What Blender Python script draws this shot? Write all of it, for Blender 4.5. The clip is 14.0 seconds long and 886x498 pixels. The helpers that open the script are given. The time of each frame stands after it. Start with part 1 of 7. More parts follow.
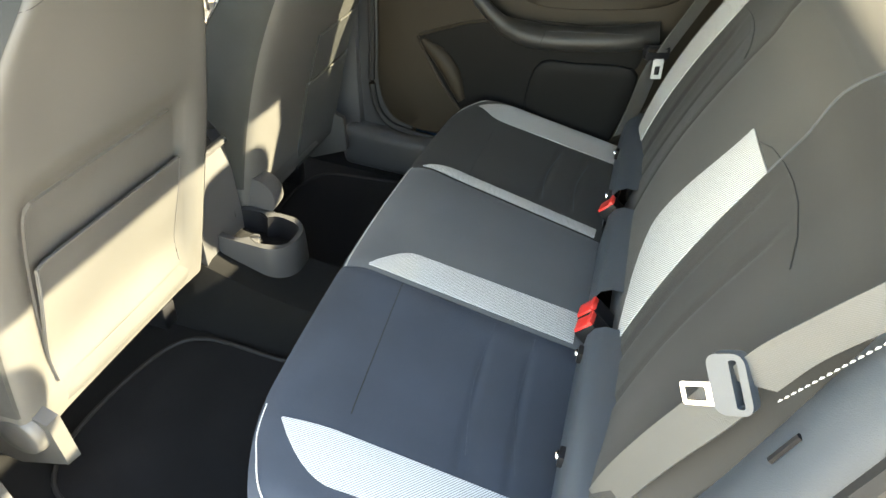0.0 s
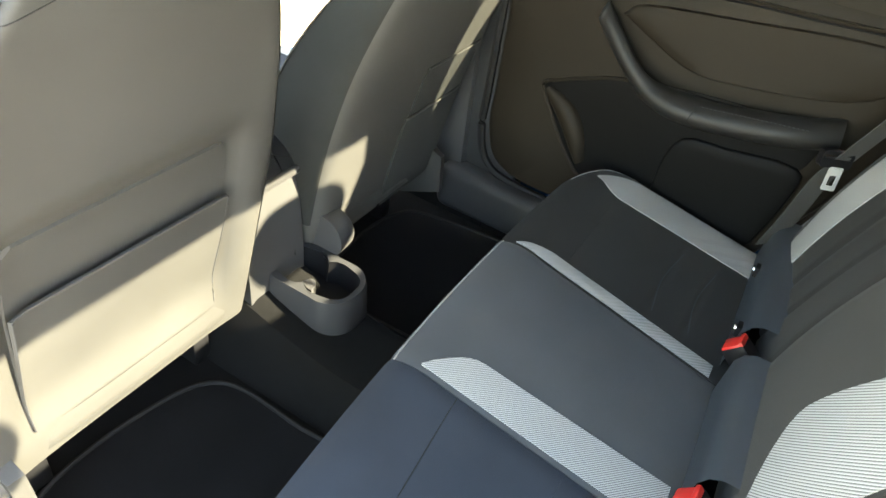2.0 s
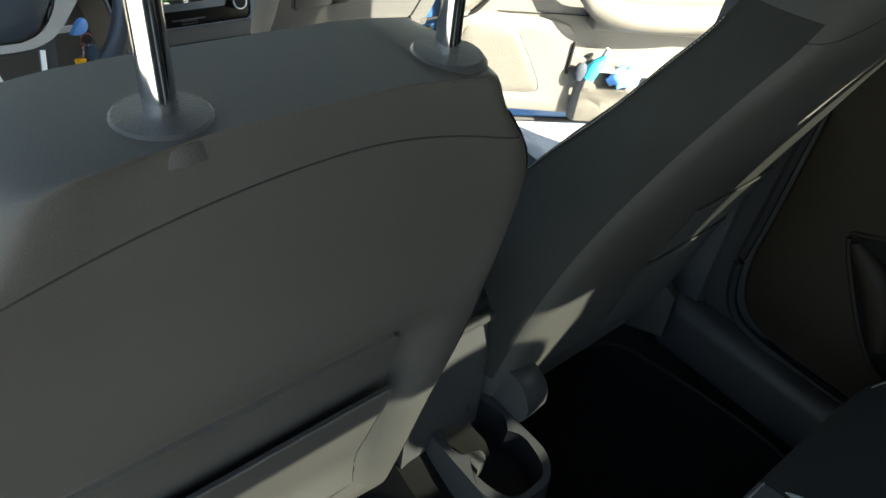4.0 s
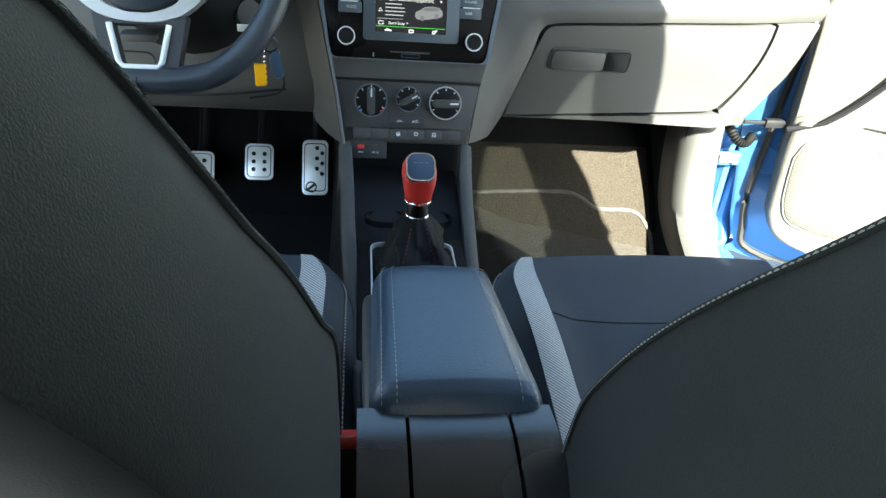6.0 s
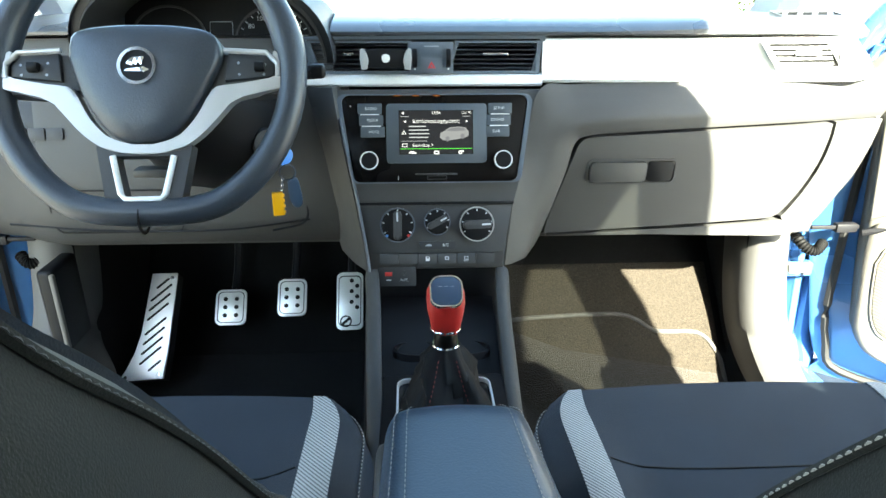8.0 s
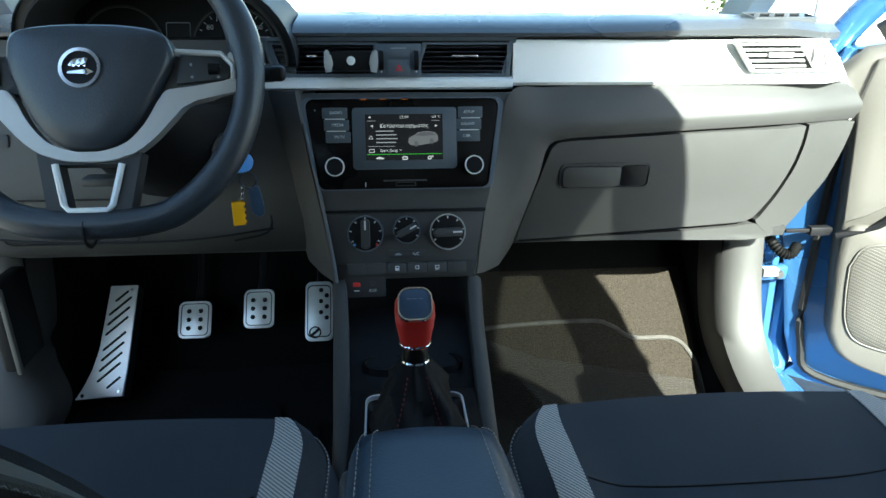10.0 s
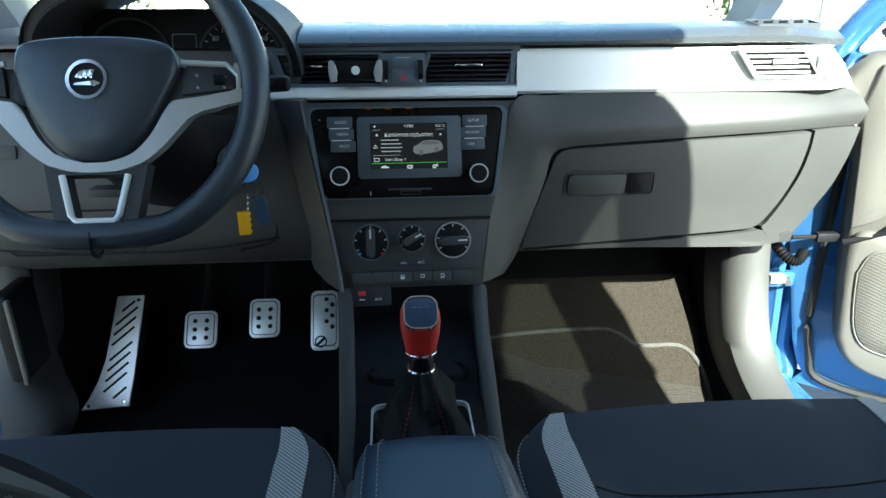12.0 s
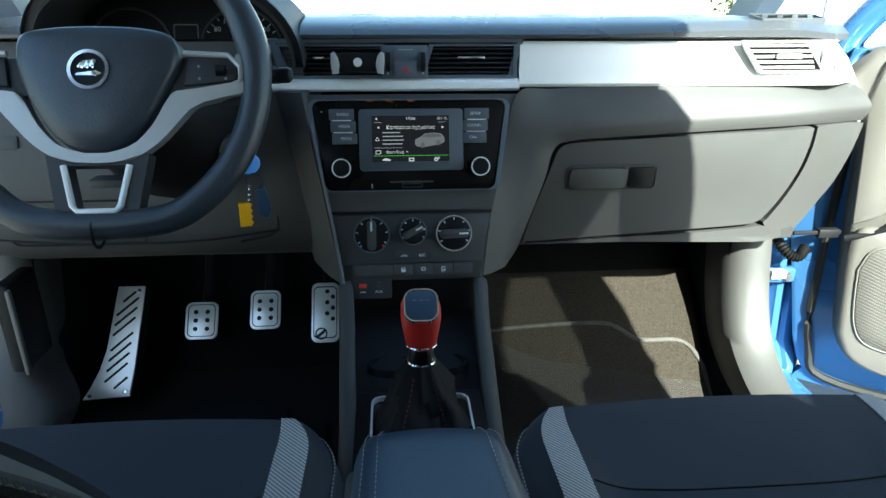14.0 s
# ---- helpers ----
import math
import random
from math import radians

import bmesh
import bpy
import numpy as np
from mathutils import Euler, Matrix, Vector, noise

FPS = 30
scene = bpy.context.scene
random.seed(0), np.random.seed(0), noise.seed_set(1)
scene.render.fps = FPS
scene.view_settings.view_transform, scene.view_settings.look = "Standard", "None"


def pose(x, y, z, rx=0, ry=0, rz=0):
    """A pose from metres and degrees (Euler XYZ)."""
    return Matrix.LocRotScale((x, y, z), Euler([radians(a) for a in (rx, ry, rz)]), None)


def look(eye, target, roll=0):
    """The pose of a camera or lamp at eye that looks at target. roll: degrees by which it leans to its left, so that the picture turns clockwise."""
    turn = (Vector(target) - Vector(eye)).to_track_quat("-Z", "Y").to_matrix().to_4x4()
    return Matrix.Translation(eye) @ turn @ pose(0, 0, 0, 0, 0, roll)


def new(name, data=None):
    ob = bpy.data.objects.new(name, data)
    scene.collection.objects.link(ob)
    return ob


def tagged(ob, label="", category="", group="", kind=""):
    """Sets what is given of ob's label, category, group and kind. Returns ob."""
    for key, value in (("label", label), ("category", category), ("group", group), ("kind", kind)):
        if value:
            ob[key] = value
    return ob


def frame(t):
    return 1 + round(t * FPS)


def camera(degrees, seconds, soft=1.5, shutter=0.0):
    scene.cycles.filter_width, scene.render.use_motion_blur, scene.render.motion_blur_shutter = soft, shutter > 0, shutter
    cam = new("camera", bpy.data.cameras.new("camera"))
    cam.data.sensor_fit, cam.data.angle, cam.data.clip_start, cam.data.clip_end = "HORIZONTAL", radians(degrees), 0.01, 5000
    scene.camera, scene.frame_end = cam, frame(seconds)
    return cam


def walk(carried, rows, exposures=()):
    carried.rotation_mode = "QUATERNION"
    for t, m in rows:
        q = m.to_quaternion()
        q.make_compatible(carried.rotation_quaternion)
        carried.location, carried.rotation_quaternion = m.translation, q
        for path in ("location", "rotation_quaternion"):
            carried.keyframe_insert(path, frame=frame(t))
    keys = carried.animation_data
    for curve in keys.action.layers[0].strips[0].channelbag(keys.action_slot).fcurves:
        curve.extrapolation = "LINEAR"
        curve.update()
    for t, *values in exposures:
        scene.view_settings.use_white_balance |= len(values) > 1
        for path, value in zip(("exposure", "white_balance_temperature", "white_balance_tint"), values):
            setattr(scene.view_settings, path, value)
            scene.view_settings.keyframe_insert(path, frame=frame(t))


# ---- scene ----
cam = camera(68.5, 14.0)
PATH = [
    (0, (-0.9928, -1.5875, 1.0961), (0.3058, -1.2834, 0.0419), 5.99),
    (0.5, (-0.9650, -1.5988, 1.0955), (0.3118, -1.2347, 0.0338), 6.69),
    (1, (-0.9250, -1.5861, 1.0913), (0.3403, -1.2508, 0.0065), 7.92),
    (1.5, (-0.8200, -1.5729, 1.0868), (0.4454, -1.0588, 0.0747), 9.52),
    (2, (-0.7343, -1.5068, 1.0677), (0.4821, -0.9800, 0.0034), 11.43),
    (2.5, (-0.6904, -1.4322, 1.1201), (0.4751, -0.8201, 0.0445), 8.53),
    (2.7, (-0.6648, -1.4046, 1.1369), (0.3076, -0.7978, 0.2488), 6.01),
    (4.8, (-0.3020, -1.1110, 0.9164), (0.1465, -0.4844, 0.2789), 17.95),
    (5, (-0.2550, -1.0920, 0.8900), (0.1400, -0.4020, 0.2830), 17.85),
    (5.2, (-0.2136, -1.1080, 0.8645), (0.1184, -0.3806, 0.2638), 15.3),
    (5.5, (-0.1580, -1.0910, 0.8310), (0.1070, -0.3333, 0.2350), 15.4),
    (5.8, (-0.1144, -1.0805, 0.8311), (0.1763, 0.2791, -0.1472), 7.62),
    (6, (-0.0814, -1.0686, 0.8314), (0.1429, 0.3277, -0.1120), 5.77),
    (6.5, (-0.0540, -1.0370, 0.7980), (0.0760, 0.4100, -0.0860), 2.7),
    (7, (-0.0440, -1.0110, 0.7860), (-0.0080, 0.4750, -0.0380), 0.5),
    (7.5, (-0.0350, -1.0030, 0.7850), (0.0080, 0.5270, 0.0450), 0.1),
    (8, (-0.0380, -0.9900, 0.7800), (0.0410, 0.5800, 0.1340), 0.2),
    (8.2, (-0.0350, -0.9830, 0.7800), (0.0870, 0.6030, 0.1800), 0.6),
    (10.3, (-0.0280, -0.9560, 0.7730), (0.1150, 0.6130, 0.1350), 0.4),
    (10.5, (-0.0280, -0.9560, 0.7730), (0.1000, 0.6260, 0.1660), -0.1),
    (11, (-0.0280, -0.9560, 0.7730), (0.1070, 0.6250, 0.1640), 0.2),
    (11.5, (-0.0280, -0.9560, 0.7730), (0.1020, 0.6240, 0.1610), -0.3),
    (12, (-0.0280, -0.9560, 0.7730), (0.1020, 0.6230, 0.1580), -0.1),
    (12.5, (-0.0280, -0.9560, 0.7730), (0.1010, 0.6210, 0.1520), 0.0),
    (13, (-0.0280, -0.9560, 0.7730), (0.0960, 0.6210, 0.1510), 0.2),
    (13.5, (-0.0280, -0.9560, 0.7730), (0.0960, 0.6200, 0.1490), 0.1),
    (14, (-0.0280, -0.9560, 0.7730), (0.0990, 0.6170, 0.1410), 0.3),
]
walk(cam, [(t, look(eye, target, roll)) for t, eye, target, roll in PATH],
     [(0.0, 5.84, 9300, 8), (2.0, 5.63, 8800, 7), (2.7, 5.17, 7900, 4), (4.8, 3.1, 6900, 2), (5.5, 3.6, 6500, -1), (7.0, 5.07, 6750, -1), (8.2, 4.43, 6850, -2), (10.3, 3.05, 6000, -5), (14.0, 3.05, 6000, -5)])

# ---- light ----
SUN_WAY = Vector((0.31, -1.0, 0.74)).normalized()      # towards the sun
world = bpy.data.worlds.new("sky")
scene.world = world
world.use_nodes = True
wn = world.node_tree.nodes
sky = wn.new("ShaderNodeTexSky")
sky.sky_type = "NISHITA"
sky.sun_disc = False
sky.sun_elevation = math.asin(SUN_WAY.z)
sky.sun_rotation = math.atan2(SUN_WAY.x, SUN_WAY.y)
wn["Background"].inputs["Strength"].default_value = 0.075
world.node_tree.links.new(sky.outputs[0], wn["Background"].inputs["Color"])
sun_data = bpy.data.lights.new("sun", "SUN")
sun_data.energy, sun_data.angle, sun_data.color = 5.0, radians(0.6), (1.0, 0.95, 0.86)
sun = new("sun", sun_data)
sun.matrix_world = look(SUN_WAY * 20, (0, 0, 0))


# ---- materials ----
def material(name, colour, rough=0.5, metal=0.0, vary=0.25, grain=60.0, bump=0.0, fine=900.0, sheen=0.0, coat=0.0, spec=0.5):
    """A surface with variation at two scales: broad wear and fine grain."""
    m = bpy.data.materials.new(name)
    m.use_nodes = True
    t, l = m.node_tree.nodes, m.node_tree.links
    b = t["Principled BSDF"]
    b.inputs["Roughness"].default_value, b.inputs["Metallic"].default_value = rough, metal
    b.inputs["Sheen Weight"].default_value, b.inputs["Coat Weight"].default_value = sheen, coat
    b.inputs["Specular IOR Level"].default_value = spec
    co = t.new("ShaderNodeTexCoord")
    big, small = t.new("ShaderNodeTexNoise"), t.new("ShaderNodeTexNoise")
    big.inputs["Scale"].default_value, big.inputs["Detail"].default_value = grain / 10, 3
    small.inputs["Scale"].default_value, small.inputs["Detail"].default_value = fine, 2
    l.new(co.outputs["Object"], big.inputs["Vector"])
    l.new(co.outputs["Object"], small.inputs["Vector"])
    mix = t.new("ShaderNodeMath")
    mix.operation = "MULTIPLY_ADD"
    l.new(small.outputs["Fac"], mix.inputs[0])
    mix.inputs[1].default_value = 0.6
    l.new(big.outputs["Fac"], mix.inputs[2])
    ramp = t.new("ShaderNodeMapRange")
    ramp.inputs["From Min"].default_value, ramp.inputs["From Max"].default_value = 0.5, 1.1
    ramp.inputs["To Min"].default_value, ramp.inputs["To Max"].default_value = 1 - vary, 1 + vary
    l.new(mix.outputs[0], ramp.inputs["Value"])
    hsv = t.new("ShaderNodeHueSaturation")
    hsv.inputs["Color"].default_value = (*colour, 1)
    l.new(ramp.outputs[0], hsv.inputs["Value"])
    l.new(hsv.outputs[0], b.inputs["Base Color"])
    rr = t.new("ShaderNodeMapRange")
    rr.inputs["To Min"].default_value, rr.inputs["To Max"].default_value = max(0.02, rough - 0.08), min(1, rough + 0.08)
    l.new(big.outputs["Fac"], rr.inputs["Value"])
    l.new(rr.outputs[0], b.inputs["Roughness"])
    if bump:
        bp = t.new("ShaderNodeBump")
        bp.inputs["Strength"].default_value, bp.inputs["Distance"].default_value = bump, 0.001
        l.new(small.outputs["Fac"], bp.inputs["Height"])
        l.new(bp.outputs[0], b.inputs["Normal"])
    return m


def woven(name, light, dark, cell=0.0045, rough=0.8, second=1.0):
    """Mesh cloth: a small diagonal weave with its own relief; second weakens the crossing threads into ribs."""
    m = material(name, light, rough, vary=0.1)
    t, l = m.node_tree.nodes, m.node_tree.links
    b = t["Principled BSDF"]
    co = t.new("ShaderNodeTexCoord")
    waves = []
    for way in ((1, 1, 1), (1, -1, -1)):
        dot, sn, half_ = (t.new("ShaderNode" + k) for k in ("VectorMath", "Math", "MapRange"))
        dot.operation, sn.operation = "DOT_PRODUCT", "SINE"
        dot.inputs[1].default_value = [4.44 / cell * k for k in way]
        half_.inputs["From Min"].default_value = -1
        half_.inputs["To Min"].default_value = 0.0 if not waves else 1 - second
        l.new(co.outputs["Object"], dot.inputs[0])
        l.new(dot.outputs["Value"], sn.inputs[0])
        l.new(sn.outputs[0], half_.inputs["Value"])
        waves.append(half_)
    mul = t.new("ShaderNodeMath")
    mul.operation = "MULTIPLY"
    l.new(waves[0].outputs[0], mul.inputs[0])
    l.new(waves[1].outputs[0], mul.inputs[1])
    mx = t.new("ShaderNodeMix")
    mx.data_type = "RGBA"
    mx.inputs[6].default_value, mx.inputs[7].default_value = (*dark, 1), (*light, 1)
    st = t.new("ShaderNodeMapRange")
    st.inputs["From Max"].default_value = 0.45
    l.new(mul.outputs[0], st.inputs["Value"])
    l.new(st.outputs[0], mx.inputs[0])
    l.new(mx.outputs[2], b.inputs["Base Color"])
    bp = t.new("ShaderNodeBump")
    bp.inputs["Strength"].default_value, bp.inputs["Distance"].default_value = 0.5, 0.001
    l.new(mul.outputs[0], bp.inputs["Height"])
    l.new(bp.outputs[0], b.inputs["Normal"])
    return m


def glow(name, colour, strength):
    m = bpy.data.materials.new(name)
    m.use_nodes = True
    b = m.node_tree.nodes["Principled BSDF"]
    b.inputs["Base Color"].default_value = (0.006, 0.006, 0.006, 1)
    b.inputs["Specular IOR Level"].default_value, b.inputs["Roughness"].default_value = 0.1, 0.25
    b.inputs["Emission Color"].default_value, b.inputs["Emission Strength"].default_value = (*colour, 1), strength
    return m


def pane(name, tint):
    """Window glass: lets tinted light through, with a clear reflection."""
    m = bpy.data.materials.new(name)
    m.use_nodes = True
    t, l = m.node_tree.nodes, m.node_tree.links
    t.remove(t["Principled BSDF"])
    tr, gl, mx, fr = (t.new("ShaderNode" + k) for k in ("BsdfTransparent", "BsdfGlossy", "MixShader", "Value"))
    tr.inputs["Color"].default_value = (*tint, 1)
    gl.inputs["Roughness"].default_value = 0.02
    fr.outputs[0].default_value = 0.06
    l.new(fr.outputs[0], mx.inputs[0])
    l.new(tr.outputs[0], mx.inputs[1])
    l.new(gl.outputs[0], mx.inputs[2])
    l.new(mx.outputs[0], t["Material Output"].inputs["Surface"])
    return m


CLOTH = material("seat_cloth", (0.025, 0.0315, 0.0420), 0.75, vary=0.25, grain=70, bump=0.35, fine=1400, sheen=0.05)
# darker, browner copy of the seat cloth with its shade in the colour
CLOTH_SHADED = material("seat_cloth_shaded", (0.0215, 0.0210, 0.0197), 0.75, vary=0.25, grain=70, bump=0.35, fine=1400, sheen=0.05, spec=0.2)
# plain cloth again, toned down and warmed for the light on the backrest
CLOTH_MID = material("seat_cloth_back_middle", (0.038, 0.037, 0.034), 0.75, vary=0.2, grain=50, bump=0.3, fine=1100, sheen=0.05, spec=0.2)
CLOTH_PLAIN = material("seat_cloth_plain", (0.053, 0.057, 0.061), 0.7, vary=0.2, grain=50, bump=0.3, fine=1100, sheen=0.12)
LEATHER = material("soft_leather", (0.030, 0.037, 0.048), 0.36, vary=0.2, grain=60, bump=0.3, fine=500)
# armrest leather with the blue sky reflection put into its base colour
ARMLEATHER = material("sky_tinted_leather", (0.020, 0.038, 0.062), 0.36, vary=0.15, grain=60, bump=0.3, fine=500)
GAITER = material("gaiter_leather", (0.0045, 0.0045, 0.005), 0.6, vary=0.2, grain=60, bump=0.3, fine=500)
BACKCLOTH = material("seat_back_vinyl", (0.0490, 0.0482, 0.0460), 0.65, vary=0.15, grain=60, bump=0.14, fine=1300)
VENTGREY = material("vent_surround_plastic", (0.075, 0.092, 0.115), 0.42, vary=0.1, grain=40, bump=0.15, fine=900)
BLUEGREY = material("blue_grey_plastic", (0.034, 0.041, 0.049), 0.5, vary=0.12, grain=40, bump=0.25, fine=800)
WHITESTEEL = material("bright_steel", (0.85, 0.85, 0.84), 0.35, metal=0.6, vary=0.05)
MESH = woven("grey_mesh_cloth", (0.39, 0.39, 0.38), (0.11, 0.11, 0.11), 0.0034, second=0.35)
THREAD = material("pale_thread", (0.42, 0.41, 0.38), 0.8, fine=2000)
REDTHREAD = material("red_thread", (0.10, 0.008, 0.008), 0.8)
THREADDIM = material("grey_thread", (0.26, 0.25, 0.23), 0.8, fine=2000)
PLASTIC = material("dark_grained_plastic", (0.030, 0.031, 0.033), 0.5, vary=0.15, grain=40, bump=0.35, fine=700)
PLASTIC_MID = material("charcoal_plastic", (0.045, 0.045, 0.046), 0.5, vary=0.15, grain=40, bump=0.3, fine=800)
DASHSKIN = material("dash_skin", (0.0390, 0.0385, 0.0370), 0.55, vary=0.12, grain=50, bump=0.4, fine=900)
DASHTOP = material("dash_top_skin", (0.050, 0.055, 0.062), 0.27, vary=0.12, grain=50, bump=0.12, fine=600, spec=0.8)
# brown, darkened copy of the door skin, with the rear door's shade in it
REARDOOR_SHADED = material("rear_door_skin_shaded", (0.0178, 0.0142, 0.0100), 0.55, vary=0.15, grain=40, bump=0.35, fine=700)
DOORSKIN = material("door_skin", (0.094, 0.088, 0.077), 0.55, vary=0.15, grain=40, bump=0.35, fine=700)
PALEPLASTIC = material("grey_trim_plastic", (0.038, 0.037, 0.035), 0.5, vary=0.15, grain=40, bump=0.3, fine=700)
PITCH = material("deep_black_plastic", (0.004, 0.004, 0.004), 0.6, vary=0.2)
BLACK = material("black_plastic", (0.008, 0.008, 0.009), 0.45, vary=0.2, bump=0.1)
RUBBER = material("black_rubber", (0.012, 0.012, 0.012), 0.65, vary=0.2)
GLOSSBLACK = material("gloss_black", (0.004, 0.0032, 0.003), 0.28, vary=0.1, spec=0.12)
SCREENFRAME = material("screen_frame_plastic", (0.055, 0.068, 0.080), 0.45, vary=0.1)
SATIN = material("satin_wheel_trim", (0.42, 0.41, 0.39), 0.36, 0.4, vary=0.06, grain=30, fine=2500, bump=0.05)
VENTBLACK = material("vent_slat_plastic", (0.020, 0.023, 0.027), 0.35, vary=0.1, grain=40, fine=900)
TAILGLOSS = material("satin_black_cover", (0.014, 0.015, 0.017), 0.26, vary=0.1, grain=40, fine=900)
SILVER = material("silver_lacquer", (0.80, 0.80, 0.79), 0.36, 0.25, vary=0.06, grain=30, fine=2500, bump=0.05)
CHROME = material("chrome", (0.75, 0.75, 0.76), 0.12, 1.0, vary=0.05)
STEEL = material("brushed_steel", (0.74, 0.74, 0.73), 0.30, 0.3, vary=0.2, grain=90, fine=1500, bump=0.1)
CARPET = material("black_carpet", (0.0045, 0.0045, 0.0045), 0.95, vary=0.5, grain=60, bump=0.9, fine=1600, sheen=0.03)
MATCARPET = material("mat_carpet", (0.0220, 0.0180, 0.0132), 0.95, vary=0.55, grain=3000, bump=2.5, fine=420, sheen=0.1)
# mat carpet for footwells out of the sun, their shade in its black
SHADEMAT = material("shaded_mat_carpet", (0.0045, 0.0045, 0.005), 0.95, vary=0.6, grain=80, bump=1.0, fine=1000, sheen=0.03)
PIPING = material("grey_piping", (0.050, 0.046, 0.040), 0.85, vary=0.5, grain=400, bump=0.8, fine=900)
BLUEPAINT = material("blue_car_paint", (0.046, 0.132, 0.295), 0.25, 0.3, vary=0.05, coat=0.8)
WEB = woven("seatbelt_webbing", (0.056, 0.056, 0.053), (0.046, 0.046, 0.043), 0.0012, 0.6)
RED = material("red_plastic", (0.55, 0.025, 0.02), 0.4, vary=0.1)
REDLEATHER = material("red_leather", (0.42, 0.018, 0.014), 0.42, vary=0.12, bump=0.3, fine=600)
YELLOW = material("yellow_plastic", (0.75, 0.38, 0.005), 0.35, vary=0.06)
BLUEPLASTIC = material("blue_plastic", (0.10, 0.30, 0.72), 0.4, vary=0.08)
KEYBLACK = material("key_blue_black", (0.030, 0.055, 0.095), 0.30, vary=0.1)
PALEGREY = material("pale_grey_plastic", (0.34, 0.34, 0.33), 0.45, vary=0.08)
WHITE = material("white_plastic", (0.7, 0.7, 0.68), 0.5, vary=0.05)
CYAN = material("turquoise_plastic", (0.02, 0.45, 0.62), 0.4, vary=0.1)
HEADLINER = material("headliner_cloth", (0.42, 0.41, 0.38), 0.9, vary=0.08, bump=0.3, fine=1500)
PRINT = material("white_print", (0.55, 0.56, 0.57), 0.6)
PRINTDIM = material("grey_print", (0.22, 0.24, 0.27), 0.6)
SCREENBLACK = glow("screen_black", (0.010, 0.010, 0.012), 0.12)
SCREENWHITE = glow("screen_white", (0.9, 0.9, 0.9), 0.075)
SCREENGREY = glow("screen_grey", (0.45, 0.46, 0.48), 0.075)
SCREENMID = glow("screen_mid_grey", (0.25, 0.25, 0.26), 0.075)
SCREENDARK = glow("screen_dark_grey", (0.10, 0.10, 0.11), 0.12)
SCREENGREEN = glow("screen_green", (0.10, 0.62, 0.06), 0.07)
AMBER = glow("amber_reflection", (1.0, 0.28, 0.04), 0.022)
WARNRED = material("red_warning_print", (0.35, 0.02, 0.03), 0.5)
GLASS = pane("clear_car_glass", (0.86, 0.90, 0.88))
TINTED = pane("tinted_car_glass", (0.125, 0.135, 0.13))
REARGLASS = pane("rear_window_glass", (0.26, 0.275, 0.27))
CONCRETE = material("grey_concrete", (0.17, 0.165, 0.155), 0.9, vary=0.25, grain=12, fine=60, bump=0.3)
PLASTER = material("white_plaster", (0.74, 0.72, 0.66), 0.9, vary=0.1, grain=6, fine=120, bump=0.2)
LEAF = material("hedge_leaf", (0.09, 0.14, 0.03), 0.6, vary=0.6, grain=30)
BARK = material("bark", (0.16, 0.12, 0.08), 0.9, vary=0.4, grain=40, bump=0.6, fine=90)
SIDECLOTH = material("seat_side_cloth", (0.020, 0.021, 0.020), 0.85, vary=0.3, grain=70, bump=0.4, fine=1200, sheen=0.04, spec=0.15)
IRON = material("grey_painted_iron", (0.30, 0.31, 0.31), 0.5, vary=0.2)

# cloth, carpet and matt plastics shine little
for m_dull, amount in ((REARDOOR_SHADED, 0.15), (PITCH, 0.1), (BLACK, 0.15), (PLASTIC, 0.3), (PLASTIC_MID, 0.3), (RUBBER, 0.2), (CARPET, 0.1), (SHADEMAT, 0.1), (MATCARPET, 0.1), (GAITER, 0.15), (BACKCLOTH, 0.3), (CLOTH, 0.2), (CLOTH_PLAIN, 0.25), (MESH, 0.25)):
    m_dull.node_tree.nodes["Principled BSDF"].inputs["Specular IOR Level"].default_value = amount

# ---- building helpers ----
ROOT = {}


FIT = [Matrix()]   # what is drawn while this is set is laid out by it


def thing(name, at, label, category, group=""):
    at = FIT[0] @ Vector(at)
    ob = new(name)
    ob.empty_display_size = 0.05
    ob.location = at
    ROOT[ob.name] = Vector(at)
    return tagged(ob, label, category, group)


def finish(bm, smooth=40):
    bmesh.ops.recalc_face_normals(bm, faces=bm.faces[:])
    me = bpy.data.meshes.new("mesh")
    bm.to_mesh(me)
    bm.free()
    me.polygons.foreach_set("use_smooth", [True] * len(me.polygons))
    me.set_sharp_from_angle(angle=radians(smooth))
    return me


def part(name, bm, mat, parent, label="", smooth=40):
    """ONE mesh under a thing or a part, from a bmesh in world metres."""
    me = finish(bm, smooth) if isinstance(bm, bmesh.types.BMesh) else bm
    me.name = name
    o = ROOT[parent.name]
    me.transform(Matrix.Translation(-o) @ FIT[0])
    me.materials.clear()
    me.materials.append(mat)
    ob = new(name, me)
    ob.parent = parent
    ROOT[ob.name] = o
    if label:
        ob["label"] = label
    return ob


def solid(name, bm, mat, label, category="", kind="", smooth=40):
    """ONE mesh that stands for itself."""
    me = finish(bm, smooth) if isinstance(bm, bmesh.types.BMesh) else bm
    me.name = name
    me.transform(FIT[0])
    me.materials.clear()
    me.materials.append(mat)
    ob = new(name, me)
    ROOT[ob.name] = Vector((0, 0, 0))
    return tagged(ob, label, category, "", kind)


def B():
    return bmesh.new()


def join(*bms):
    out = B()
    for b in bms:
        me = bpy.data.meshes.new("tmp")
        b.to_mesh(me)
        b.free()
        out.from_mesh(me)
        bpy.data.meshes.remove(me)
    return out


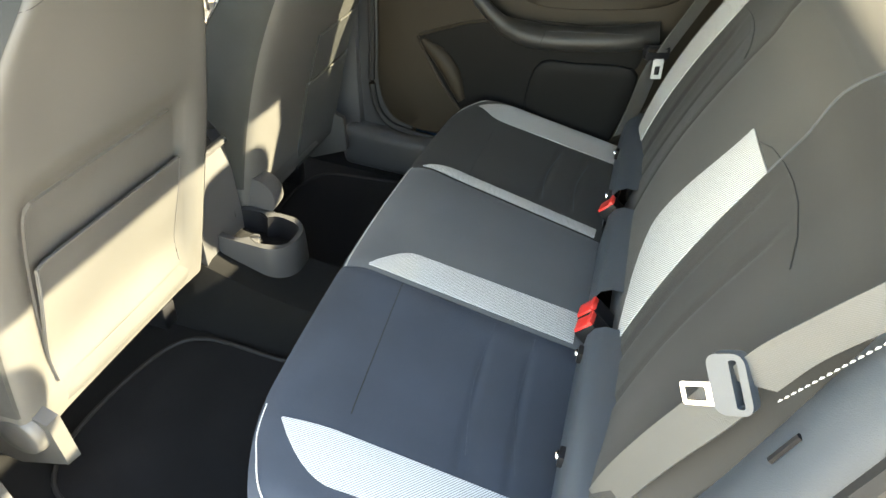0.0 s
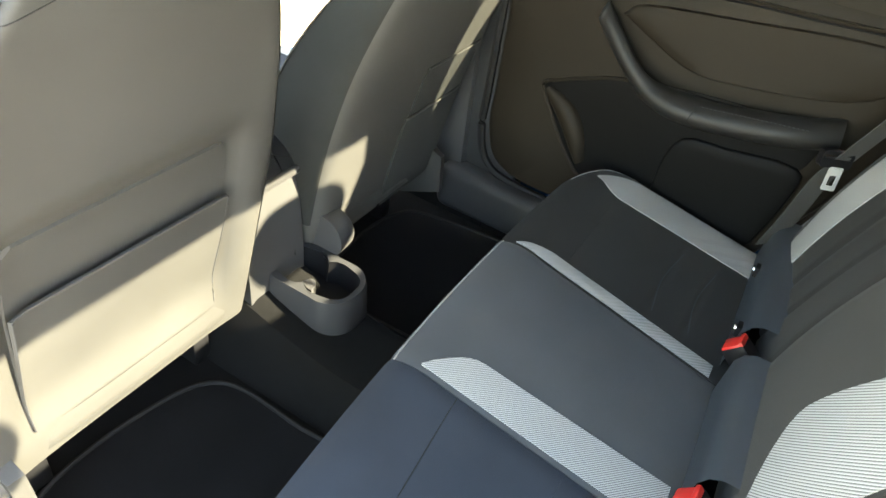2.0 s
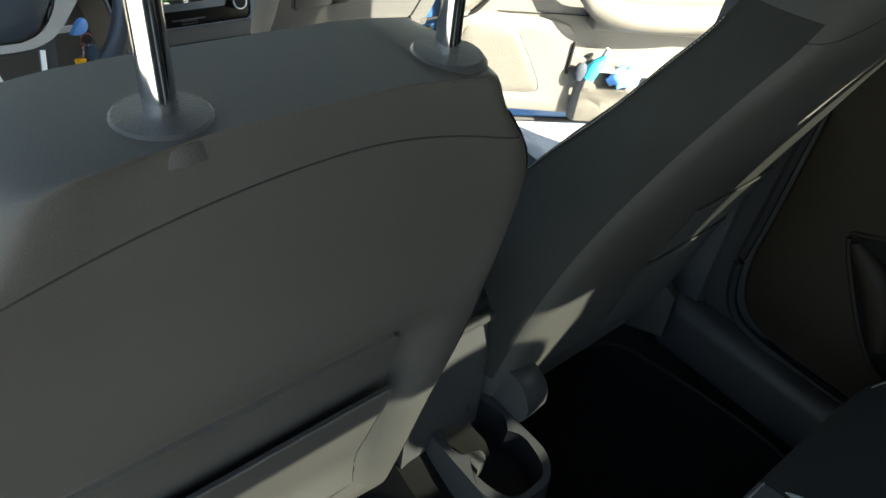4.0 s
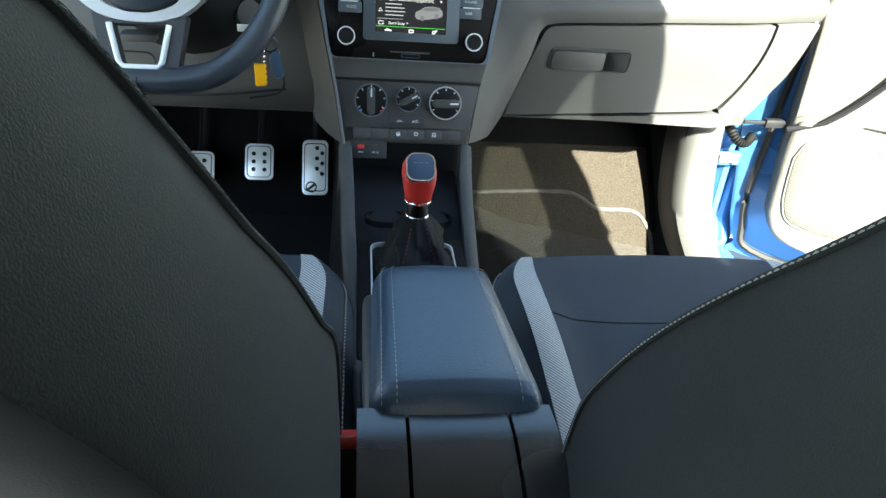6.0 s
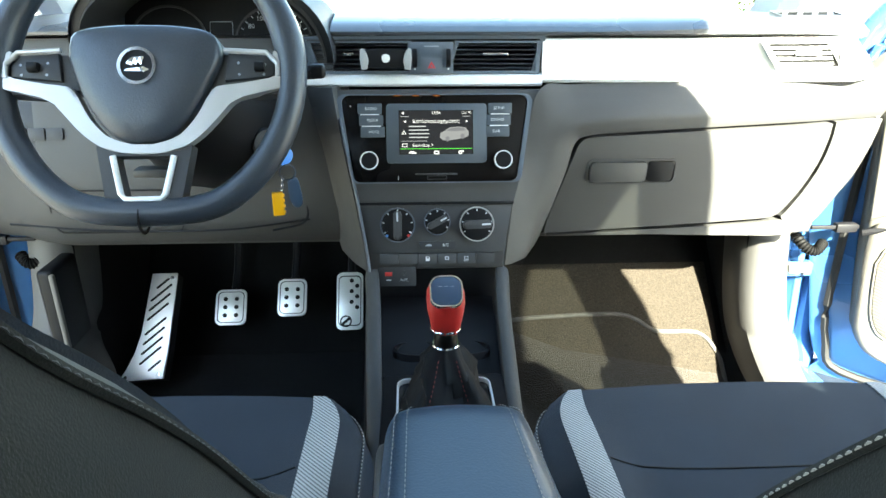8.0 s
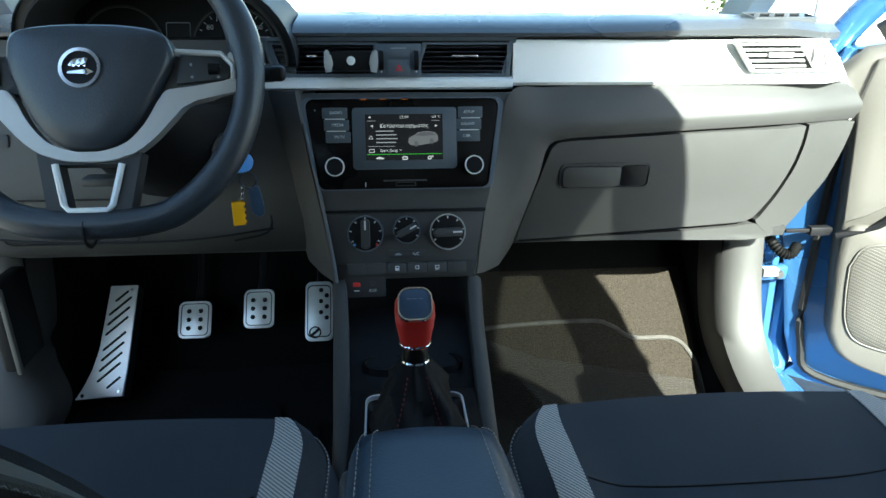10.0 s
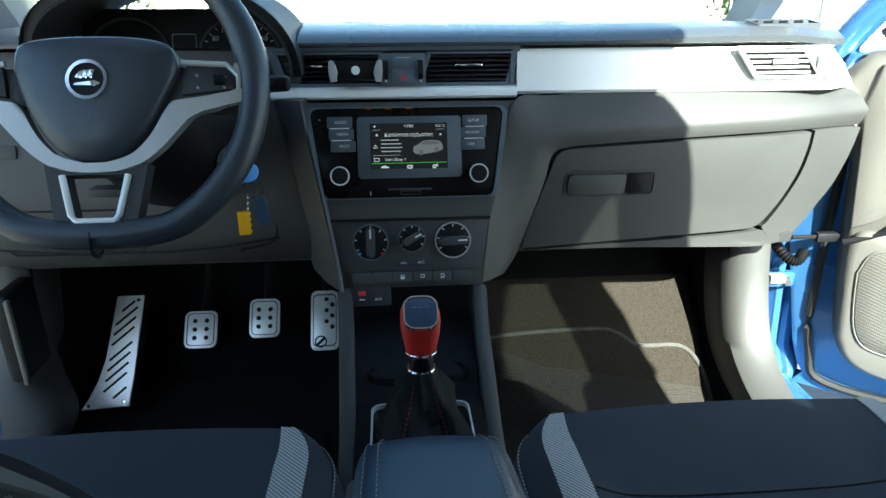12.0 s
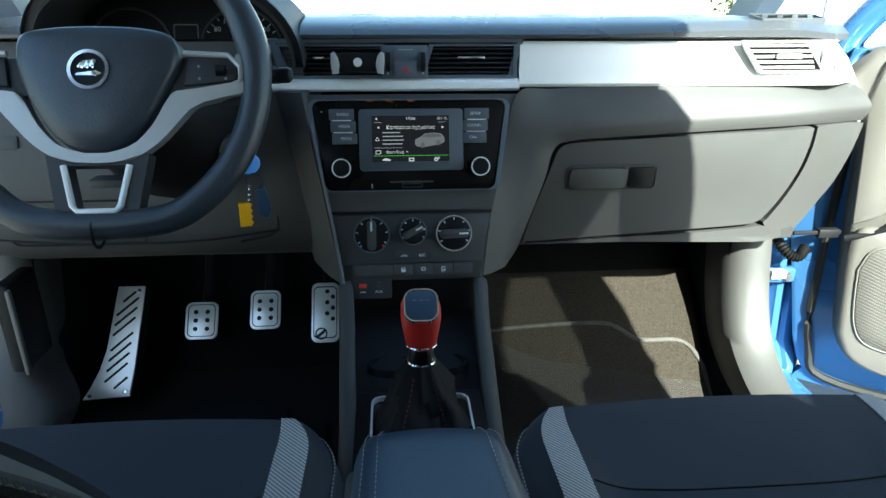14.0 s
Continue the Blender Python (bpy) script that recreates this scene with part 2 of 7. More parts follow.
def box(x0, x1, y0, y1, z0, z1, bevel=0.004, seg=2, m=None):
    bm = B()
    bmesh.ops.create_cube(bm, size=1)
    bmesh.ops.transform(bm, matrix=Matrix.Translation(((x0 + x1) / 2, (y0 + y1) / 2, (z0 + z1) / 2)) @ Matrix.Diagonal((x1 - x0, y1 - y0, z1 - z0, 1)), verts=bm.verts)
    if bevel:
        bmesh.ops.bevel(bm, geom=bm.edges[:], offset=bevel, segments=seg, profile=0.5, affect="EDGES")
    if m:
        bmesh.ops.transform(bm, matrix=m, verts=bm.verts)
    return bm


def rings(sections, closed=True, caps=True):
    """Skin over rings of equally many points."""
    bm = B()
    rows = [[bm.verts.new(p) for p in s] for s in sections]
    n = len(rows[0])
    for a, b in zip(rows, rows[1:]):
        for i in range(n if closed else n - 1):
            j = (i + 1) % n
            bm.faces.new((a[i], a[j], b[j], b[i]))
    if caps and closed:
        bm.faces.new(rows[0][::-1])
        bm.faces.new(rows[-1])
    return bm


def tube(points, r, n=8, caps=True):
    """A round bar along points; r a number or one per point."""
    pts = [Vector(p) for p in points]
    secs = []
    up = Vector((0, 0, 1))
    for i, p in enumerate(pts):
        d = (pts[min(i + 1, len(pts) - 1)] - pts[max(i - 1, 0)]).normalized()
        s = d.cross(up)
        if s.length < 0.05:
            s = d.cross(Vector((0, 1, 0)))
        s.normalize()
        u = s.cross(d)
        k = r if isinstance(r, (int, float)) else r[i]
        secs.append([p + k * (math.cos(a) * s + math.sin(a) * u) for a in (2 * math.pi * j / n for j in range(n))])
    return rings(secs, caps=caps)


def curve(points, n=8):
    """A smooth line through points (Catmull-Rom)."""
    p = [Vector(q) for q in points]
    p = [2 * p[0] - p[1]] + p + [2 * p[-1] - p[-2]]
    out = []
    for i in range(1, len(p) - 2):
        for k in range(n):
            t = k / n
            a, b, c, d = p[i - 1:i + 3]
            out.append(0.5 * ((2 * b) + (c - a) * t + (2 * a - 5 * b + 4 * c - d) * t * t + (3 * b - a - 3 * c + d) * t ** 3))
    return out + [p[-2]]


def prism(outline, depth, m, bevel=0.0, seg=2):
    """An outline in its own x, y plane, carried down -z by depth, laid by m."""
    bm = B()
    top = [bm.verts.new((x, y, 0)) for x, y in outline]
    bot = [bm.verts.new((x, y, -depth)) for x, y in outline]
    f = bm.faces.new(top)
    bm.faces.new(bot[::-1])
    n = len(top)
    for i in range(n):
        bm.faces.new((top[i], bot[i], bot[(i + 1) % n], top[(i + 1) % n]))
    if bevel:
        bmesh.ops.bevel(bm, geom=list(f.edges), offset=bevel, segments=seg, profile=0.5, affect="EDGES")
    bmesh.ops.transform(bm, matrix=m, verts=bm.verts)
    return bm


def rrect(w, h, r, n=5, cx=0.0, cy=0.0):
    out = []
    for sx, sy, a0 in ((1, 1, 0), (-1, 1, 90), (-1, -1, 180), (1, -1, 270)):
        for k in range(n + 1):
            a = radians(a0 + 90 * k / n)
            out.append((cx + sx * (w / 2 - r) + r * math.cos(a), cy + sy * (h / 2 - r) + r * math.sin(a)))
    return out


def circle(r, n=24, cx=0.0, cy=0.0):
    return [(cx + r * math.cos(2 * math.pi * i / n), cy + r * math.sin(2 * math.pi * i / n)) for i in range(n)]


def ringshape(outer, inner, depth, m, bevel=0.0):
    """A flat ring between two outlines of equally many points."""
    n = len(outer)
    secs = [[(x, y, 0) for x, y in outer], [(x, y, -depth) for x, y in outer], [(x, y, -depth) for x, y in inner], [(x, y, 0) for x, y in inner]]
    bm = B()
    rows = [[bm.verts.new(p) for p in s] for s in secs]
    for a, b in zip(rows, rows[1:] + rows[:1]):
        for i in range(n):
            bm.faces.new((a[i], a[(i + 1) % n], b[(i + 1) % n], b[i]))
    if bevel:
        bmesh.ops.bevel(bm, geom=[e for e in bm.edges if all(abs(v.co.z) < 1e-6 for v in e.verts) and len([f for f in e.link_faces if abs(f.normal.z) > 0.9]) == 1], offset=bevel, segments=2, affect="EDGES")
    bmesh.ops.transform(bm, matrix=m, verts=bm.verts)
    return bm


def knob(r0, r1, h, m, n=28):
    """A turned knob with a slightly domed front, its axis +z of m."""
    prof = [(r0, 0), (r0 * 0.98, h * 0.5), (r1, h * 0.9), (r1 * 0.93, h), (r1 * 0.5, h * 1.04), (0.0003, h * 1.05)]
    secs = [[(r * math.cos(2 * math.pi * i / n), r * math.sin(2 * math.pi * i / n), z) for i in range(n)] for r, z in prof]
    bm = rings(secs)
    bmesh.ops.transform(bm, matrix=m, verts=bm.verts)
    return bm


def grid(f, us, vs):
    """A sheet f(u, v)."""
    return rings([[f(u, v) for u in us] for v in vs], closed=False)


def span(a, b, n):
    return [a + (b - a) * i / n for i in range(n + 1)]


def normal(f, u, v):
    e = 1e-3
    a, b = Vector(f(u + e, v)) - Vector(f(u - e, v)), Vector(f(u, v + e)) - Vector(f(u, v - e))
    return a.cross(b).normalized()


def patch(f, u0, u1, v0, v1, nu=6, nv=24, proud=0.002, side=1):
    """A cloth piece that lies on f between u0(v) and u1(v), with a turned-down rim."""
    def at(i, j, h):
        v = v0 + (v1 - v0) * j / nv
        u = u0(v) + (u1(v) - u0(v)) * i / nu
        return Vector(f(u, v)) + side * h * normal(f, u, v)
    bm = rings([[at(i, j, proud) for i in range(nu + 1)] for j in range(nv + 1)], closed=False)
    ring = [(i, 0) for i in range(nu + 1)] + [(nu, j) for j in range(1, nv + 1)] + [(i, nv) for i in range(nu - 1, -1, -1)] + [(0, j) for j in range(nv - 1, 0, -1)]
    rim = rings([[at(i, j, proud) for i, j in ring], [at(i, j, -0.004) for i, j in ring]], caps=False)
    return join(bm, rim)


def on(f, uv, proud=0.001, side=1, n=8):
    """A line of points on f through (u, v) pairs."""
    return [Vector(f(p.x, p.y)) + side * proud * normal(f, p.x, p.y) for p in curve([(u, v, 0) for u, v in uv], n)]


def stitches(points, length=0.0045, gap=0.0025, r=0.0008):
    """A row of single stitches along a line."""
    out = B()
    pts = [Vector(p) for p in points]
    run, want, draw, start = 0.0, 0.0, False, None
    verts = []
    seg = []
    for a, b in zip(pts, pts[1:]):
        d = (b - a).length
        pos = 0.0
        while pos < d - 1e-9:
            need = (length if draw else gap) - run
            if d - pos >= need:
                pos += need
                p = a.lerp(b, pos / d)
                if draw:
                    seg.append((start, p))
                start, run, draw = p, 0.0, not draw
            else:
                run += d - pos
                pos = d
    for a, b in seg:
        t = (b - a).normalized()
        s = t.cross(Vector((0.3, 0.2, 1))).normalized()
        u = s.cross(t)
        ring = [s * r, u * r, -s * r, -u * r]
        va = [out.verts.new(a + q * 0.5) for q in ring]
        vm = [out.verts.new(a.lerp(b, 0.5) + q * 1.2 + u * 0.0003) for q in ring]
        vb = [out.verts.new(b + q * 0.5) for q in ring]
        for w, x in ((va, vm), (vm, vb)):
            for i in range(4):
                out.faces.new((w[i], w[(i + 1) % 4], x[(i + 1) % 4], x[i]))
    return out


def letters(name, words, size, m, mat, parent, align="CENTER", thick=0.0002):
    cu = bpy.data.curves.new(name, "FONT")
    cu.body, cu.size, cu.align_x, cu.align_y, cu.extrude, cu.resolution_u = words, size, align, "CENTER", thick, 2
    ob = bpy.data.objects.new("tmp", cu)
    scene.collection.objects.link(ob)
    me = bpy.data.meshes.new_from_object(ob.evaluated_get(bpy.context.evaluated_depsgraph_get()))
    bpy.data.objects.remove(ob)
    me.transform(m)
    return part(name, me, mat, parent)


def facing(x, y, z, tilt=0.0, turn=0.0):
    """A frame whose x runs right, y up the face, z towards a viewer who stands behind; tilt leans the top away."""
    return pose(x, y, z, 90 - tilt, 0, turn)


def smooth01(t):
    t = max(0.0, min(1.0, t))
    return t * t * (3 - 2 * t)

# ---- outside ----
bm = grid(lambda u, v: (u, v, -0.32), [-400, -40, -8, -3, 0, 3, 8, 40, 400], [-400, -40, -8, -3, 0, 3, 8, 40, 400])
solid("ground", bm, CONCRETE, "grey sunlit concrete yard round the car", "ground", "structure")


def garden_wall(x0, x1, y, h):
    bm = join(box(x0, x1, y, y + 0.22, -0.32, h, 0.02), box(x0 - 0.03, x1 + 0.03, y - 0.03, y + 0.25, h, h + 0.06, 0.015))
    solid("wall_far", bm, PLASTER, "low white plastered garden wall under a metal fence", "wall", "structure")


garden_wall(-6.0, 16.0, 7.0, 0.25)


def railing(x0, x1, y, z0, z1):
    th = thing("fence", ((x0 + x1) / 2, y, z0), "grey metal railing fence with thin upright bars", "fence")
    for z in (z0 + 0.12, z1 - 0.1):
        part("rail", box(x0, x1, y - 0.015, y + 0.015, z - 0.02, z + 0.02, 0.004), IRON, th)
    shared = None
    k = int((x1 - x0) / 0.13)
    for i in range(k + 1):
        x = x0 + (x1 - x0) * i / k
        if shared is None:
            first = part("bar", box(-0.008, 0.008, -0.008, 0.008, 0, z1 - z0, 0, m=Matrix.Translation(th.location)), IRON, th)
            shared = first.data
            ob = first
        else:
            ob = new("bar", shared)
            ob.parent = th
        ob.location = (x - th.location.x, 0, 0)
    for x in (x0, (x0 + x1) / 2, x1):
        part("post", box(x - 0.03, x + 0.03, y - 0.03, y + 0.03, z0, z1 + 0.06, 0.006), IRON, th)


railing(1.1, 9.5, 7.1, 0.31, 1.6)
railing(-5.5, -0.5, 7.1, 0.31, 1.6)


def house():
    th = thing("house", (6, 26, -0.32), "white plastered house with dark windows across the street", "house")
    wall = part("wall", box(-14, 26, 24, 34, -0.32, 3.1, 0.05), PLASTER, th)
    roof = [(-15, 23.4, 3.1), (27, 23.4, 3.1), (27, 34.6, 3.1), (-15, 34.6, 3.1)]
    bm = B()
    a = [bm.verts.new(p) for p in roof]
    b = [bm.verts.new(p) for p in ((-10, 29, 4.6), (22, 29, 4.6))]
    for f in ((a[0], a[1], b[1], b[0]), (a[2], a[3], b[0], b[1]), (a[1], a[2], b[1]), (a[3], a[0], b[0]), (a[3], a[2], a[1], a[0])):
        bm.faces.new(f)
    part("roof", bm, BARK, th, "brown tiled roof")
    for x in (-10, -5.5, -1.05, 6, 11, 16, 21):
        for z in (0.9,):
            w = part("window", box(x - 0.6, x + 0.6, 23.9, 24.05, z, z + 1.5, 0.02), GLOSSBLACK, th)
            part("frame", ringshape(rrect(1.36, 1.66, 0.02), rrect(1.16, 1.46, 0.02), 0.1, facing(x, 23.88, z + 0.75)), WHITE, w, "white window frame")


house()


def shrub(x, y, h, r, seed, trunk=0.0):
    rnd = random.Random(seed)
    th = thing("tree" if trunk else "shrub", (x, y, -0.32), "leafy green tree behind the garden fence" if trunk else "yellow-green shrub behind the garden fence", "tree" if trunk else "shrub")
    base = -0.32 + trunk
    pts = [(x, y, -0.32), (x + 0.05, y, base + h * 0.3), (x - 0.04, y + 0.03, base + h * 0.8)]
    limbs = [tube(curve(pts, 4), [0.05 * (1 - 0.09 * i) for i in range(9)], 6)]
    for k in range(7):
        a = k * 2.4
        limbs.append(tube([(x, y, base + h * (0.15 + 0.08 * k)), (x + r * 0.7 * math.cos(a), y + r * 0.7 * math.sin(a), base + h * (0.35 + 0.08 * k))], [0.018, 0.006], 5))
    part("trunk", join(*limbs), BARK, th)
    bm = B()
    for k in range(1400):
        a, q, s = rnd.random() * 6.283, rnd.random() ** 0.5, rnd.random()
        rr = r * q * (0.6 + 0.4 * math.sin(3.0 * s + 0.5)) * (0.75 + 0.35 * math.sin(a * 3 + seed))
        c = Vector((x + rr * math.cos(a), y + rr * math.sin(a), base + h * (0.1 + 0.95 * s)))
        d = Vector((rnd.uniform(-1, 1), rnd.uniform(-1, 1), rnd.uniform(-0.6, 0.6))).normalized() * 0.07
        e = d.cross(Vector((rnd.uniform(-1, 1), rnd.uniform(-1, 1), 1))).normalized() * 0.03
        vs = [bm.verts.new(c + o) for o in (-d, e, d, -e)]
        bm.faces.new(vs)
    part("crown", bm, LEAF, th)


for k, (x, y, h, r, tr) in enumerate(((-2.2, 9.5, 1.35, 0.45, 0), (-3.9, 8.6, 2.0, 1.2, 0), (-5.9, 10, 2.6, 1.6, 1.2), (9.0, 9.5, 2.6, 1.6, 1.2), (5.9, 10.5, 1.7, 0.5, 0))):
    shrub(x, y, h, r, k + 3, tr)

# ---- car shell ----
def toe(y, x=0.3):
    if x < -0.13:
        return 0.0 if y < 0.30 else 1.3 * (y - 0.30)
    return 0.0 if y < 0.06 else 1.1 * (y - 0.06) if y < 0.45 else 0.43 + 2.2 * (y - 0.45)


def floor_z(x, y):
    top = 0.20 if y > -0.6 else 0.20 - 0.10 * smooth01((-0.6 - y) / 0.5)
    tunnel = top * (1 - smooth01((abs(x) - 0.07) / 0.07))
    step = 0.13 * smooth01((-1.36 - y) / 0.06)
    kick = 0.05 * smooth01((abs(x) - 0.64) / 0.03)
    return max(toe(y, x), tunnel + step + kick)


solid("floor", grid(lambda u, v: (u, v, floor_z(u, v)), span(-0.70, 0.70, 70), span(-1.85, 0.56, 120)), CARPET, "black carpeted car floor with a raised centre tunnel", "floor", "structure")
# underbody, so that no light leaks up
solid("underbody", box(-0.74, 0.74, -3.0, 1.6, -0.14, -0.05, 0.02), BLUEPAINT, "underside of the blue car body", "body", "structure")


def side(s, closed_rear):
    """Body side: sill, pillars and roof rail. s = 1 right, -1 left."""
    nm = "right" if s > 0 else "left"
    X = lambda x: s * x
    # painted sill with a step, running back under the door openings
    prof = [(0.685, 0.0), (0.685, 0.070), (0.695, 0.080), (0.725, 0.078), (0.735, 0.06), (0.775, 0.045), (0.79, 0.0), (0.79, -0.12), (0.68, -0.12)]
    bm = rings([[(X(x), y, z) for x, z in prof] for y in (-2.05, -1.5, -0.8, 0.0, 0.18)])
    solid("sill_" + nm, bm, BLUEPAINT, "glossy blue painted door sill", "sill", "structure")
    bm = box(min(X(0.650), X(0.696)), max(X(0.650), X(0.696)), -1.62, -0.02, 0.045, 0.086, 0.01, 3)
    solid("sill_trim_" + nm, bm, PALEPLASTIC, "grey plastic entry strip on the door sill", "trim", "structure")
    # lower A pillar: painted jamb standing outside the footwell
    pr = [(0.665, 0.20), (0.690, 0.166), (0.700, 0.154), (0.707, 0.152), (0.712, 0.160), (0.720, 0.162), (0.727, 0.145), (0.737, 0.141), (0.744, 0.150), (0.750, 0.170), (0.764, 0.174), (0.770, 0.165), (0.782, 0.164), (0.80, 0.18), (0.80, 0.42), (0.665, 0.42)]
    bm = rings([[(X(x), y + sh, z) for x, y in pr] for z, sh in ((-0.1, -0.03), (0.06, -0.03), (0.10, 0.0), (0.3, 0.02), (0.6, 0.05), (0.67, 0.06))])
    solid("a_pillar_" + nm, bm, BLUEPAINT, "glossy blue painted door jamb", "pillar", "structure")
    # kick panel and its flowing lower corner; the driver's is set out to fit the camera's view
    kx = 0.66 if s > 0 else 0.712
    line = curve([(kx, 0.140, 0.45), (kx, 0.120, 0.34), (kx, 0.095, 0.24), (kx, 0.055, 0.165), (0.66, -0.02, 0.115), (0.66, -0.12, 0.088)], 6)
    secs = []
    for p in line:
        secs.append([(X(p.x + dx), p.y + dy, p.z + dz) for dx, dy, dz in ((-0.066, 0.06, -0.01), (-0.062, 0.02, 0.0), (-0.045, 0.002, 0.004), (-0.01, -0.008, 0.004), (0.010, -0.004, 0.0), (0.016, 0.02, -0.01), (0.014, 0.09, -0.03), (-0.062, 0.10, -0.03))])
    solid("kick_panel_" + nm, rings(secs), PALEPLASTIC, "grey plastic kick panel at the footwell's side", "trim", "structure")
    solid("footwell_side_" + nm, rings([[(X(kx - 0.060), y, z) for y in span(0.13, 0.55, 8)] for z in (0.0, 0.12, 0.25, 0.42)], closed=False), CARPET, "black carpeted footwell side", "trim", "structure")
    # upper A pillar
    a, b = Vector((X(0.76), 0.50, 0.72)), Vector((X(0.575), -0.22, 1.17))
    secs = []
    for k in range(9):
        p = a.lerp(b, k / 8) + Vector((X(0.02), 0, 0.03)) * math.sin(math.pi * k / 8)
        secs.append([p + Vector((X(x), y, z)) for x, y, z in ((-0.035, 0.03, 0.0), (-0.03, -0.05, -0.02), (0.0, -0.075, -0.02), (0.035, -0.05, 0.0), (0.04, 0.04, 0.02))])
    solid("a_pillar_trim_" + nm, rings(secs), HEADLINER, "pale windscreen pillar trim", "pillar", "structure")
    # B pillar
    secs = []
    for z, x, w, yc in ((0.06, 0.685, 0.27, -0.79), (0.3, 0.69, 0.23, -0.79), (0.6, 0.69, 0.20, -0.79), (0.84, 0.675, 0.14, -0.775), (1.0, 0.64, 0.10, -0.765), (1.19, 0.575, 0.09, -0.765)):
        secs.append([(X(x + dx), yc + dy, z) for dx, dy in ((-0.03, -w / 2 + 0.012), (-0.04, 0.0), (-0.03, w / 2 - 0.012), (0.0, w / 2), (0.05, w / 2 - 0.005), (0.05, -w / 2 + 0.005), (0.0, -w / 2))])
    solid("b_pillar_" + nm, rings(secs), PLASTIC_MID, "dark plastic covered centre pillar", "pillar", "structure")
    if closed_rear:
        solid("jamb_trim_" + nm, box(min(X(0.674), X(0.74)), max(X(0.674), X(0.74)), -1.06, -0.88, 0.05, 0.82, 0.012, 3), PLASTIC, "dark grey trim strip of the rear door jamb", "trim", "structure")
        solid("sill_cover_" + nm, box(min(X(0.615), X(0.70)), max(X(0.615), X(0.70)), -1.60, -0.86, 0.02, 0.155, 0.03, 4), PLASTIC, "charcoal plastic cover over the inner sill", "trim", "structure")
        # covers the joint between rear door and quarter; added unseen to block the sun
        solid("c_pillar_sun_block_" + nm, tube(curve([(X(0.735), -1.93, 0.86), (X(0.69), -1.865, 0.98), (X(0.645), -1.78, 1.09), (X(0.60), -1.70, 1.205)], 5), 0.055, 10), PLASTIC, "unseen tube that blocks sun at the rear roof pillar", "pillar", "structure")
    # roof rail
    bm = tube(curve([(X(0.575), -0.2, 1.175), (X(0.59), -0.8, 1.215), (X(0.58), -1.5, 1.205), (X(0.56), -1.90, 1.175)], 6), 0.035, 8)
    solid("roof_rail_" + nm, bm, HEADLINER, "pale roof rail trim", "trim", "structure")
    # C pillar and rear quarter
    secs = []
    for z, y0, y1, x in ((0.05, -1.90, -3.0, 0.72), (0.5, -1.92, -3.0, 0.72), (0.85, -1.95, -3.0, 0.70), (0.95, -1.97, -2.75, 0.67), (1.19, -1.82, -2.02, 0.585)):
        secs.append([(X(x - 0.03 - 0.125 * smooth01((z - 0.9) / 0.29)), y0, z), (X(x + 0.03), y0 + 0.01, z), (X(x + 0.04), y1, z), (X(x - 0.03), y1, z)])
    # unseen box added to keep the sun off the rear side trim
    solid("quarter_sun_block_" + nm, box(min(X(0.52), X(0.70)), max(X(0.52), X(0.70)), -2.60, -1.90, 0.15, 0.95, 0.03, 3), DOORSKIN, "unseen box that blocks sun at the rear quarter", "trim", "structure")
    solid("c_pillar_" + nm, rings(secs), DOORSKIN, "dark rear quarter trim beside the rear seat", "pillar", "structure")


side(1, True)
side(-1, False)

# roof skin with headliner, windscreen and tail
def roof_pt(u, v):
    y = -0.2 + v * -1.66
    return (0.57 * u, y, 1.18 + 0.065 * (1 - u * u) * math.sin(math.pi * (0.15 + 0.7 * v)) - 0.0 * v)


solid("ceiling", grid(roof_pt, span(-1, 1, 12), span(0, 1, 14)), HEADLINER, "pale cloth headliner of the car", "ceiling", "structure")
solid("roof_panel", grid(lambda u, v: Vector(roof_pt(u * 1.06, v)) + Vector((0, 0, 0.03)), span(-1, 1, 12), span(-0.02, 1.02, 14)), BLUEPAINT, "blue car roof panel", "roof", "structure")
solid("roof_end", box(-0.585, 0.585, -1.90, -1.83, 1.160, 1.225, 0.012), HEADLINER, "pale trim over the rear window", "trim", "structure")
solid("roof_front", box(-0.58, 0.58, -0.24, -0.16, 1.15, 1.21, 0.012), HEADLINER, "pale trim over the windscreen", "trim", "structure")


def glass_sheet(name, f, us, vs, mat, label):
    me = finish(grid(f, us, vs))
    ob = solid(name, me, mat, label, "window", "structure")
    return ob


glass_sheet("window_1", lambda u, v: ((0.72 - 0.14 * v) * u, 0.80 - 0.06 * u * u - v * 0.98 + 0.03 * u * u * v, 0.70 + 0.49 * v), span(-1, 1, 12), span(0, 1, 8), GLASS, "clear sloping windscreen")
glass_sheet("window_2", lambda u, v: ((0.56 + 0.08 * v) * u, -1.87 - 0.88 * v, 1.185 - 0.22 * v), span(-1, 1, 10), span(0, 1, 6), REARGLASS, "tinted rear window")
solid("tailgate", join(box(-0.70, 0.70, -3.02, -2.78, 0.0, 0.965, 0.04), box(-0.66, 0.66, -2.85, -2.70, 0.935, 0.97, 0.01)), BLUEPAINT, "blue tailgate under the rear window", "tailgate", "structure")
solid("parcel_shelf", box(-0.62, 0.62, -2.80, -1.93, 0.80, 0.83, 0.008), CARPET, "black parcel shelf behind the rear seat", "shelf", "structure")
solid("firewall", box(-0.74, 0.74, 0.56, 0.66, -0.1, 0.72, 0.02), BLACK, "black bulkhead behind the dashboard", "wall", "structure")
solid("bonnet", grid(lambda u, v: (0.74 * u, 0.78 + 1.0 * v, 0.50 - 0.12 * v * v - 0.06 * u * u), span(-1, 1, 10), span(0, 1, 8)), BLUEPAINT, "blue car bonnet beyond the windscreen", "bonnet", "structure")
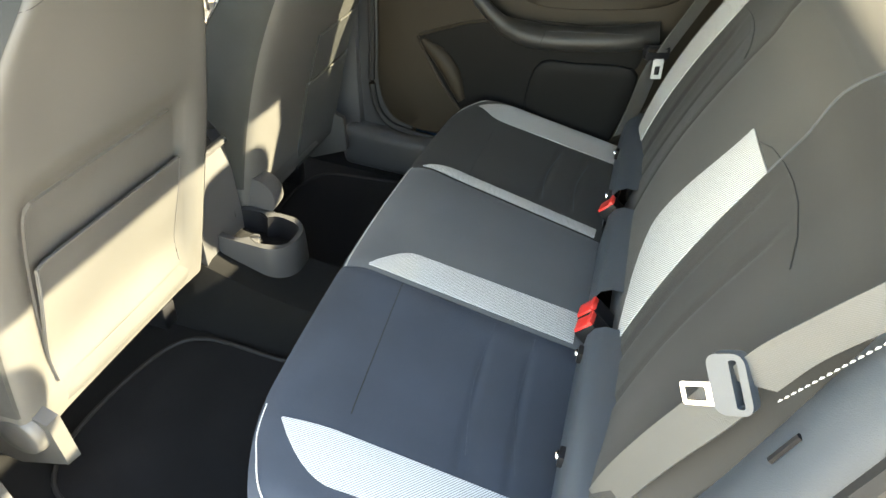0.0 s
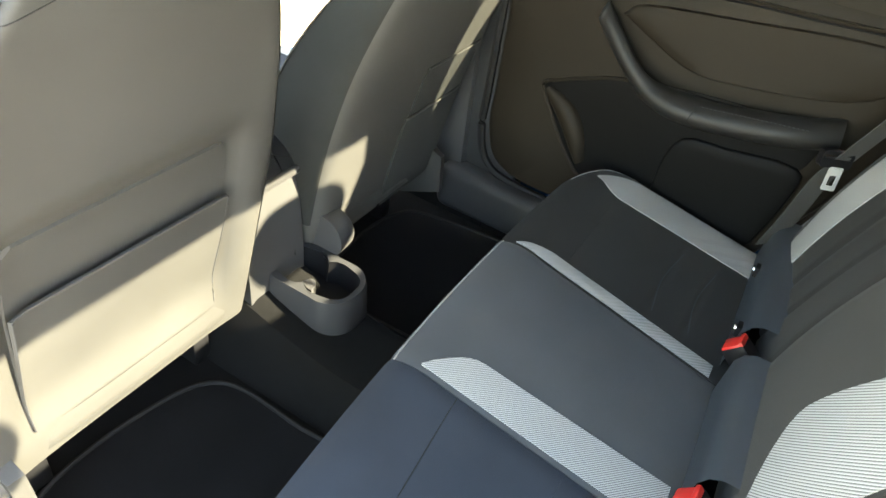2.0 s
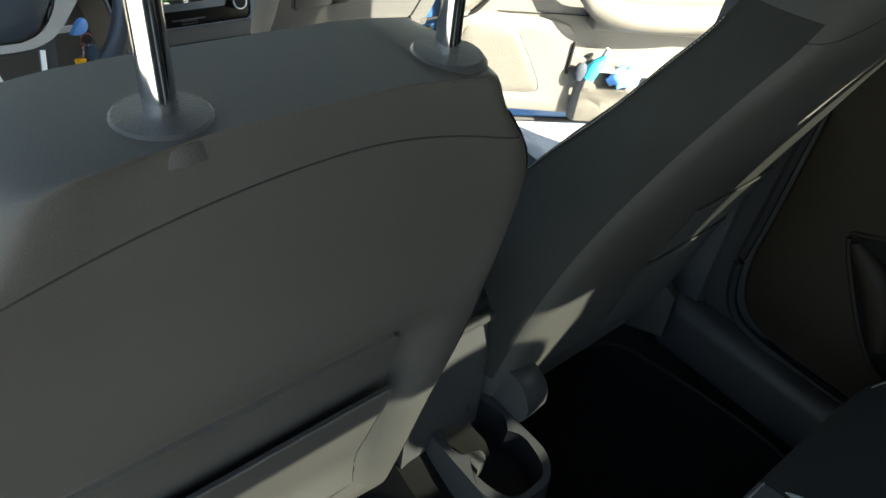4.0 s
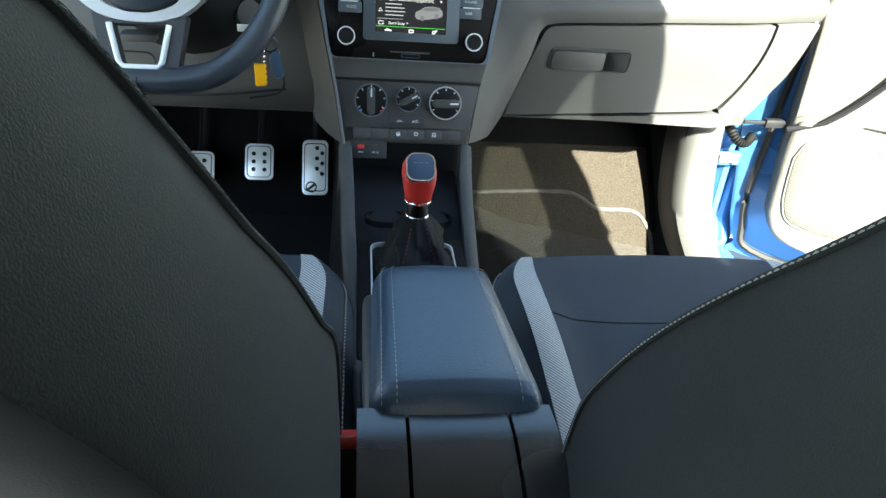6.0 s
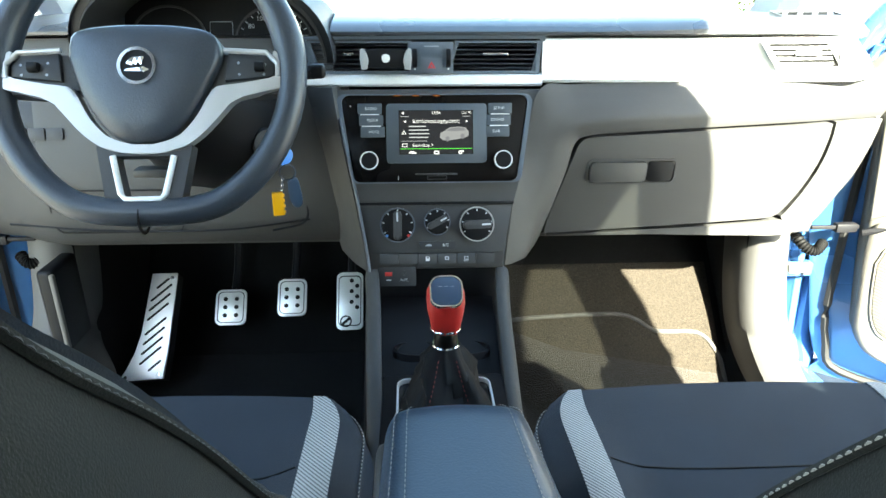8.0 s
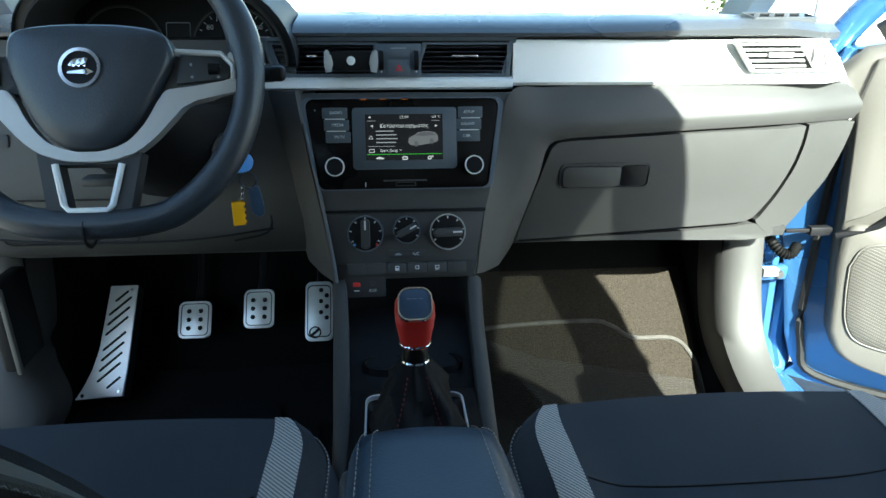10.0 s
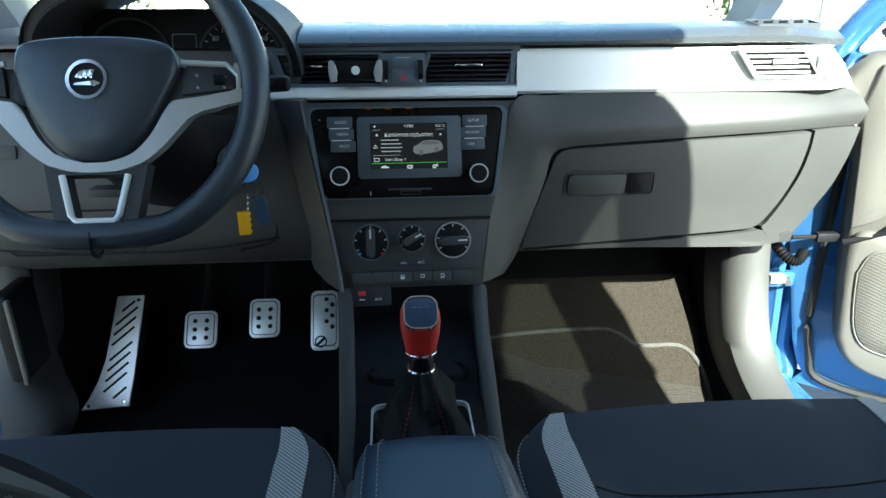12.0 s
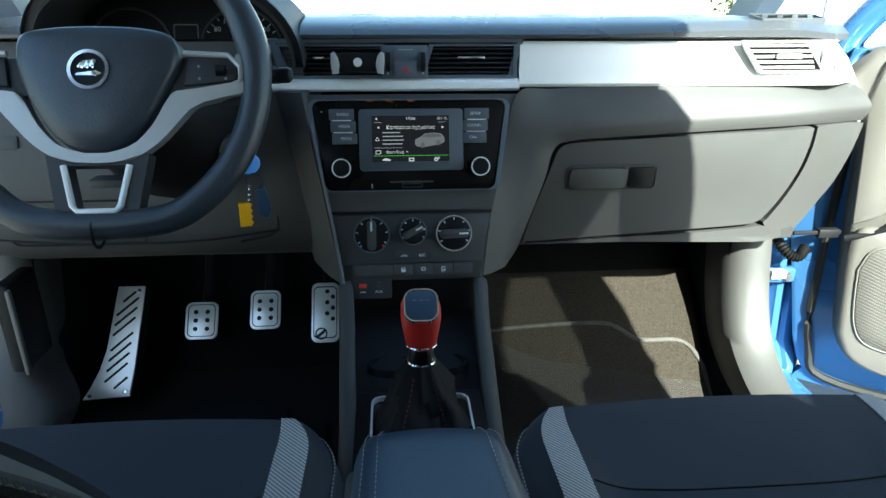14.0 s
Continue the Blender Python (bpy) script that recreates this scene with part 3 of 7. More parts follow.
solid("scuttle", box(-0.70, 0.70, 0.60, 0.80, 0.54, 0.60, 0.01), BLACK, "black plastic scuttle under the windscreen", "trim", "structure")


# ---- floor mats ----
def mat_z(x, y):
    return floor_z(max(-0.60, min(0.60, x)), y) + 0.008


def footmat(name, outline, mat, edge, label):
    th = thing(name, (sum(p[0] for p in outline) / len(outline), sum(p[1] for p in outline) / len(outline), 0.0), label, "floor mat")
    line = [p.xy for p in curve([(x, y, 0) for x, y in outline + outline[:1]], 6)][:-1]
    c = Vector((sum(p.x for p in line) / len(line), sum(p.y for p in line) / len(line)))
    secs = []
    for k in span(1.0, 0.0, 12):
        secs.append([(c.x + (p.x - c.x) * max(k, 0.002), c.y + (p.y - c.y) * max(k, 0.002), mat_z(c.x + (p.x - c.x) * k, c.y + (p.y - c.y) * k)) for p in line])
    low = [(x, y, z - 0.012) for x, y, z in secs[0]]
    part("carpet_sheet", rings([low] + secs), mat, th)
    if edge:
        part("piping", tube([(p.x, p.y, mat_z(p.x, p.y) + 0.001) for p in line] + [(line[0].x, line[0].y, mat_z(line[0].x, line[0].y) + 0.001)], 0.0046, 8, caps=False), edge, th, "stitched edge binding")


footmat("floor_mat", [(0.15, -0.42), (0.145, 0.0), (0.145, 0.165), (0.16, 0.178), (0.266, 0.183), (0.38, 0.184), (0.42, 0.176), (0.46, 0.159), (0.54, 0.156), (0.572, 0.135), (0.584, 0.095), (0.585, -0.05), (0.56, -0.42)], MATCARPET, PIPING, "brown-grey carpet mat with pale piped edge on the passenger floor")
footmat("floor_mat", [(-0.57, -0.42), (-0.56, 0.05), (-0.48, 0.14), (-0.27, 0.145), (-0.235, 0.09), (-0.17, 0.08), (-0.16, -0.1), (-0.16, -0.42)], SHADEMAT, None, "carpet mat on the driver's floor, black as in shade")
footmat("floor_mat", [(-0.58, -1.22), (-0.585, -0.9), (-0.50, -0.80), (-0.30, -0.80), (-0.17, -0.86), (-0.16, -1.05), (-0.17, -1.3)], SHADEMAT, RUBBER, "carpet mat on the rear floor, black as in shade")
footmat("floor_mat", [(0.17, -1.28), (0.165, -0.9), (0.28, -0.80), (0.50, -0.80), (0.58, -0.9), (0.58, -1.28)], SHADEMAT, RUBBER, "carpet mat on the rear floor, black as in shade")
# loose carpet panel up the passenger's bulkhead, in the sunlit mat's paler carpet
bm = grid(lambda u, v: (u, v, toe(v) + 0.004), span(0.14, 0.585, 10), span(0.14, 0.262, 10))
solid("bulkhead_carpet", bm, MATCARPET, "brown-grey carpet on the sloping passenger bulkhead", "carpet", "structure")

# ---- dashboard ----
dash = thing("dashboard", (0.0, 0.2, 0.35), "charcoal plastic dashboard with a silver band and sunlit passenger end", "dashboard")


def lathe_x(profile_at, xs):
    return rings([[(x, y, z) for y, z in profile_at(x)] for x in xs])


# soft top pad; it rises over the instruments, and rounds off at its ends
def end_back(x):
    return 0.055 * smooth01((abs(x) - 0.625) / 0.10)


def pad(x):
    e = end_back(x)
    deep = 0.13 * smooth01((0.178 - abs(x + 0.335)) / 0.015)     # gap for the instruments
    dip = 0.008 * smooth01((abs(x) - 0.57) / 0.12)
    back = 0.58 - 0.25 * smooth01((abs(x) - 0.45) / 0.3)
    r = 1 - smooth01((x - 0.25) / 0.3)                           # the lip rolls over further in the middle
    return [(0.045 + e + deep, 0.704 - dip), (0.031 + e + deep, 0.7085 - dip - 0.002 * r), (0.028 + e + 0.002 * r + deep, 0.718 - dip - 0.007 * r), (0.050 + e - 0.008 * r + deep, 0.729 - dip - 0.0105 * r), (0.075 + 0.8 * e + deep, 0.7305 - dip - 0.005 * r), (0.12 + 0.5 * e + deep, 0.733 - dip - 0.002 * r), (0.28, 0.731 - dip), (0.42, 0.722 - dip), (back + 0.02, 0.71), (back + 0.02, 0.66), (0.20, 0.66), (0.19 + 0.3 * deep, 0.69)]


part("top_pad", lathe_x(pad, span(-0.70, 0.70, 90)), DASHTOP, dash, "soft dark grained top pad")
# black strip that paints the shade in the gap under the pad
part("gap_shade", lathe_x(lambda x: [(0.05 + end_back(x), 0.706), (0.05 + end_back(x), 0.698), (0.2, 0.698), (0.2, 0.706)], span(-0.12, 0.68, 40)), BLACK, dash)


# silver band
def band(x):
    e = end_back(x)
    return [(0.042 + e, 0.7005), (0.038 + e, 0.695), (0.034 + e, 0.66), (0.026 + e, 0.641), (0.030 + e, 0.636), (0.10 + e, 0.636), (0.12 + e, 0.7005)]


# its outer end slants out towards the door
secs = []
for k in span(0, 1, 44):
    ring = []
    for y, z in band(0.165 + k * 0.54):
        ring.append((0.165 + k * (0.69 + (0.70 - z) * 0.65 - 0.165), y, z))
    secs.append(ring)
part("silver_band", rings(secs), SILVER, dash, "silver lacquered trim band")
part("silver_band", lathe_x(band, span(-0.222, -0.199, 4)), SILVER, dash, "silver lacquered trim band")
part("silver_band", lathe_x(lambda x: [(0.040, 0.6505), (0.031, 0.6475), (0.0265, 0.643), (0.025, 0.635), (0.029, 0.631), (0.1, 0.631), (0.1, 0.6505)], span(-0.199, 0.165, 12)), SILVER, dash, "silver lacquered trim band")

# passenger side: a rolled frame that flows from the band round the glove box down beside the stack
rolled = [
    [(0.732, 0.085, 0.635), (0.60, 0.040, 0.635), (0.448, 0.032, 0.6355), (0.30, 0.031, 0.6355), (0.215, 0.024, 0.634), (0.160, 0.008, 0.631), (0.139, -0.006, 0.56), (0.119, -0.036, 0.465), (0.105, -0.064, 0.37)],
    [(0.745, 0.066, 0.618), (0.60, 0.024, 0.619), (0.448, 0.014, 0.616), (0.30, 0.012, 0.613), (0.225, 0.010, 0.608), (0.174, -0.001, 0.588), (0.154, -0.012, 0.525), (0.131, -0.028, 0.43), (0.118, -0.050, 0.366)],
    [(0.752, 0.055, 0.602), (0.60, 0.010, 0.602), (0.448, 0.000, 0.597), (0.30, -0.003, 0.591), (0.237, -0.003, 0.586), (0.192, -0.004, 0.567), (0.174, -0.008, 0.510), (0.150, -0.016, 0.420), (0.136, -0.030, 0.364)],
    [(0.752, 0.055, 0.592), (0.60, 0.008, 0.592), (0.450, -0.002, 0.587), (0.30, -0.005, 0.580), (0.241, -0.005, 0.575), (0.202, -0.005, 0.560), (0.184, -0.008, 0.505), (0.159, -0.010, 0.412), (0.146, -0.020, 0.364)],
    [(0.748, 0.064, 0.574), (0.60, 0.016, 0.576), (0.457, 0.006, 0.571), (0.30, 0.004, 0.563), (0.245, 0.004, 0.559), (0.219, 0.004, 0.547), (0.206, 0.006, 0.494), (0.179, 0.030, 0.388), (0.172, 0.038, 0.364)],
    [(0.748, 0.15, 0.574), (0.60, 0.08, 0.576), (0.457, 0.08, 0.571), (0.30, 0.08, 0.563), (0.245, 0.08, 0.559), (0.219, 0.08, 0.547), (0.206, 0.08, 0.494), (0.179, 0.09, 0.388), (0.172, 0.09, 0.364)]]
part("lower_dash", rings([curve(r, 8) for r in rolled], closed=False), DASHSKIN, dash, "rolled frame round the glove box")
part("dash_end", rings([[(0.752, 0.056, 0.602), (0.742, 0.07, 0.566), (0.728, 0.09, 0.479), (0.69, 0.10, 0.405), (0.69, 0.3, 0.405), (0.74, 0.3, 0.60), (0.72, 0.3, 0.69), (0.695, 0.10, 0.695), (0.732, 0.085, 0.64)], [(x - 0.03, y + 0.01, z) for x, y, z in ((0.752, 0.056, 0.602), (0.742, 0.07, 0.566), (0.728, 0.09, 0.479), (0.69, 0.10, 0.405), (0.69, 0.3, 0.405), (0.74, 0.3, 0.60), (0.72, 0.3, 0.69), (0.695, 0.10, 0.695), (0.732, 0.085, 0.64))]]), DASHSKIN, dash, "closing piece at the dashboard's end")


def glove_y(z):
    return 0.002 + 0.034 * smooth01((0.57 - z) / 0.22)


def glove_sheet(outline, name, mat, label=""):
    """A panel of the glove-box face from an outline in x, z."""
    line = [p for p in curve([(x, 0, z) for x, z in outline + outline[:1]], 5)][:-1]
    c = Vector((sum(p.x for p in line) / len(line), 0, sum(p.z for p in line) / len(line)))
    secs = []
    for k, d in ((1.0, 0.05), (1.0, 0.004), (0.994, 0.0), (0.8, 0), (0.55, 0), (0.3, 0), (0.01, 0)):
        ring = []
        for p in line:
            x, z = c.x + (p.x - c.x) * k, c.z + (p.z - c.z) * k
            ring.append((x, glove_y(z) + 0.05 * smooth01((x - 0.58) / 0.16) + d, z))
        secs.append(ring)
    return part(name, rings(secs), mat, dash, label)


lid = glove_sheet([(0.222, 0.540), (0.228, 0.549), (0.246, 0.556), (0.34, 0.561), (0.457, 0.567), (0.56, 0.571), (0.630, 0.573), (0.637, 0.565), (0.635, 0.535), (0.628, 0.500), (0.610, 0.456), (0.588, 0.420), (0.575, 0.411), (0.555, 0.407), (0.468, 0.401), (0.38, 0.396), (0.299, 0.391), (0.192, 0.385), (0.184, 0.390), (0.192, 0.43), (0.208, 0.49)], "glove_box_lid", DASHSKIN, "glove-box lid, sunlit at its outer end")
glove_sheet([(0.644, 0.574), (0.690, 0.574), (0.738, 0.572), (0.742, 0.562), (0.728, 0.479), (0.708, 0.436), (0.685, 0.400), (0.655, 0.378), (0.62, 0.385), (0.592, 0.408), (0.597, 0.418), (0.618, 0.456), (0.636, 0.500), (0.643, 0.54)], "end_panel", DASHSKIN)
glove_sheet([(0.19, 0.3805), (0.35, 0.380), (0.50, 0.376), (0.60, 0.374), (0.662, 0.379), (0.632, 0.390), (0.604, 0.402), (0.580, 0.404), (0.555, 0.400), (0.468, 0.394), (0.30, 0.3865)], "lower_strip", DASHSKIN)
# dash skin whitened by sun, drawn in silver to carry the glare
part("end_cap", rings([[(x * k + 0.70 * (1 - k), y, z * k + 0.63 * (1 - k)) for x, z in ((0.672, 0.708), (0.684, 0.700), (0.712, 0.672), (0.746, 0.621), (0.764, 0.580), (0.758, 0.566), (0.70, 0.566), (0.64, 0.576), (0.64, 0.64), (0.64, 0.708))] for k, y in ((1.0, 0.14), (1.0, 0.088), (0.97, 0.080), (0.5, 0.078), (0.02, 0.078))]), SILVER, dash, "rounded outer end of the dashboard, silvered for its glare in the sun")
part("under_panel", lathe_x(lambda x: [(0.046, 0.392), (0.052, 0.374), (0.075, 0.364), (0.30, 0.37), (0.30, 0.40)], span(0.15, 0.66, 16)), DASHSKIN, dash)
# handle of the glove box
hm = facing(0.315, 0.0085, 0.4985, -9)
hp = part("handle_surround", ringshape(rrect(0.146, 0.044, 0.010), rrect(0.141, 0.039, 0.008), 0.012, hm, 0.001), PLASTIC_MID, lid)
part("handle", prism(rrect(0.092, 0.034, 0.007), 0.012, hm @ pose(-0.022, 0, 0.0035), 0.002), DASHSKIN, lid)
# no real hollow: a black plate paints the finger recess in shade
part("recess_shade", prism(rrect(0.042, 0.034, 0.005), 0.012, hm @ pose(0.0465, 0, 0.0005), 0.001), BLACK, lid, "flat black plate painting the shaded finger recess")

# centre stack, leaning back
TILT = 16.7
def stack(x, z, out=0.0):
    """A frame on the stack's face at x and height z, out metres proud of it."""
    y = 0.30 * (z - 0.60)
    return facing(x, y, z, TILT) @ pose(0, 0, out)


sm = stack(0, 0.50)
def stack_xy(pts):
    return [(x, (z - 0.50) / math.cos(radians(TILT))) for x, z in pts]


part("centre_console_face", prism(stack_xy([(-0.166, 0.6305), (0.0, 0.6305), (0.163, 0.6305), (0.139, 0.56), (0.126, 0.49), (0.118, 0.462), (0.104, 0.368), (-0.108, 0.368), (-0.121, 0.462), (-0.130, 0.49)]), 0.14, sm @ pose(0, 0, -0.004), 0.004), DASHSKIN, dash)
# flowing cheek on the driver's side of the stack
edge = [(0.205, 0.04, 0.632), (0.195, 0.035, 0.56), (0.18, 0.03, 0.47), (0.165, 0.03, 0.40), (0.155, 0.02, 0.365)]
inner = [(0.150, 0.634), (0.138, 0.56), (0.119, 0.465), (0.108, 0.40), (0.104, 0.368)]
a, b = curve(edge, 5), curve([(x, 0.30 * (z - 0.60) - 0.004, z) for x, z in inner], 5)
secs = []
for p, q in zip(a, b):
    m_ = (p + q) / 2 + Vector((0, -0.012, 0))
    secs.append([(-v.x, v.y, v.z) for v in (q + Vector((-0.004, 0.03, 0)), q, q.lerp(m_, 0.15) + Vector((0, -0.006, 0)), m_, p, p + Vector((0, 0.08, 0)))])
part("stack_cheek", rings(secs), DASHSKIN, dash)
part("stack_lip", tube([(-q.x, q.y - 0.0040, q.z) for q in b[3:]], 0.0022, 8), VENTGREY, dash, "thin grey lip along the stack")

# infotainment unit
radio = thing("infotainment_unit", (0, 0.02, 0.50), "gloss black touchscreen radio in the centre stack", "car radio")
def trap(k):
    w0, w1 = 0.1425 * k, 0.1275 * k
    h = 0.0655 * k ** 0.5
    corners = ((w0, h, 0), (-w0, h, 90), (-w1, -h, 180), (w1, -h, 270))
    r = 0.012 * k
    out = []
    for x, y, a0 in corners:
        cx_, cy_ = x - math.copysign(r, x), y - math.copysign(r, y)
        out += [(cx_ + r * math.cos(radians(a0 + j)), cy_ + r * math.sin(radians(a0 + j))) for j in (0, 18, 36, 54, 72, 90)]
    return out
rm = stack(-0.001, 0.559)
part("surround", ringshape(trap(1.035), trap(0.985), 0.01, rm @ pose(0, 0, 0.0045), 0.0018), VENTGREY, radio, "rounded grey lip")
part("fascia", prism(trap(0.99), 0.012, rm @ pose(0, 0, 0.0015), 0.001), GLOSSBLACK, radio, "gloss black fascia")
part("screen_frame", prism(rrect(0.152, 0.089, 0.006), 0.006, stack(0.001, 0.5665, 0.0045), 0.0015), SCREENFRAME, radio, "dull grey screen frame")
scr = part("screen", prism(rrect(0.1125, 0.066, 0.001), 0.002, stack(0.0, 0.568, 0.0052)), SCREENBLACK, radio, "lit colour screen")
for s, words in ((-1, ("RADIO", "MEDIA", "MUTE")), (1, ("SETUP", "SOUND", "CAR"))):
    for k, wd in enumerate(words):
        z = 0.602 - 0.0165 * k
        x = s * (0.0985 - 0.002 * k) - 0.001
        bt = part("button", prism(rrect(0.036, 0.0155, 0.001), 0.004, stack(x, z, 0.0045), 0.0006), SCREENFRAME, radio)
        letters("lettering", wd, 0.0058, stack(x - s * 0.002, z, 0.0047), PRINT, radio)
        if k < 2:
            part("divider", box(-0.014, 0.014, -0.0006, 0.0006, -0.0005, 0.0006, 0, m=stack(x, z - 0.0083, 0.0048)), WHITESTEEL, radio)
for s in (-1, 1):
    kn = part("knob", knob(0.0135, 0.0125, 0.013, stack(s * 0.101, 0.528, 0.002)), BLACK, radio, "black knob with a chrome ring")
    part("ring", ringshape(circle(0.0138, 28), circle(0.0121, 28), 0.004, stack(s * 0.101, 0.528, 0.0165), 0.001), WHITESTEEL, kn)
part("card_slot", box(-0.032, 0.032, -0.0012, 0.0012, -0.0005, 0.0008, 0.0003, m=stack(0, 0.508, 0.002)), PLASTIC_MID, radio)
part("card_slot", ringshape(rrect(0.030, 0.006, 0.001), rrect(0.028, 0.004, 0.0006), 0.001, stack(0.001, 0.503, 0.0024)), PLASTIC_MID, radio)
# amber reflections along the fascia's top, drawn as small glowing shapes
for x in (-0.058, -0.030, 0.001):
    part("reflection_glow", prism([(0.0055 * math.cos(a), 0.0009 * math.sin(a)) for a in span(0, 5.8, 11)], 0.0003, stack(x, 0.6205, 0.0021)), AMBER, radio, "small glow painting an amber reflection")
part("indicator_dot", prism(circle(0.0011, 10), 0.0003, stack(-0.128, 0.606, 0.0021)), PRINT, radio)
part("mark", box(-0.0005, 0.0005, -0.003, 0.003, 0, 0.0003, 0, m=stack(-0.058, 0.503, 0.0019)), PRINT, radio)
# what the screen shows
def S(x, z):
    return stack(x, z, 0.0056)
letters("clock", "13:04", 0.0062, S(0.0, 0.5955), SCREENWHITE, radio)
letters("temperature", "12.5 °C", 0.0048, S(0.046, 0.5955), SCREENWHITE, radio)
letters("heading", "Κατάστασ.οχήματος", 0.0074, S(0.0, 0.5835), SCREENWHITE, radio)
letters("menu_line", "Start-Stop >", 0.0064, S(-0.020, 0.5495), SCREENWHITE, radio)
for x, z, d in ((-0.050, 0.5955, -1), (-0.047, 0.5835, -1), (0.047, 0.5835, 1)):
    part("arrow", prism([(-0.0018 * d, 0.002), (-0.0018 * d, -0.002), (0.0018 * d, 0)], 0.0002, S(x, z)), SCREENWHITE, radio)
for k, w in enumerate((0.026, 0.030, 0.031, 0.029)):
    part("text_bar", box(-w / 2, w / 2, -0.0008, 0.0008, 0, 0.0002, 0, m=S(-0.041 + w / 2, 0.5765 - 0.0052 * k)), SCREENGREY, radio)
part("icon", ringshape([(0, 0.0032), (-0.0034, -0.0026), (0.0034, -0.0026)], [(0, 0.0018), (-0.0022, -0.0019), (0.0022, -0.0019)], 0.0002, S(-0.0485, 0.568)), SCREENWHITE, radio)
part("icon", ringshape(rrect(0.008, 0.0055, 0.0012), rrect(0.0062, 0.0038, 0.0008), 0.0002, S(-0.0475, 0.5495)), SCREENWHITE, radio)
for z, m_, w in ((0.5905, SCREENGREY, 0.012), (0.5555, SCREENGREY, 0.040)):
    part("line", box(-w / 2, w / 2, -0.0003, 0.0003, 0, 0.0002, 0, m=S(-0.055 + w / 2 + 0.002, z)), m_, radio)
part("line", box(-0.006, 0.006, -0.0003, 0.0003, 0, 0.0002, 0, m=S(0.046, 0.5905)), SCREENGREY, radio)
part("green_line", box(-0.055, 0.055, -0.0005, 0.0005, 0, 0.0002, 0, m=S(0, 0.5445)), SCREENGREEN, radio, "green line")
# plain picture of a parked estate car
car = [(-0.026, -0.006), (-0.025, 0.001), (-0.018, 0.004), (-0.009, 0.0095), (0.006, 0.011), (0.019, 0.0095), (0.0245, 0.004), (0.025, -0.003), (0.020, -0.006), (0.004, -0.009), (-0.012, -0.011), (-0.022, -0.010)]
part("car_picture", prism([(x * 0.86, y * 0.95) for x, y in car], 0.0002, S(0.028, 0.5660)), SCREENMID, radio, "grey picture of a car")
part("car_picture", prism([(x * 0.86, y * 0.95) for x, y in ((-0.015, 0.0045), (-0.007, 0.0085), (0.006, 0.0098), (0.017, 0.0085), (0.020, 0.005), (0.0, 0.0035))], 0.0002, stack(0.028, 0.5660, 0.0058)), SCREENDARK, radio)
for x, y in ((-0.0125, -0.0085), (0.014, -0.0045)):
    part("car_picture", prism([(0.003 * math.cos(a), 0.0042 * math.sin(a)) for a in span(0, 5.9, 11)], 0.0002, stack(0.028 + x * 0.86, 0.566 + y * 0.9, 0.0058)), SCREENDARK, radio)
part("icon", prism([(-0.006, -0.001), (-0.005, 0.001), (-0.001, 0.0026), (0.004, 0.001), (0.006, 0.0), (0.006, -0.0015)], 0.0002, S(-0.036, 0.539)), SCREENWHITE, radio)
part("icon", ringshape(rrect(0.008, 0.0052, 0.0008), rrect(0.005, 0.002, 0.0004), 0.0002, S(0.0005, 0.539)), SCREENWHITE, radio)
part("icon", ringshape(circle(0.0030, 12), circle(0.0013, 12), 0.0002, S(0.0365, 0.539)), SCREENWHITE, radio)
part("icon", ringshape(circle(0.0016, 10), circle(0.0006, 10), 0.0002, S(0.0405, 0.541)), SCREENWHITE, radio)

# heating controls
hvac = thing("heater_controls", (0, -0.03, 0.40), "dark heater control panel with three dials and a button row", "control panel")
part("groove", box(-0.122, 0.119, -0.0022, 0.0022, -0.02, 0.0008, 0.0004, m=stack(0, 0.4655)), BLACK, hvac)
part("panel", prism(stack_xy([(-0.119, 0.461), (0.116, 0.463), (0.103, 0.393), (-0.106, 0.391)]), 0.01, sm @ pose(0, 0, -0.0028), 0.0006), PLASTIC_MID, hvac)
for x, r, ang in ((-0.0605, 0.0255, 0), (0.0005, 0.0195, -62), (0.0615, 0.0255, -88)):
    z = 0.434 if r > 0.02 else 0.438
    dl = part("dial", knob(r, r * 0.96, 0.007, stack(x, z, -0.004)), BLACK, hvac, "black rotary dial")
    part("ring", ringshape(circle(r * 1.06, 36), circle(r * 0.99, 36), 0.003, stack(x, z, 0.0032), 0.0008), SATIN if x > 0.05 else VENTGREY, dl, "satin ring")
    part("grip", prism(rrect(r * 0.50, r * 1.72, r * 0.22), 0.014, stack(x, z, 0.0165) @ pose(0, 0, 0, 0, 0, ang), 0.003), PLASTIC_MID, dl)
    part("pointer", box(-0.0012, 0.0012, r * 0.25, r * 0.78, 0, 0.0004, 0, m=stack(x, z, 0.0165) @ pose(0, 0, 0, 0, 0, ang)), PRINT, dl, "white pointer mark")
    for a in range(-120, 121, 40):
        part("tick", box(-0.0009, 0.0009, r * 0.80, r * 0.94, 0, 0.0003, 0, m=stack(x, z, 0.0034) @ pose(0, 0, 0, 0, 0, a)), PRINT, dl)
for s, mt in ((-1, BLUEPLASTIC), (1, RED)):
    part("mark", prism(circle(0.0022, 8), 0.0003, stack(-0.0605 + s * 0.0165, 0.4185, 0.0036)), mt, hvac)
part("switch", prism(rrect(0.055, 0.0115, 0.001), 0.004, stack(0.0, 0.4035, 0.0005), 0.0006), PLASTIC, hvac)
letters("lettering", "A/C", 0.0062, stack(0.013, 0.4035, 0.0008), PRINT, hvac)
part("icon", prism([(-0.006, -0.0015), (-0.004, 0.001), (0.001, 0.002), (0.005, 0.0), (0.005, -0.0015)], 0.0002, stack(-0.013, 0.4035, 0.0008)), PRINTDIM, hvac)
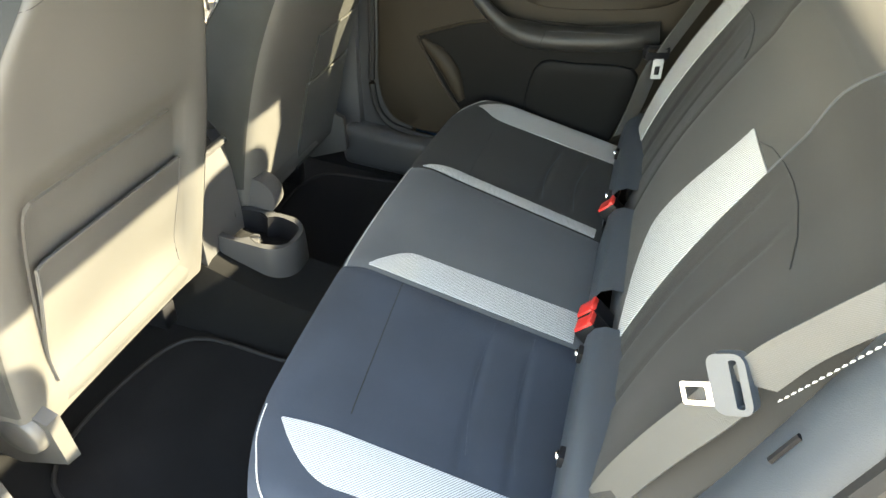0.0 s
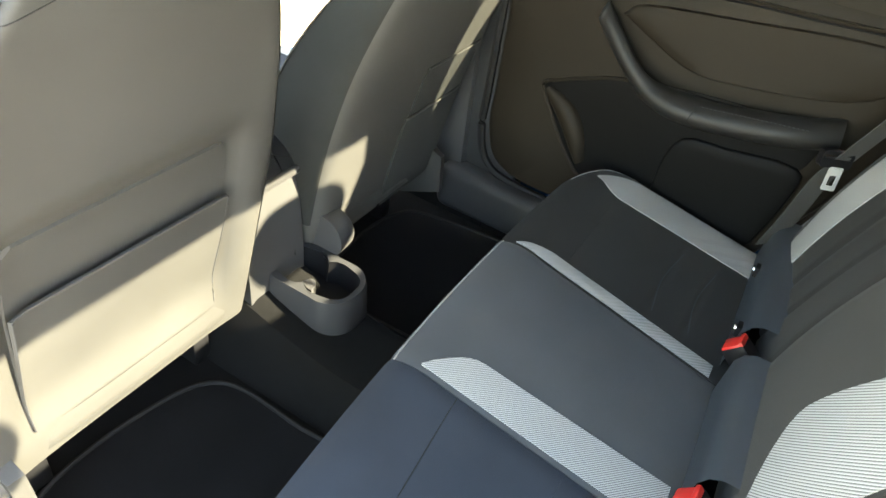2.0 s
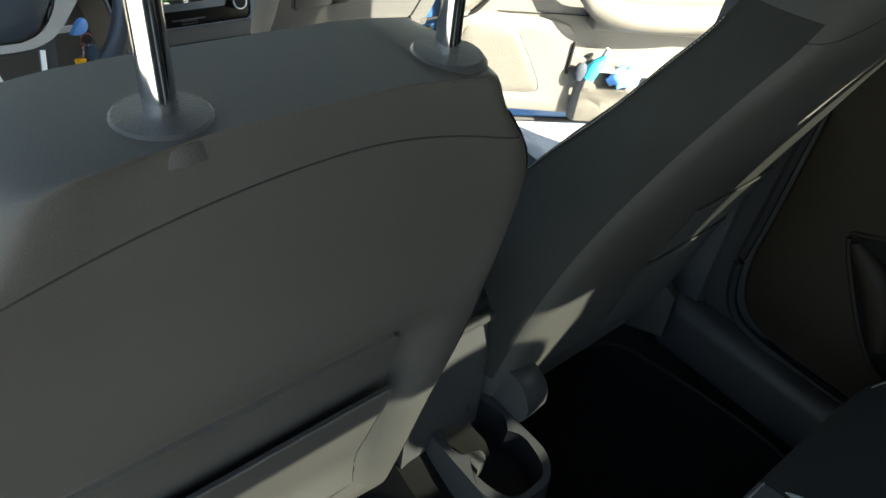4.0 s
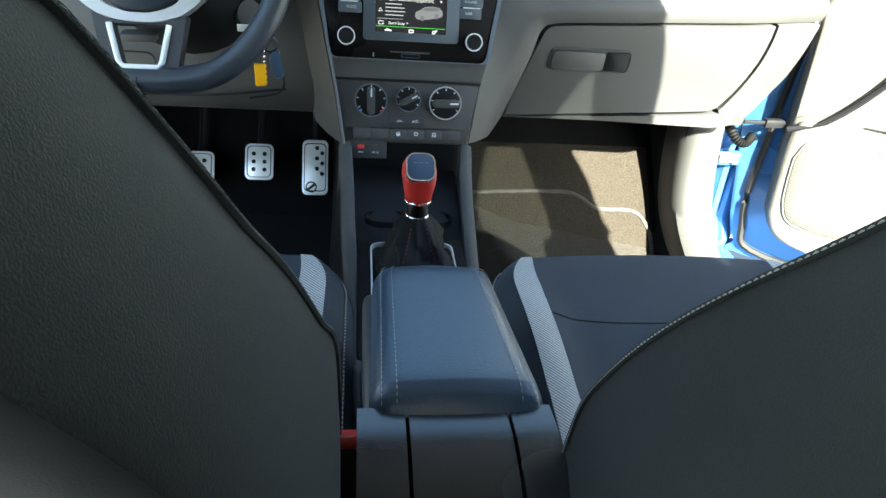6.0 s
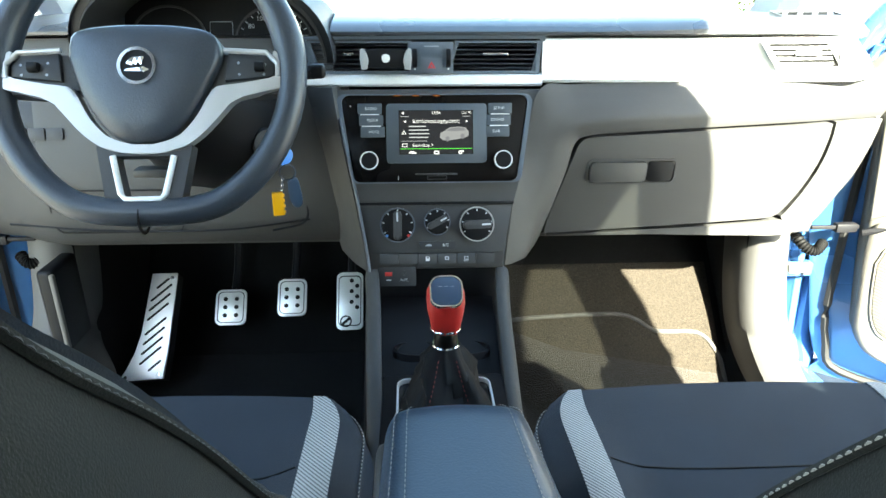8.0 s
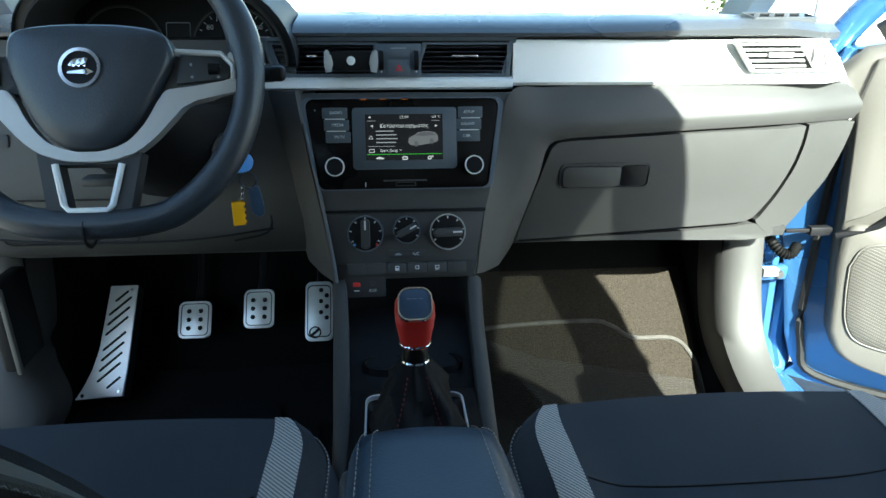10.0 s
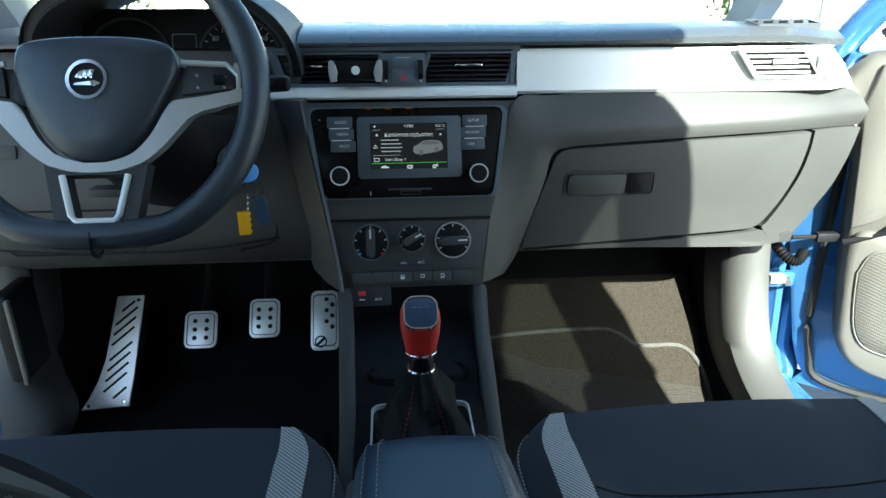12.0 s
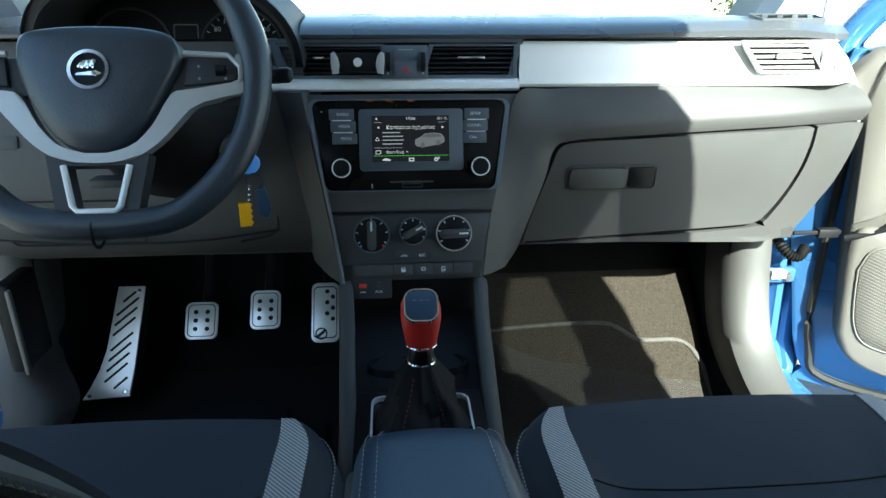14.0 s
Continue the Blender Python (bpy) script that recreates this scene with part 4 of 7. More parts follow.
for k in range(6):
    x = -0.0745 + 0.0297 * k
    bt = part("button", prism(rrect(0.0285, 0.0155, 0.0012), 0.008, stack(x, 0.384, 0.0045), 0.001), PLASTIC_MID, hvac)
    if k in (2, 3, 4):
        part("icon", ringshape(rrect(0.006, 0.0052, 0.001), rrect(0.004, 0.0032, 0.0006), 0.0003, stack(x, 0.3845, 0.0048)), PRINT, bt)
    if k == 2:
        part("icon", prism(rrect(0.006, 0.004, 0.0006), 0.0003, stack(x, 0.3825, 0.0049)), PRINT, bt)
letters("lettering", "OFF", 0.0042, stack(0.0443, 0.3805, 0.0047), PRINT, hvac)

# sockets under the stack
port = thing("socket_panel", (-0.06, -0.07, 0.35), "small black panel with a red data socket and audio jack", "socket")
part("plate", prism(rrect(0.060, 0.030, 0.003), 0.03, stack(-0.063, 0.357, -0.004), 0.001), PLASTIC, port)
part("socket", prism(rrect(0.011, 0.006, 0.0008), 0.003, stack(-0.076, 0.361, -0.0028), 0.0003), RED, port, "red data socket")
part("jack", ringshape(circle(0.0042, 16), circle(0.0024, 16), 0.003, stack(-0.052, 0.362, -0.0030), 0.0004), PLASTIC_MID, port)
letters("lettering", "AUX", 0.0055, stack(-0.052, 0.352, -0.0038), PRINT, port)
part("icon", box(-0.004, 0.004, -0.0008, 0.0008, 0, 0.0003, 0, m=stack(-0.076, 0.352, -0.0038)), PRINT, port)

# ---- air vents ----
def vent(x0, x1, z0, z1, y, sweep, label, n=7, slant=0.0, deep=0.03, lip=0.006):
    th = thing("air_vent", ((x0 + x1) / 2, y, (z0 + z1) / 2), label, "air vent")
    w, h = x1 - x0, z1 - z0
    m_ = facing((x0 + x1) / 2, y, (z0 + z1) / 2, 8, sweep)
    sl = slant
    out = [(-w / 2 - lip - sl, h / 2 + lip / 2), (w / 2 + lip - sl * 0.2, h / 2 + lip / 2), (w / 2 + lip, -h / 2 - lip * 0.8), (-w / 2 - lip / 3 + sl, -h / 2 - lip * 0.8)]
    inn = [(-w / 2 - sl, h / 2), (w / 2 - sl * 0.2, h / 2), (w / 2, -h / 2), (-w / 2 + sl, -h / 2)]
    part("frame", ringshape(out, inn, 0.035, m_ @ pose(0, 0, 0.004), 0.0012), VENTGREY, th)
    part("duct", prism(inn, 0.004, m_ @ pose(0, 0, -deep)), PITCH, th)
    for k in range(n):
        v = -h / 2 + h * (k + 0.5) / n
        f = (v + h / 2) / h
        xa, xb = -w / 2 + sl * (1 - 2 * f) if sl else -w / 2, w / 2 - sl * 0.2 * f
        part("slat", box(xa, xb, -0.0009, 0.0009, -min(0.024, deep), 0, 0.0005, 1, m=m_ @ pose(0, v, 0.0, 14)), VENTBLACK, th)
    return th, m_


v1, m1 = vent(-0.180, -0.040, 0.653, 0.694, 0.040, 0, "black slatted air vent with a phone clamp on it", 6, 0.007)
v2, m2 = vent(0.030, 0.155, 0.653, 0.694, 0.040, 0, "black slatted air vent with a chrome slider", 6, -0.007)
part("slider", box(-0.020, 0.020, -0.0022, 0.0022, 0, 0.006, 0.0015, 2, m=m2 @ pose(0.0, 0.004, 0.001)), CHROME, v2, "chrome slider")
part("slider", box(-0.012, 0.006, -0.0022, 0.0022, 0, 0.006, 0.0015, 2, m=m1 @ pose(-0.018, 0.004, 0.001)), CHROME, v1, "chrome slider")
part("bezel", ringshape([(-0.199, 0.030), (0.175, 0.032), (0.158, -0.030), (-0.180, -0.030)], [(-0.190, 0.025), (0.165, 0.026), (0.152, -0.0235), (-0.172, -0.0235)], 0.03, facing(-0.004, 0.0375, 0.674, 4), 0.002), VENTGREY, dash, "dark bezel round the centre vents")
part("vent_backing", prism([(-0.194, 0.027), (0.170, 0.028), (0.155, -0.026), (-0.176, -0.026)], 0.02, facing(-0.004, 0.062, 0.674, 4)), BLACK, dash)
# the outer vent leans with the dashboard's end; pale grey paints the sun on it
v3 = thing("air_vent", (0.580, 0.0215, 0.677), "slatted air vent in bright sun at the dashboard's end", "air vent")
m3 = facing(0.584, 0.0275, 0.6795, 6.5, 3)


def outer_vent(k0, k1, xl, xr):
    """A slanted four-sided outline between two heights."""
    return [(xl - 0.75 * k1, k1), (xr - 0.35 * k1, k1), (xr - 0.35 * k0, k0), (xl - 0.75 * k0, k0)][::-1]


part("frame", ringshape(outer_vent(-0.0245, 0.0235, -0.0700, 0.0700), outer_vent(-0.0205, 0.0195, -0.0645, 0.0655), 0.008, m3 @ pose(0, 0, 0.003), 0.0012), PALEGREY, v3, "frame paled for the sun")
# flat black plate behind the slats, painting the duct's shaded depth
part("duct", prism(outer_vent(-0.0205, 0.0195, -0.0645, 0.0655), 0.001, m3 @ pose(0, 0, -0.0030)), PITCH, v3, "flat black plate for the duct's shaded depth")
for k in range(5):
    zc = -0.0160 + 0.0080 * k
    part("slat", prism(outer_vent(zc - 0.0021, zc + 0.0021, -0.0645, 0.0330), 0.003, m3 @ pose(0, 0, 0.0), 0.0006), PALEGREY, v3)
part("wheel_plate", prism(outer_vent(-0.0205, 0.0195, 0.0345, 0.0655), 0.003, m3 @ pose(0, 0, 0.001), 0.0006), PALEGREY, v3)
part("slider", box(-0.021, 0.021, -0.0038, 0.0038, 0, 0.005, 0.0018, 2, m=m3 @ pose(-0.008, 0.0, 0.001)), PALEGREY, v3, "slider paled for the sun")
part("thumb_wheel", knob(0.0165, 0.0160, 0.009, m3 @ pose(0.0455, 0, -0.0095, 0, 90, 0), 24), PALEGREY, v3, "thumb wheel paled for the sun")
# demister grille on the pad
th = thing("demister_grille", (0.60, 0.17, 0.73), "narrow slatted demister grille in the dashboard top", "grille")
gm = pose(0.600, 0.088, 0.7340, 9, 0, 4)
part("frame", ringshape(rrect(0.112, 0.040, 0.005), rrect(0.104, 0.032, 0.003), 0.010, gm @ pose(0, 0, 0.0015), 0.0006), DASHTOP, th)
# shallow black plate that paints the slots' shade
part("duct", prism(rrect(0.105, 0.033, 0.003), 0.001, gm @ pose(0, 0, -0.0006)), PITCH, th)
for k in range(4):
    part("slat", box(-0.004, 0.004, -0.0165, 0.0165, -0.001, 0.0012, 0.0004, 1, m=gm @ pose(-0.039 + 0.026 * k, 0, 0, 0, 0, -35)), DASHTOP, th)

# hazard switch between the vents
hz = thing("hazard_switch", (-0.005, 0.04, 0.672), "dark hazard light switch with a red triangle", "switch")
zm = facing(-0.005, 0.030, 0.673, 6)
part("plate", prism(rrect(0.066, 0.047, 0.003), 0.012, zm, 0.0012), VENTGREY, hz)
part("button", prism(rrect(0.033, 0.022, 0.002), 0.006, zm @ pose(0, -0.010, 0.002), 0.0008), VENTGREY, hz)
part("button", prism(rrect(0.033, 0.018, 0.002), 0.006, zm @ pose(0, 0.0125, 0.002), 0.0008), VENTGREY, hz)
part("triangle", ringshape([(0, 0.0055), (-0.0062, -0.005), (0.0062, -0.005)], [(0, 0.0008), (-0.0022, -0.0026), (0.0022, -0.0026)], 0.0003, zm @ pose(0, -0.010, 0.0024)), WARNRED, hz, "red warning triangle")
part("print_bar", box(-0.011, 0.011, -0.0008, 0.0008, 0, 0.0003, 0, m=zm @ pose(0, 0.017, 0.0022)), PRINTDIM, hz)
for s in (-1, 1):
    part("thumb_wheel", knob(0.015, 0.0145, 0.007, zm @ pose(s * 0.0255 - 0.0035, 0, -0.005, 0, 90, 0), 22), BLACK, hz)
    part("mark", prism(circle(0.0013, 8), 0.0003, zm @ pose(s * 0.0255, -0.016, 0.0036)), PRINT, hz)

# phone clamp
ph = thing("phone_holder", (-0.072, 0.02, 0.67), "grey and black phone clamp clipped to the air vent", "phone holder")
pm = facing(-0.0735, 0.012, 0.6745, 4)
part("body", prism(rrect(0.060, 0.027, 0.006), 0.016, pm, 0.003), BLACK, ph)
part("button", prism(circle(0.0062, 20), 0.002, pm @ pose(0, 0, 0.0012), 0.0006), WHITE, ph, "round white button")
for s in (-1, 1):
    part("jaw", prism([(s * 0.028, -0.0155), (s * 0.0365, -0.0165), (s * 0.0385, 0.0), (s * 0.0375, 0.0125), (s * 0.034, 0.0150), (s * 0.031, 0.0125), (s * 0.0325, 0.010), (s * 0.028, 0.008), (s * 0.0255, -0.003)][::s], 0.014, pm @ pose(0, 0, 0.005), 0.002), PALEGREY, ph, "pale grey clamp jaw")
part("clip", box(-0.008, 0.008, -0.008, 0.008, -0.04, -0.014, 0.003, m=pm), BLACK, ph)

# ---- driver's side of the dashboard ----
def driver_face(x):
    e = 0.05 * smooth01((-x - 0.6) / 0.13)
    return [(0.05 + e, 0.70), (0.03 + e, 0.62), (0.005 + e, 0.52), (-0.005 + e, 0.43), (0.02 + e, 0.385), (0.06 + e, 0.365), (0.28, 0.37), (0.28, 0.70)]


part("driver_panel", lathe_x(driver_face, span(-0.735, -0.155, 30)), DASHSKIN, dash)
part("panel_seam", tube(curve([(-0.66, -0.012, 0.43), (-0.50, -0.008, 0.415), (-0.33, -0.008, 0.415), (-0.20, -0.006, 0.43)], 6), 0.0016, 6), BLACK, dash)
part("panel_seam", tube(curve([(-0.225, 0.012, 0.50), (-0.205, 0.0, 0.455), (-0.21, -0.006, 0.425), (-0.26, -0.006, 0.412)], 6), 0.002, 6), BLACK, dash)
part("fuse_lid", ringshape(rrect(0.20, 0.075, 0.015), rrect(0.196, 0.071, 0.013), 0.002, facing(-0.50, -0.0035, 0.445, -8)), BLACK, dash)
# instrument hood and cluster
def hood_arc(w, h, n=26):
    return [(-0.335 + w * math.copysign(abs(math.cos(a)) ** 0.8, math.cos(a)), 0.668 + h * max(0.0, math.sin(a)) ** 0.85) for a in span(0.0, math.pi, n)]
secs = []
for y, g in ((-0.012, 0.006), (-0.018, 0.002), (-0.020, 0.0), (0.02, -0.002), (0.08, -0.004), (0.19, -0.006)):
    lean = lambda z: -0.35 * (0.74 - z) * (y < 0.05)
    o, i_ = hood_arc(0.186, 0.128 + 0.3 * g), hood_arc(0.172 + g * 0.5, 0.114 + g)
    secs.append([(x, y - lean(z), z) for x, z in o] + [(x, y - lean(z), z) for x, z in i_[::-1]])
part("instrument_hood", rings(secs), PLASTIC, dash, "black instrument hood")
gauge = thing("instrument_cluster", (-0.335, 0.11, 0.69), "black instrument cluster with white speed figures", "instrument cluster")
gm = facing(-0.335, 0.105, 0.685, 18)
part("face", prism(rrect(0.30, 0.15, 0.03), 0.01, gm), BLACK, gauge)
for s in (-1, 1):
    part("dial", ringshape(circle(0.062, 40, s * 0.082), circle(0.059, 40, s * 0.082), 0.004, gm @ pose(0, 0, 0.004), 0.0008), PLASTIC_MID, gauge)
for k, wd in enumerate(("20", "40", "60", "80", "100", "120", "140", "160", "180", "200", "220")):
    a = radians(215 - 25 * k)
    letters("figure", wd, 0.0105, gm @ pose(0.082 + 0.046 * math.cos(a), 0.046 * math.sin(a), 0.001), PRINT, gauge)
for k in range(21):
    a = radians(215 - 12.5 * k)
    part("tick", box(0.053, 0.058, -0.0006, 0.0006, 0, 0.0003, 0, m=gm @ pose(0.082, 0, 0.0008) @ pose(0, 0, 0, 0, 0, math.degrees(a))), PRINT, gauge)
part("display", ringshape(rrect(0.036, 0.05, 0.002), rrect(0.034, 0.048, 0.0015), 0.002, gm @ pose(0, 0.012, 0.002)), PRINTDIM, gauge)

# ---- steering wheel ----
wheel = thing("steering_wheel", (-0.331, -0.230, 0.680), "black leather three-spoke steering wheel with silver spoke trim", "steering wheel")
WM = facing(-0.331, -0.230, 0.680, 25)
def W(x, y, z=0.0):
    return WM @ Vector((x, y, z))


def rim_pt(a):
    x, y = 0.161 * math.cos(a), 0.163 * math.sin(a)
    flat = -0.157
    if y < flat + 0.02:
        y = flat + 0.02 - 0.02 * (1 - math.exp(-(flat + 0.02 - y) / 0.02))
    return W(x, y)


secs = []
NR = 72
for i in range(NR + 1):
    a = 2 * math.pi * i / NR
    p, q = rim_pt(a), rim_pt(a + 0.01)
    t = (q - p).normalized()
    nz = (WM.to_3x3() @ Vector((0, 0, 1)))
    s = t.cross(nz)
    grip = 1.0 + 0.12 * math.exp(-((math.sin(a) - 0.25) / 0.2) ** 2)
    secs.append([p + 0.0155 * grip * math.cos(b) * s + 0.0175 * grip * math.sin(b) * nz for b in (2 * math.pi * j / 14 for j in range(14))])
part("rim", rings(secs, caps=False), LEATHER, wheel, "black leather rim")
for sx in (-0.02, 0.02):
    part("rim_seam", ringshape([(0.0182 * math.cos(b), 0.0198 * math.sin(b)) for b in span(0, 6.0, 15)], [(0.015 * math.cos(b), 0.016 * math.sin(b)) for b in span(0, 6.0, 15)], 0.0015, WM @ pose(sx * 0.1 + 0.0, -0.1565, 0, 0, 90, 0)), BLACK, wheel)
    break
hub = [(-0.079, 0.0180), (-0.077, 0.0400), (-0.066, 0.0490), (-0.035, 0.0535), (0.0, 0.0545), (0.035, 0.0535), (0.066, 0.0490), (0.080, 0.0400), (0.085, 0.0180), (0.072, -0.0100), (0.052, -0.0455), (0.029, -0.0700), (0.0, -0.0765), (-0.029, -0.0700), (-0.052, -0.0455), (-0.070, -0.0100)]
hubline = [(p.x, p.y) for p in curve([(x, y, 0) for x, y in hub + hub[:1]], 4)][:-1]
part("airbag_cover", rings([[W(x * k, y * k - 0.004 * (1 - k), z) for x, y in hubline] for k, z in ((1.0, -0.03), (1.0, 0.008), (0.985, 0.015), (0.93, 0.019), (0.7, 0.0245), (0.4, 0.0265), (0.1, 0.027))]), LEATHER, wheel, "black airbag cover")
part("hub_back", prism([(x * 0.9, y * 0.9 - 0.004) for x, y in hubline], 0.05, WM @ pose(0, 0, -0.012)), BLACK, wheel)
# badge: plain ring with plain wing shapes
bd = part("badge", ringshape(circle(0.0205, 32), circle(0.0170, 32), 0.004, WM @ pose(0, 0.004, 0.0295), 0.0008), CHROME, wheel, "round chrome badge")
part("badge_plate", prism(circle(0.0178, 28), 0.002, WM @ pose(0, 0.004, 0.0275)), BLACK, bd)
for k in range(3):
    part("badge_shape", prism([(p.x, p.y) for p in curve([(-0.0105 + 0.005 * k, 0.0030 + 0.001 * k, 0), (-0.0070 + 0.005 * k, 0.0078 + 0.0012 * k, 0), (-0.0020 + 0.0045 * k, 0.0098 - 0.0002 * k, 0), (-0.0035 + 0.0045 * k, 0.0060, 0), (-0.0045 + 0.0045 * k, 0.0015, 0)], 3)], 0.001, WM @ pose(0, 0.003, 0.0287) @ Matrix.Scale(1.1, 4), 0.0002), CHROME, bd)
part("badge_shape", prism([(-0.0120, -0.0045), (0.0060, -0.0045), (0.0060, -0.0062), (0.0125, -0.0028), (0.0060, 0.0004), (0.0040, -0.0008), (-0.0105, -0.0022)], 0.001, WM @ pose(0, 0.003, 0.0287) @ Matrix.Scale(1.1, 4), 0.0002), CHROME, bd)
# spokes with silver trim
for s in (-1, 1):
    sp = part("spoke", prism([(s * x, y) for x, y in ((0.070, -0.016), (0.080, 0.026), (0.115, 0.022), (0.140, 0.020), (0.152, 0.004), (0.150, -0.020), (0.120, -0.022))][::s], 0.022, WM @ pose(0, 0, 0.004), 0.004), PLASTIC_MID, wheel)
    trim = [(0.086, -0.013), (0.105, -0.0105), (0.130, -0.006), (0.148, -0.001), (0.148, 0.013), (0.141, 0.021), (0.144, 0.026), (0.154, 0.014), (0.155, -0.012), (0.135, -0.019), (0.115, -0.024), (0.099, -0.029), (0.085, -0.044), (0.062, -0.0685), (0.036, -0.0840), (0.0, -0.088), (0.0, -0.0790), (0.031, -0.0735), (0.056, -0.0500), (0.074, -0.018)]
    part("switch_pad", prism([(s * x, y) for x, y in ((0.088, -0.007), (0.092, 0.024), (0.134, 0.021), (0.143, 0.010), (0.141, -0.002))][::s], 0.008, WM @ pose(0, 0, 0.0095), 0.0015), PLASTIC, wheel)
    part("chrome_line", tube([W(s * x, y, 0.012) for x, y in ((0.088, 0.0262), (0.134, 0.0238), (0.1465, 0.0115), (0.147, -0.004))], 0.0030, 8), SATIN, wheel)
    part("roller", knob(0.006, 0.0055, 0.010, WM @ pose(s * 0.122, 0.008, 0.012, 0, 90, 0), 16), BLACK, wheel)
    for x, y in ((0.103, 0.013), (0.104, 0.0), (0.132, 0.011), (0.131, 0.0)):
        part("print_mark", prism(circle(0.0016, 8), 0.0003, WM @ pose(s * x, y, 0.0099)), PRINTDIM, wheel)
chain = trim[17:] + trim[:15]
full = [(0.0, -0.0790)] + chain + [(0.0, -0.088)] + [(-x, y) for x, y in chain[::-1]]
part("silver_trim", prism([(p.x, p.y) for p in curve([(x, y, 0) for x, y in full + full[:1]], 3)][:-1], 0.014, WM @ pose(0, 0, 0.012), 0.0012), SATIN, wheel, "satin silver spoke trim")
part("lower_spoke", ringshape([(-0.052, -0.078), (0.052, -0.078), (0.040, -0.146), (0.034, -0.153), (-0.034, -0.153), (-0.040, -0.146)], [(-0.031, -0.090), (0.031, -0.090), (0.022, -0.132), (0.018, -0.136), (-0.018, -0.136), (-0.022, -0.132)], 0.020, WM @ pose(0, 0, 0.008), 0.003), PLASTIC_MID, wheel)
part("chrome_line", tube([W(x, y, 0.0095) for x, y in ((-0.033, -0.090), (-0.0240, -0.132), (-0.019, -0.138), (0.019, -0.138), (0.0240, -0.132), (0.033, -0.090))], 0.0034, 8), SILVER, wheel)
# column shroud and stalks
col = thing("steering_column", (-0.331, -0.1, 0.62), "black steering column shroud with stalks", "steering column")
secs = []
for y, r, zc in ((-0.20, 0.050, 0.655), (-0.17, 0.066, 0.640), (-0.12, 0.080, 0.615), (-0.05, 0.094, 0.585), (0.06, 0.098, 0.57)):
    secs.append([(-0.331 + 1.05 * r * math.cos(b), y, zc + 0.95 * r * math.sin(b)) for b in (2 * math.pi * j / 20 for j in range(20))])
part("shroud", rings(secs), BLACK, col)
part("stalk", tube([(-0.28, -0.15, 0.66), (-0.20, -0.165, 0.675), (-0.155, -0.175, 0.68)], [0.006, 0.008, 0.010], 8), BLACK, col)
part("stalk_end", box(-0.160, -0.140, -0.184, -0.167, 0.671, 0.688, 0.005, 3), BLACK, col)
part("stalk", tube([(-0.38, -0.15, 0.66), (-0.46, -0.165, 0.675), (-0.50, -0.175, 0.68)], [0.006, 0.008, 0.010], 8), BLACK, col)
part("adjust_lever", box(-0.395, -0.35, -0.165, -0.14, 0.545, 0.556, 0.003), PALEPLASTIC, col)
part("lock_barrel", tube([(-0.262, -0.06, 0.575), (-0.235, -0.10, 0.575)], [0.022, 0.018], 16), PLASTIC, col)

# ignition key and fobs
key = thing("car_keys", (-0.215, -0.13, 0.53), "blue ignition key with a yellow toy brick and fob", "keys")
part("key_head", prism([(p.x, p.y) for p in curve([(-0.020, -0.006, 0), (-0.004, 0.010, 0), (0.008, 0.012, 0), (0.012, 0.002, 0), (0.006, -0.008, 0), (-0.010, -0.009, 0), (-0.020, -0.006, 0)], 4)][:-1], 0.008, facing(-0.208, -0.125, 0.560, 0, 25), 0.002), BLUEPLASTIC, key, "pale blue key head")
part("key_blade", box(-0.25, -0.215, -0.121, -0.117, 0.554, 0.564, 0.001), STEEL, key)
part("key_ring", ringshape(circle(0.0115, 24), circle(0.0100, 24), 0.0015, facing(-0.206, -0.125, 0.540, 0, 20)), CHROME, key)
for k in range(6):
    part("chain_link", ringshape(circle(0.0022, 10), circle(0.0013, 10), 0.001, facing(-0.212 - 0.0006 * k, -0.126, 0.534 - 0.0038 * k, 0, 60 * (k % 2))), CHROME, key)
yb = part("toy_brick", box(-0.0075, 0.0075, -0.016, 0.016, -0.004, 0.004, 0.0008, m=facing(-0.222, -0.127, 0.496, 0, 15)), YELLOW, key, "yellow toy brick")
for k in range(4):
    part("stud", knob(0.0022, 0.002, 0.0018, facing(-0.222, -0.127, 0.496, 0, 15) @ pose(0.0075, -0.012 + 0.008 * k, 0, 0, 90, 0), 10), YELLOW, yb)
part("key_fob", prism([(p.x, p.y) for p in curve([(-0.008, 0.018, 0), (0.004, 0.020, 0), (0.008, 0.008, 0), (0.010, -0.014, 0), (0.004, -0.021, 0), (-0.004, -0.016, 0), (-0.008, 0.0, 0), (-0.008, 0.018, 0)], 4)][:-1], 0.009, facing(-0.199, -0.125, 0.510, 0, 10), 0.002), KEYBLACK, key, "blue plastic key fob")

# ---- pedals ----
def pedal(name, x, y, z, w, h, tilt, label, holes):
    th = thing(name, (x, y, z), label, "pedal")
    m_ = facing(x, y, z, tilt)
    pl = part("plate", prism(rrect(w, h, 0.012), 0.006, m_, 0.002), STEEL, th, "brushed steel plate")
    part("line", ringshape(rrect(w * 0.86, h * 0.88, 0.010), rrect(w * 0.80, h * 0.84, 0.009), 0.0006, m_ @ pose(0, 0, 0.0004)), PLASTIC_MID, th)
    part("pad", prism(rrect(w * 0.9, h * 0.9, 0.01), 0.012, m_ @ pose(0, 0, -0.0062)), RUBBER, th)
    for u, v in holes:
        part("stud", knob(0.0048, 0.004, 0.0025, m_ @ pose(u, v, 0), 12), RUBBER, pl)
    part("arm", tube(curve([m_ @ Vector((0, 0.01, -0.022)), (x + 0.0, y + 0.11, z + 0.08), (x, y + 0.15, z + 0.26)], 5), 0.009, 8), BLACK, th)
    return th, m_


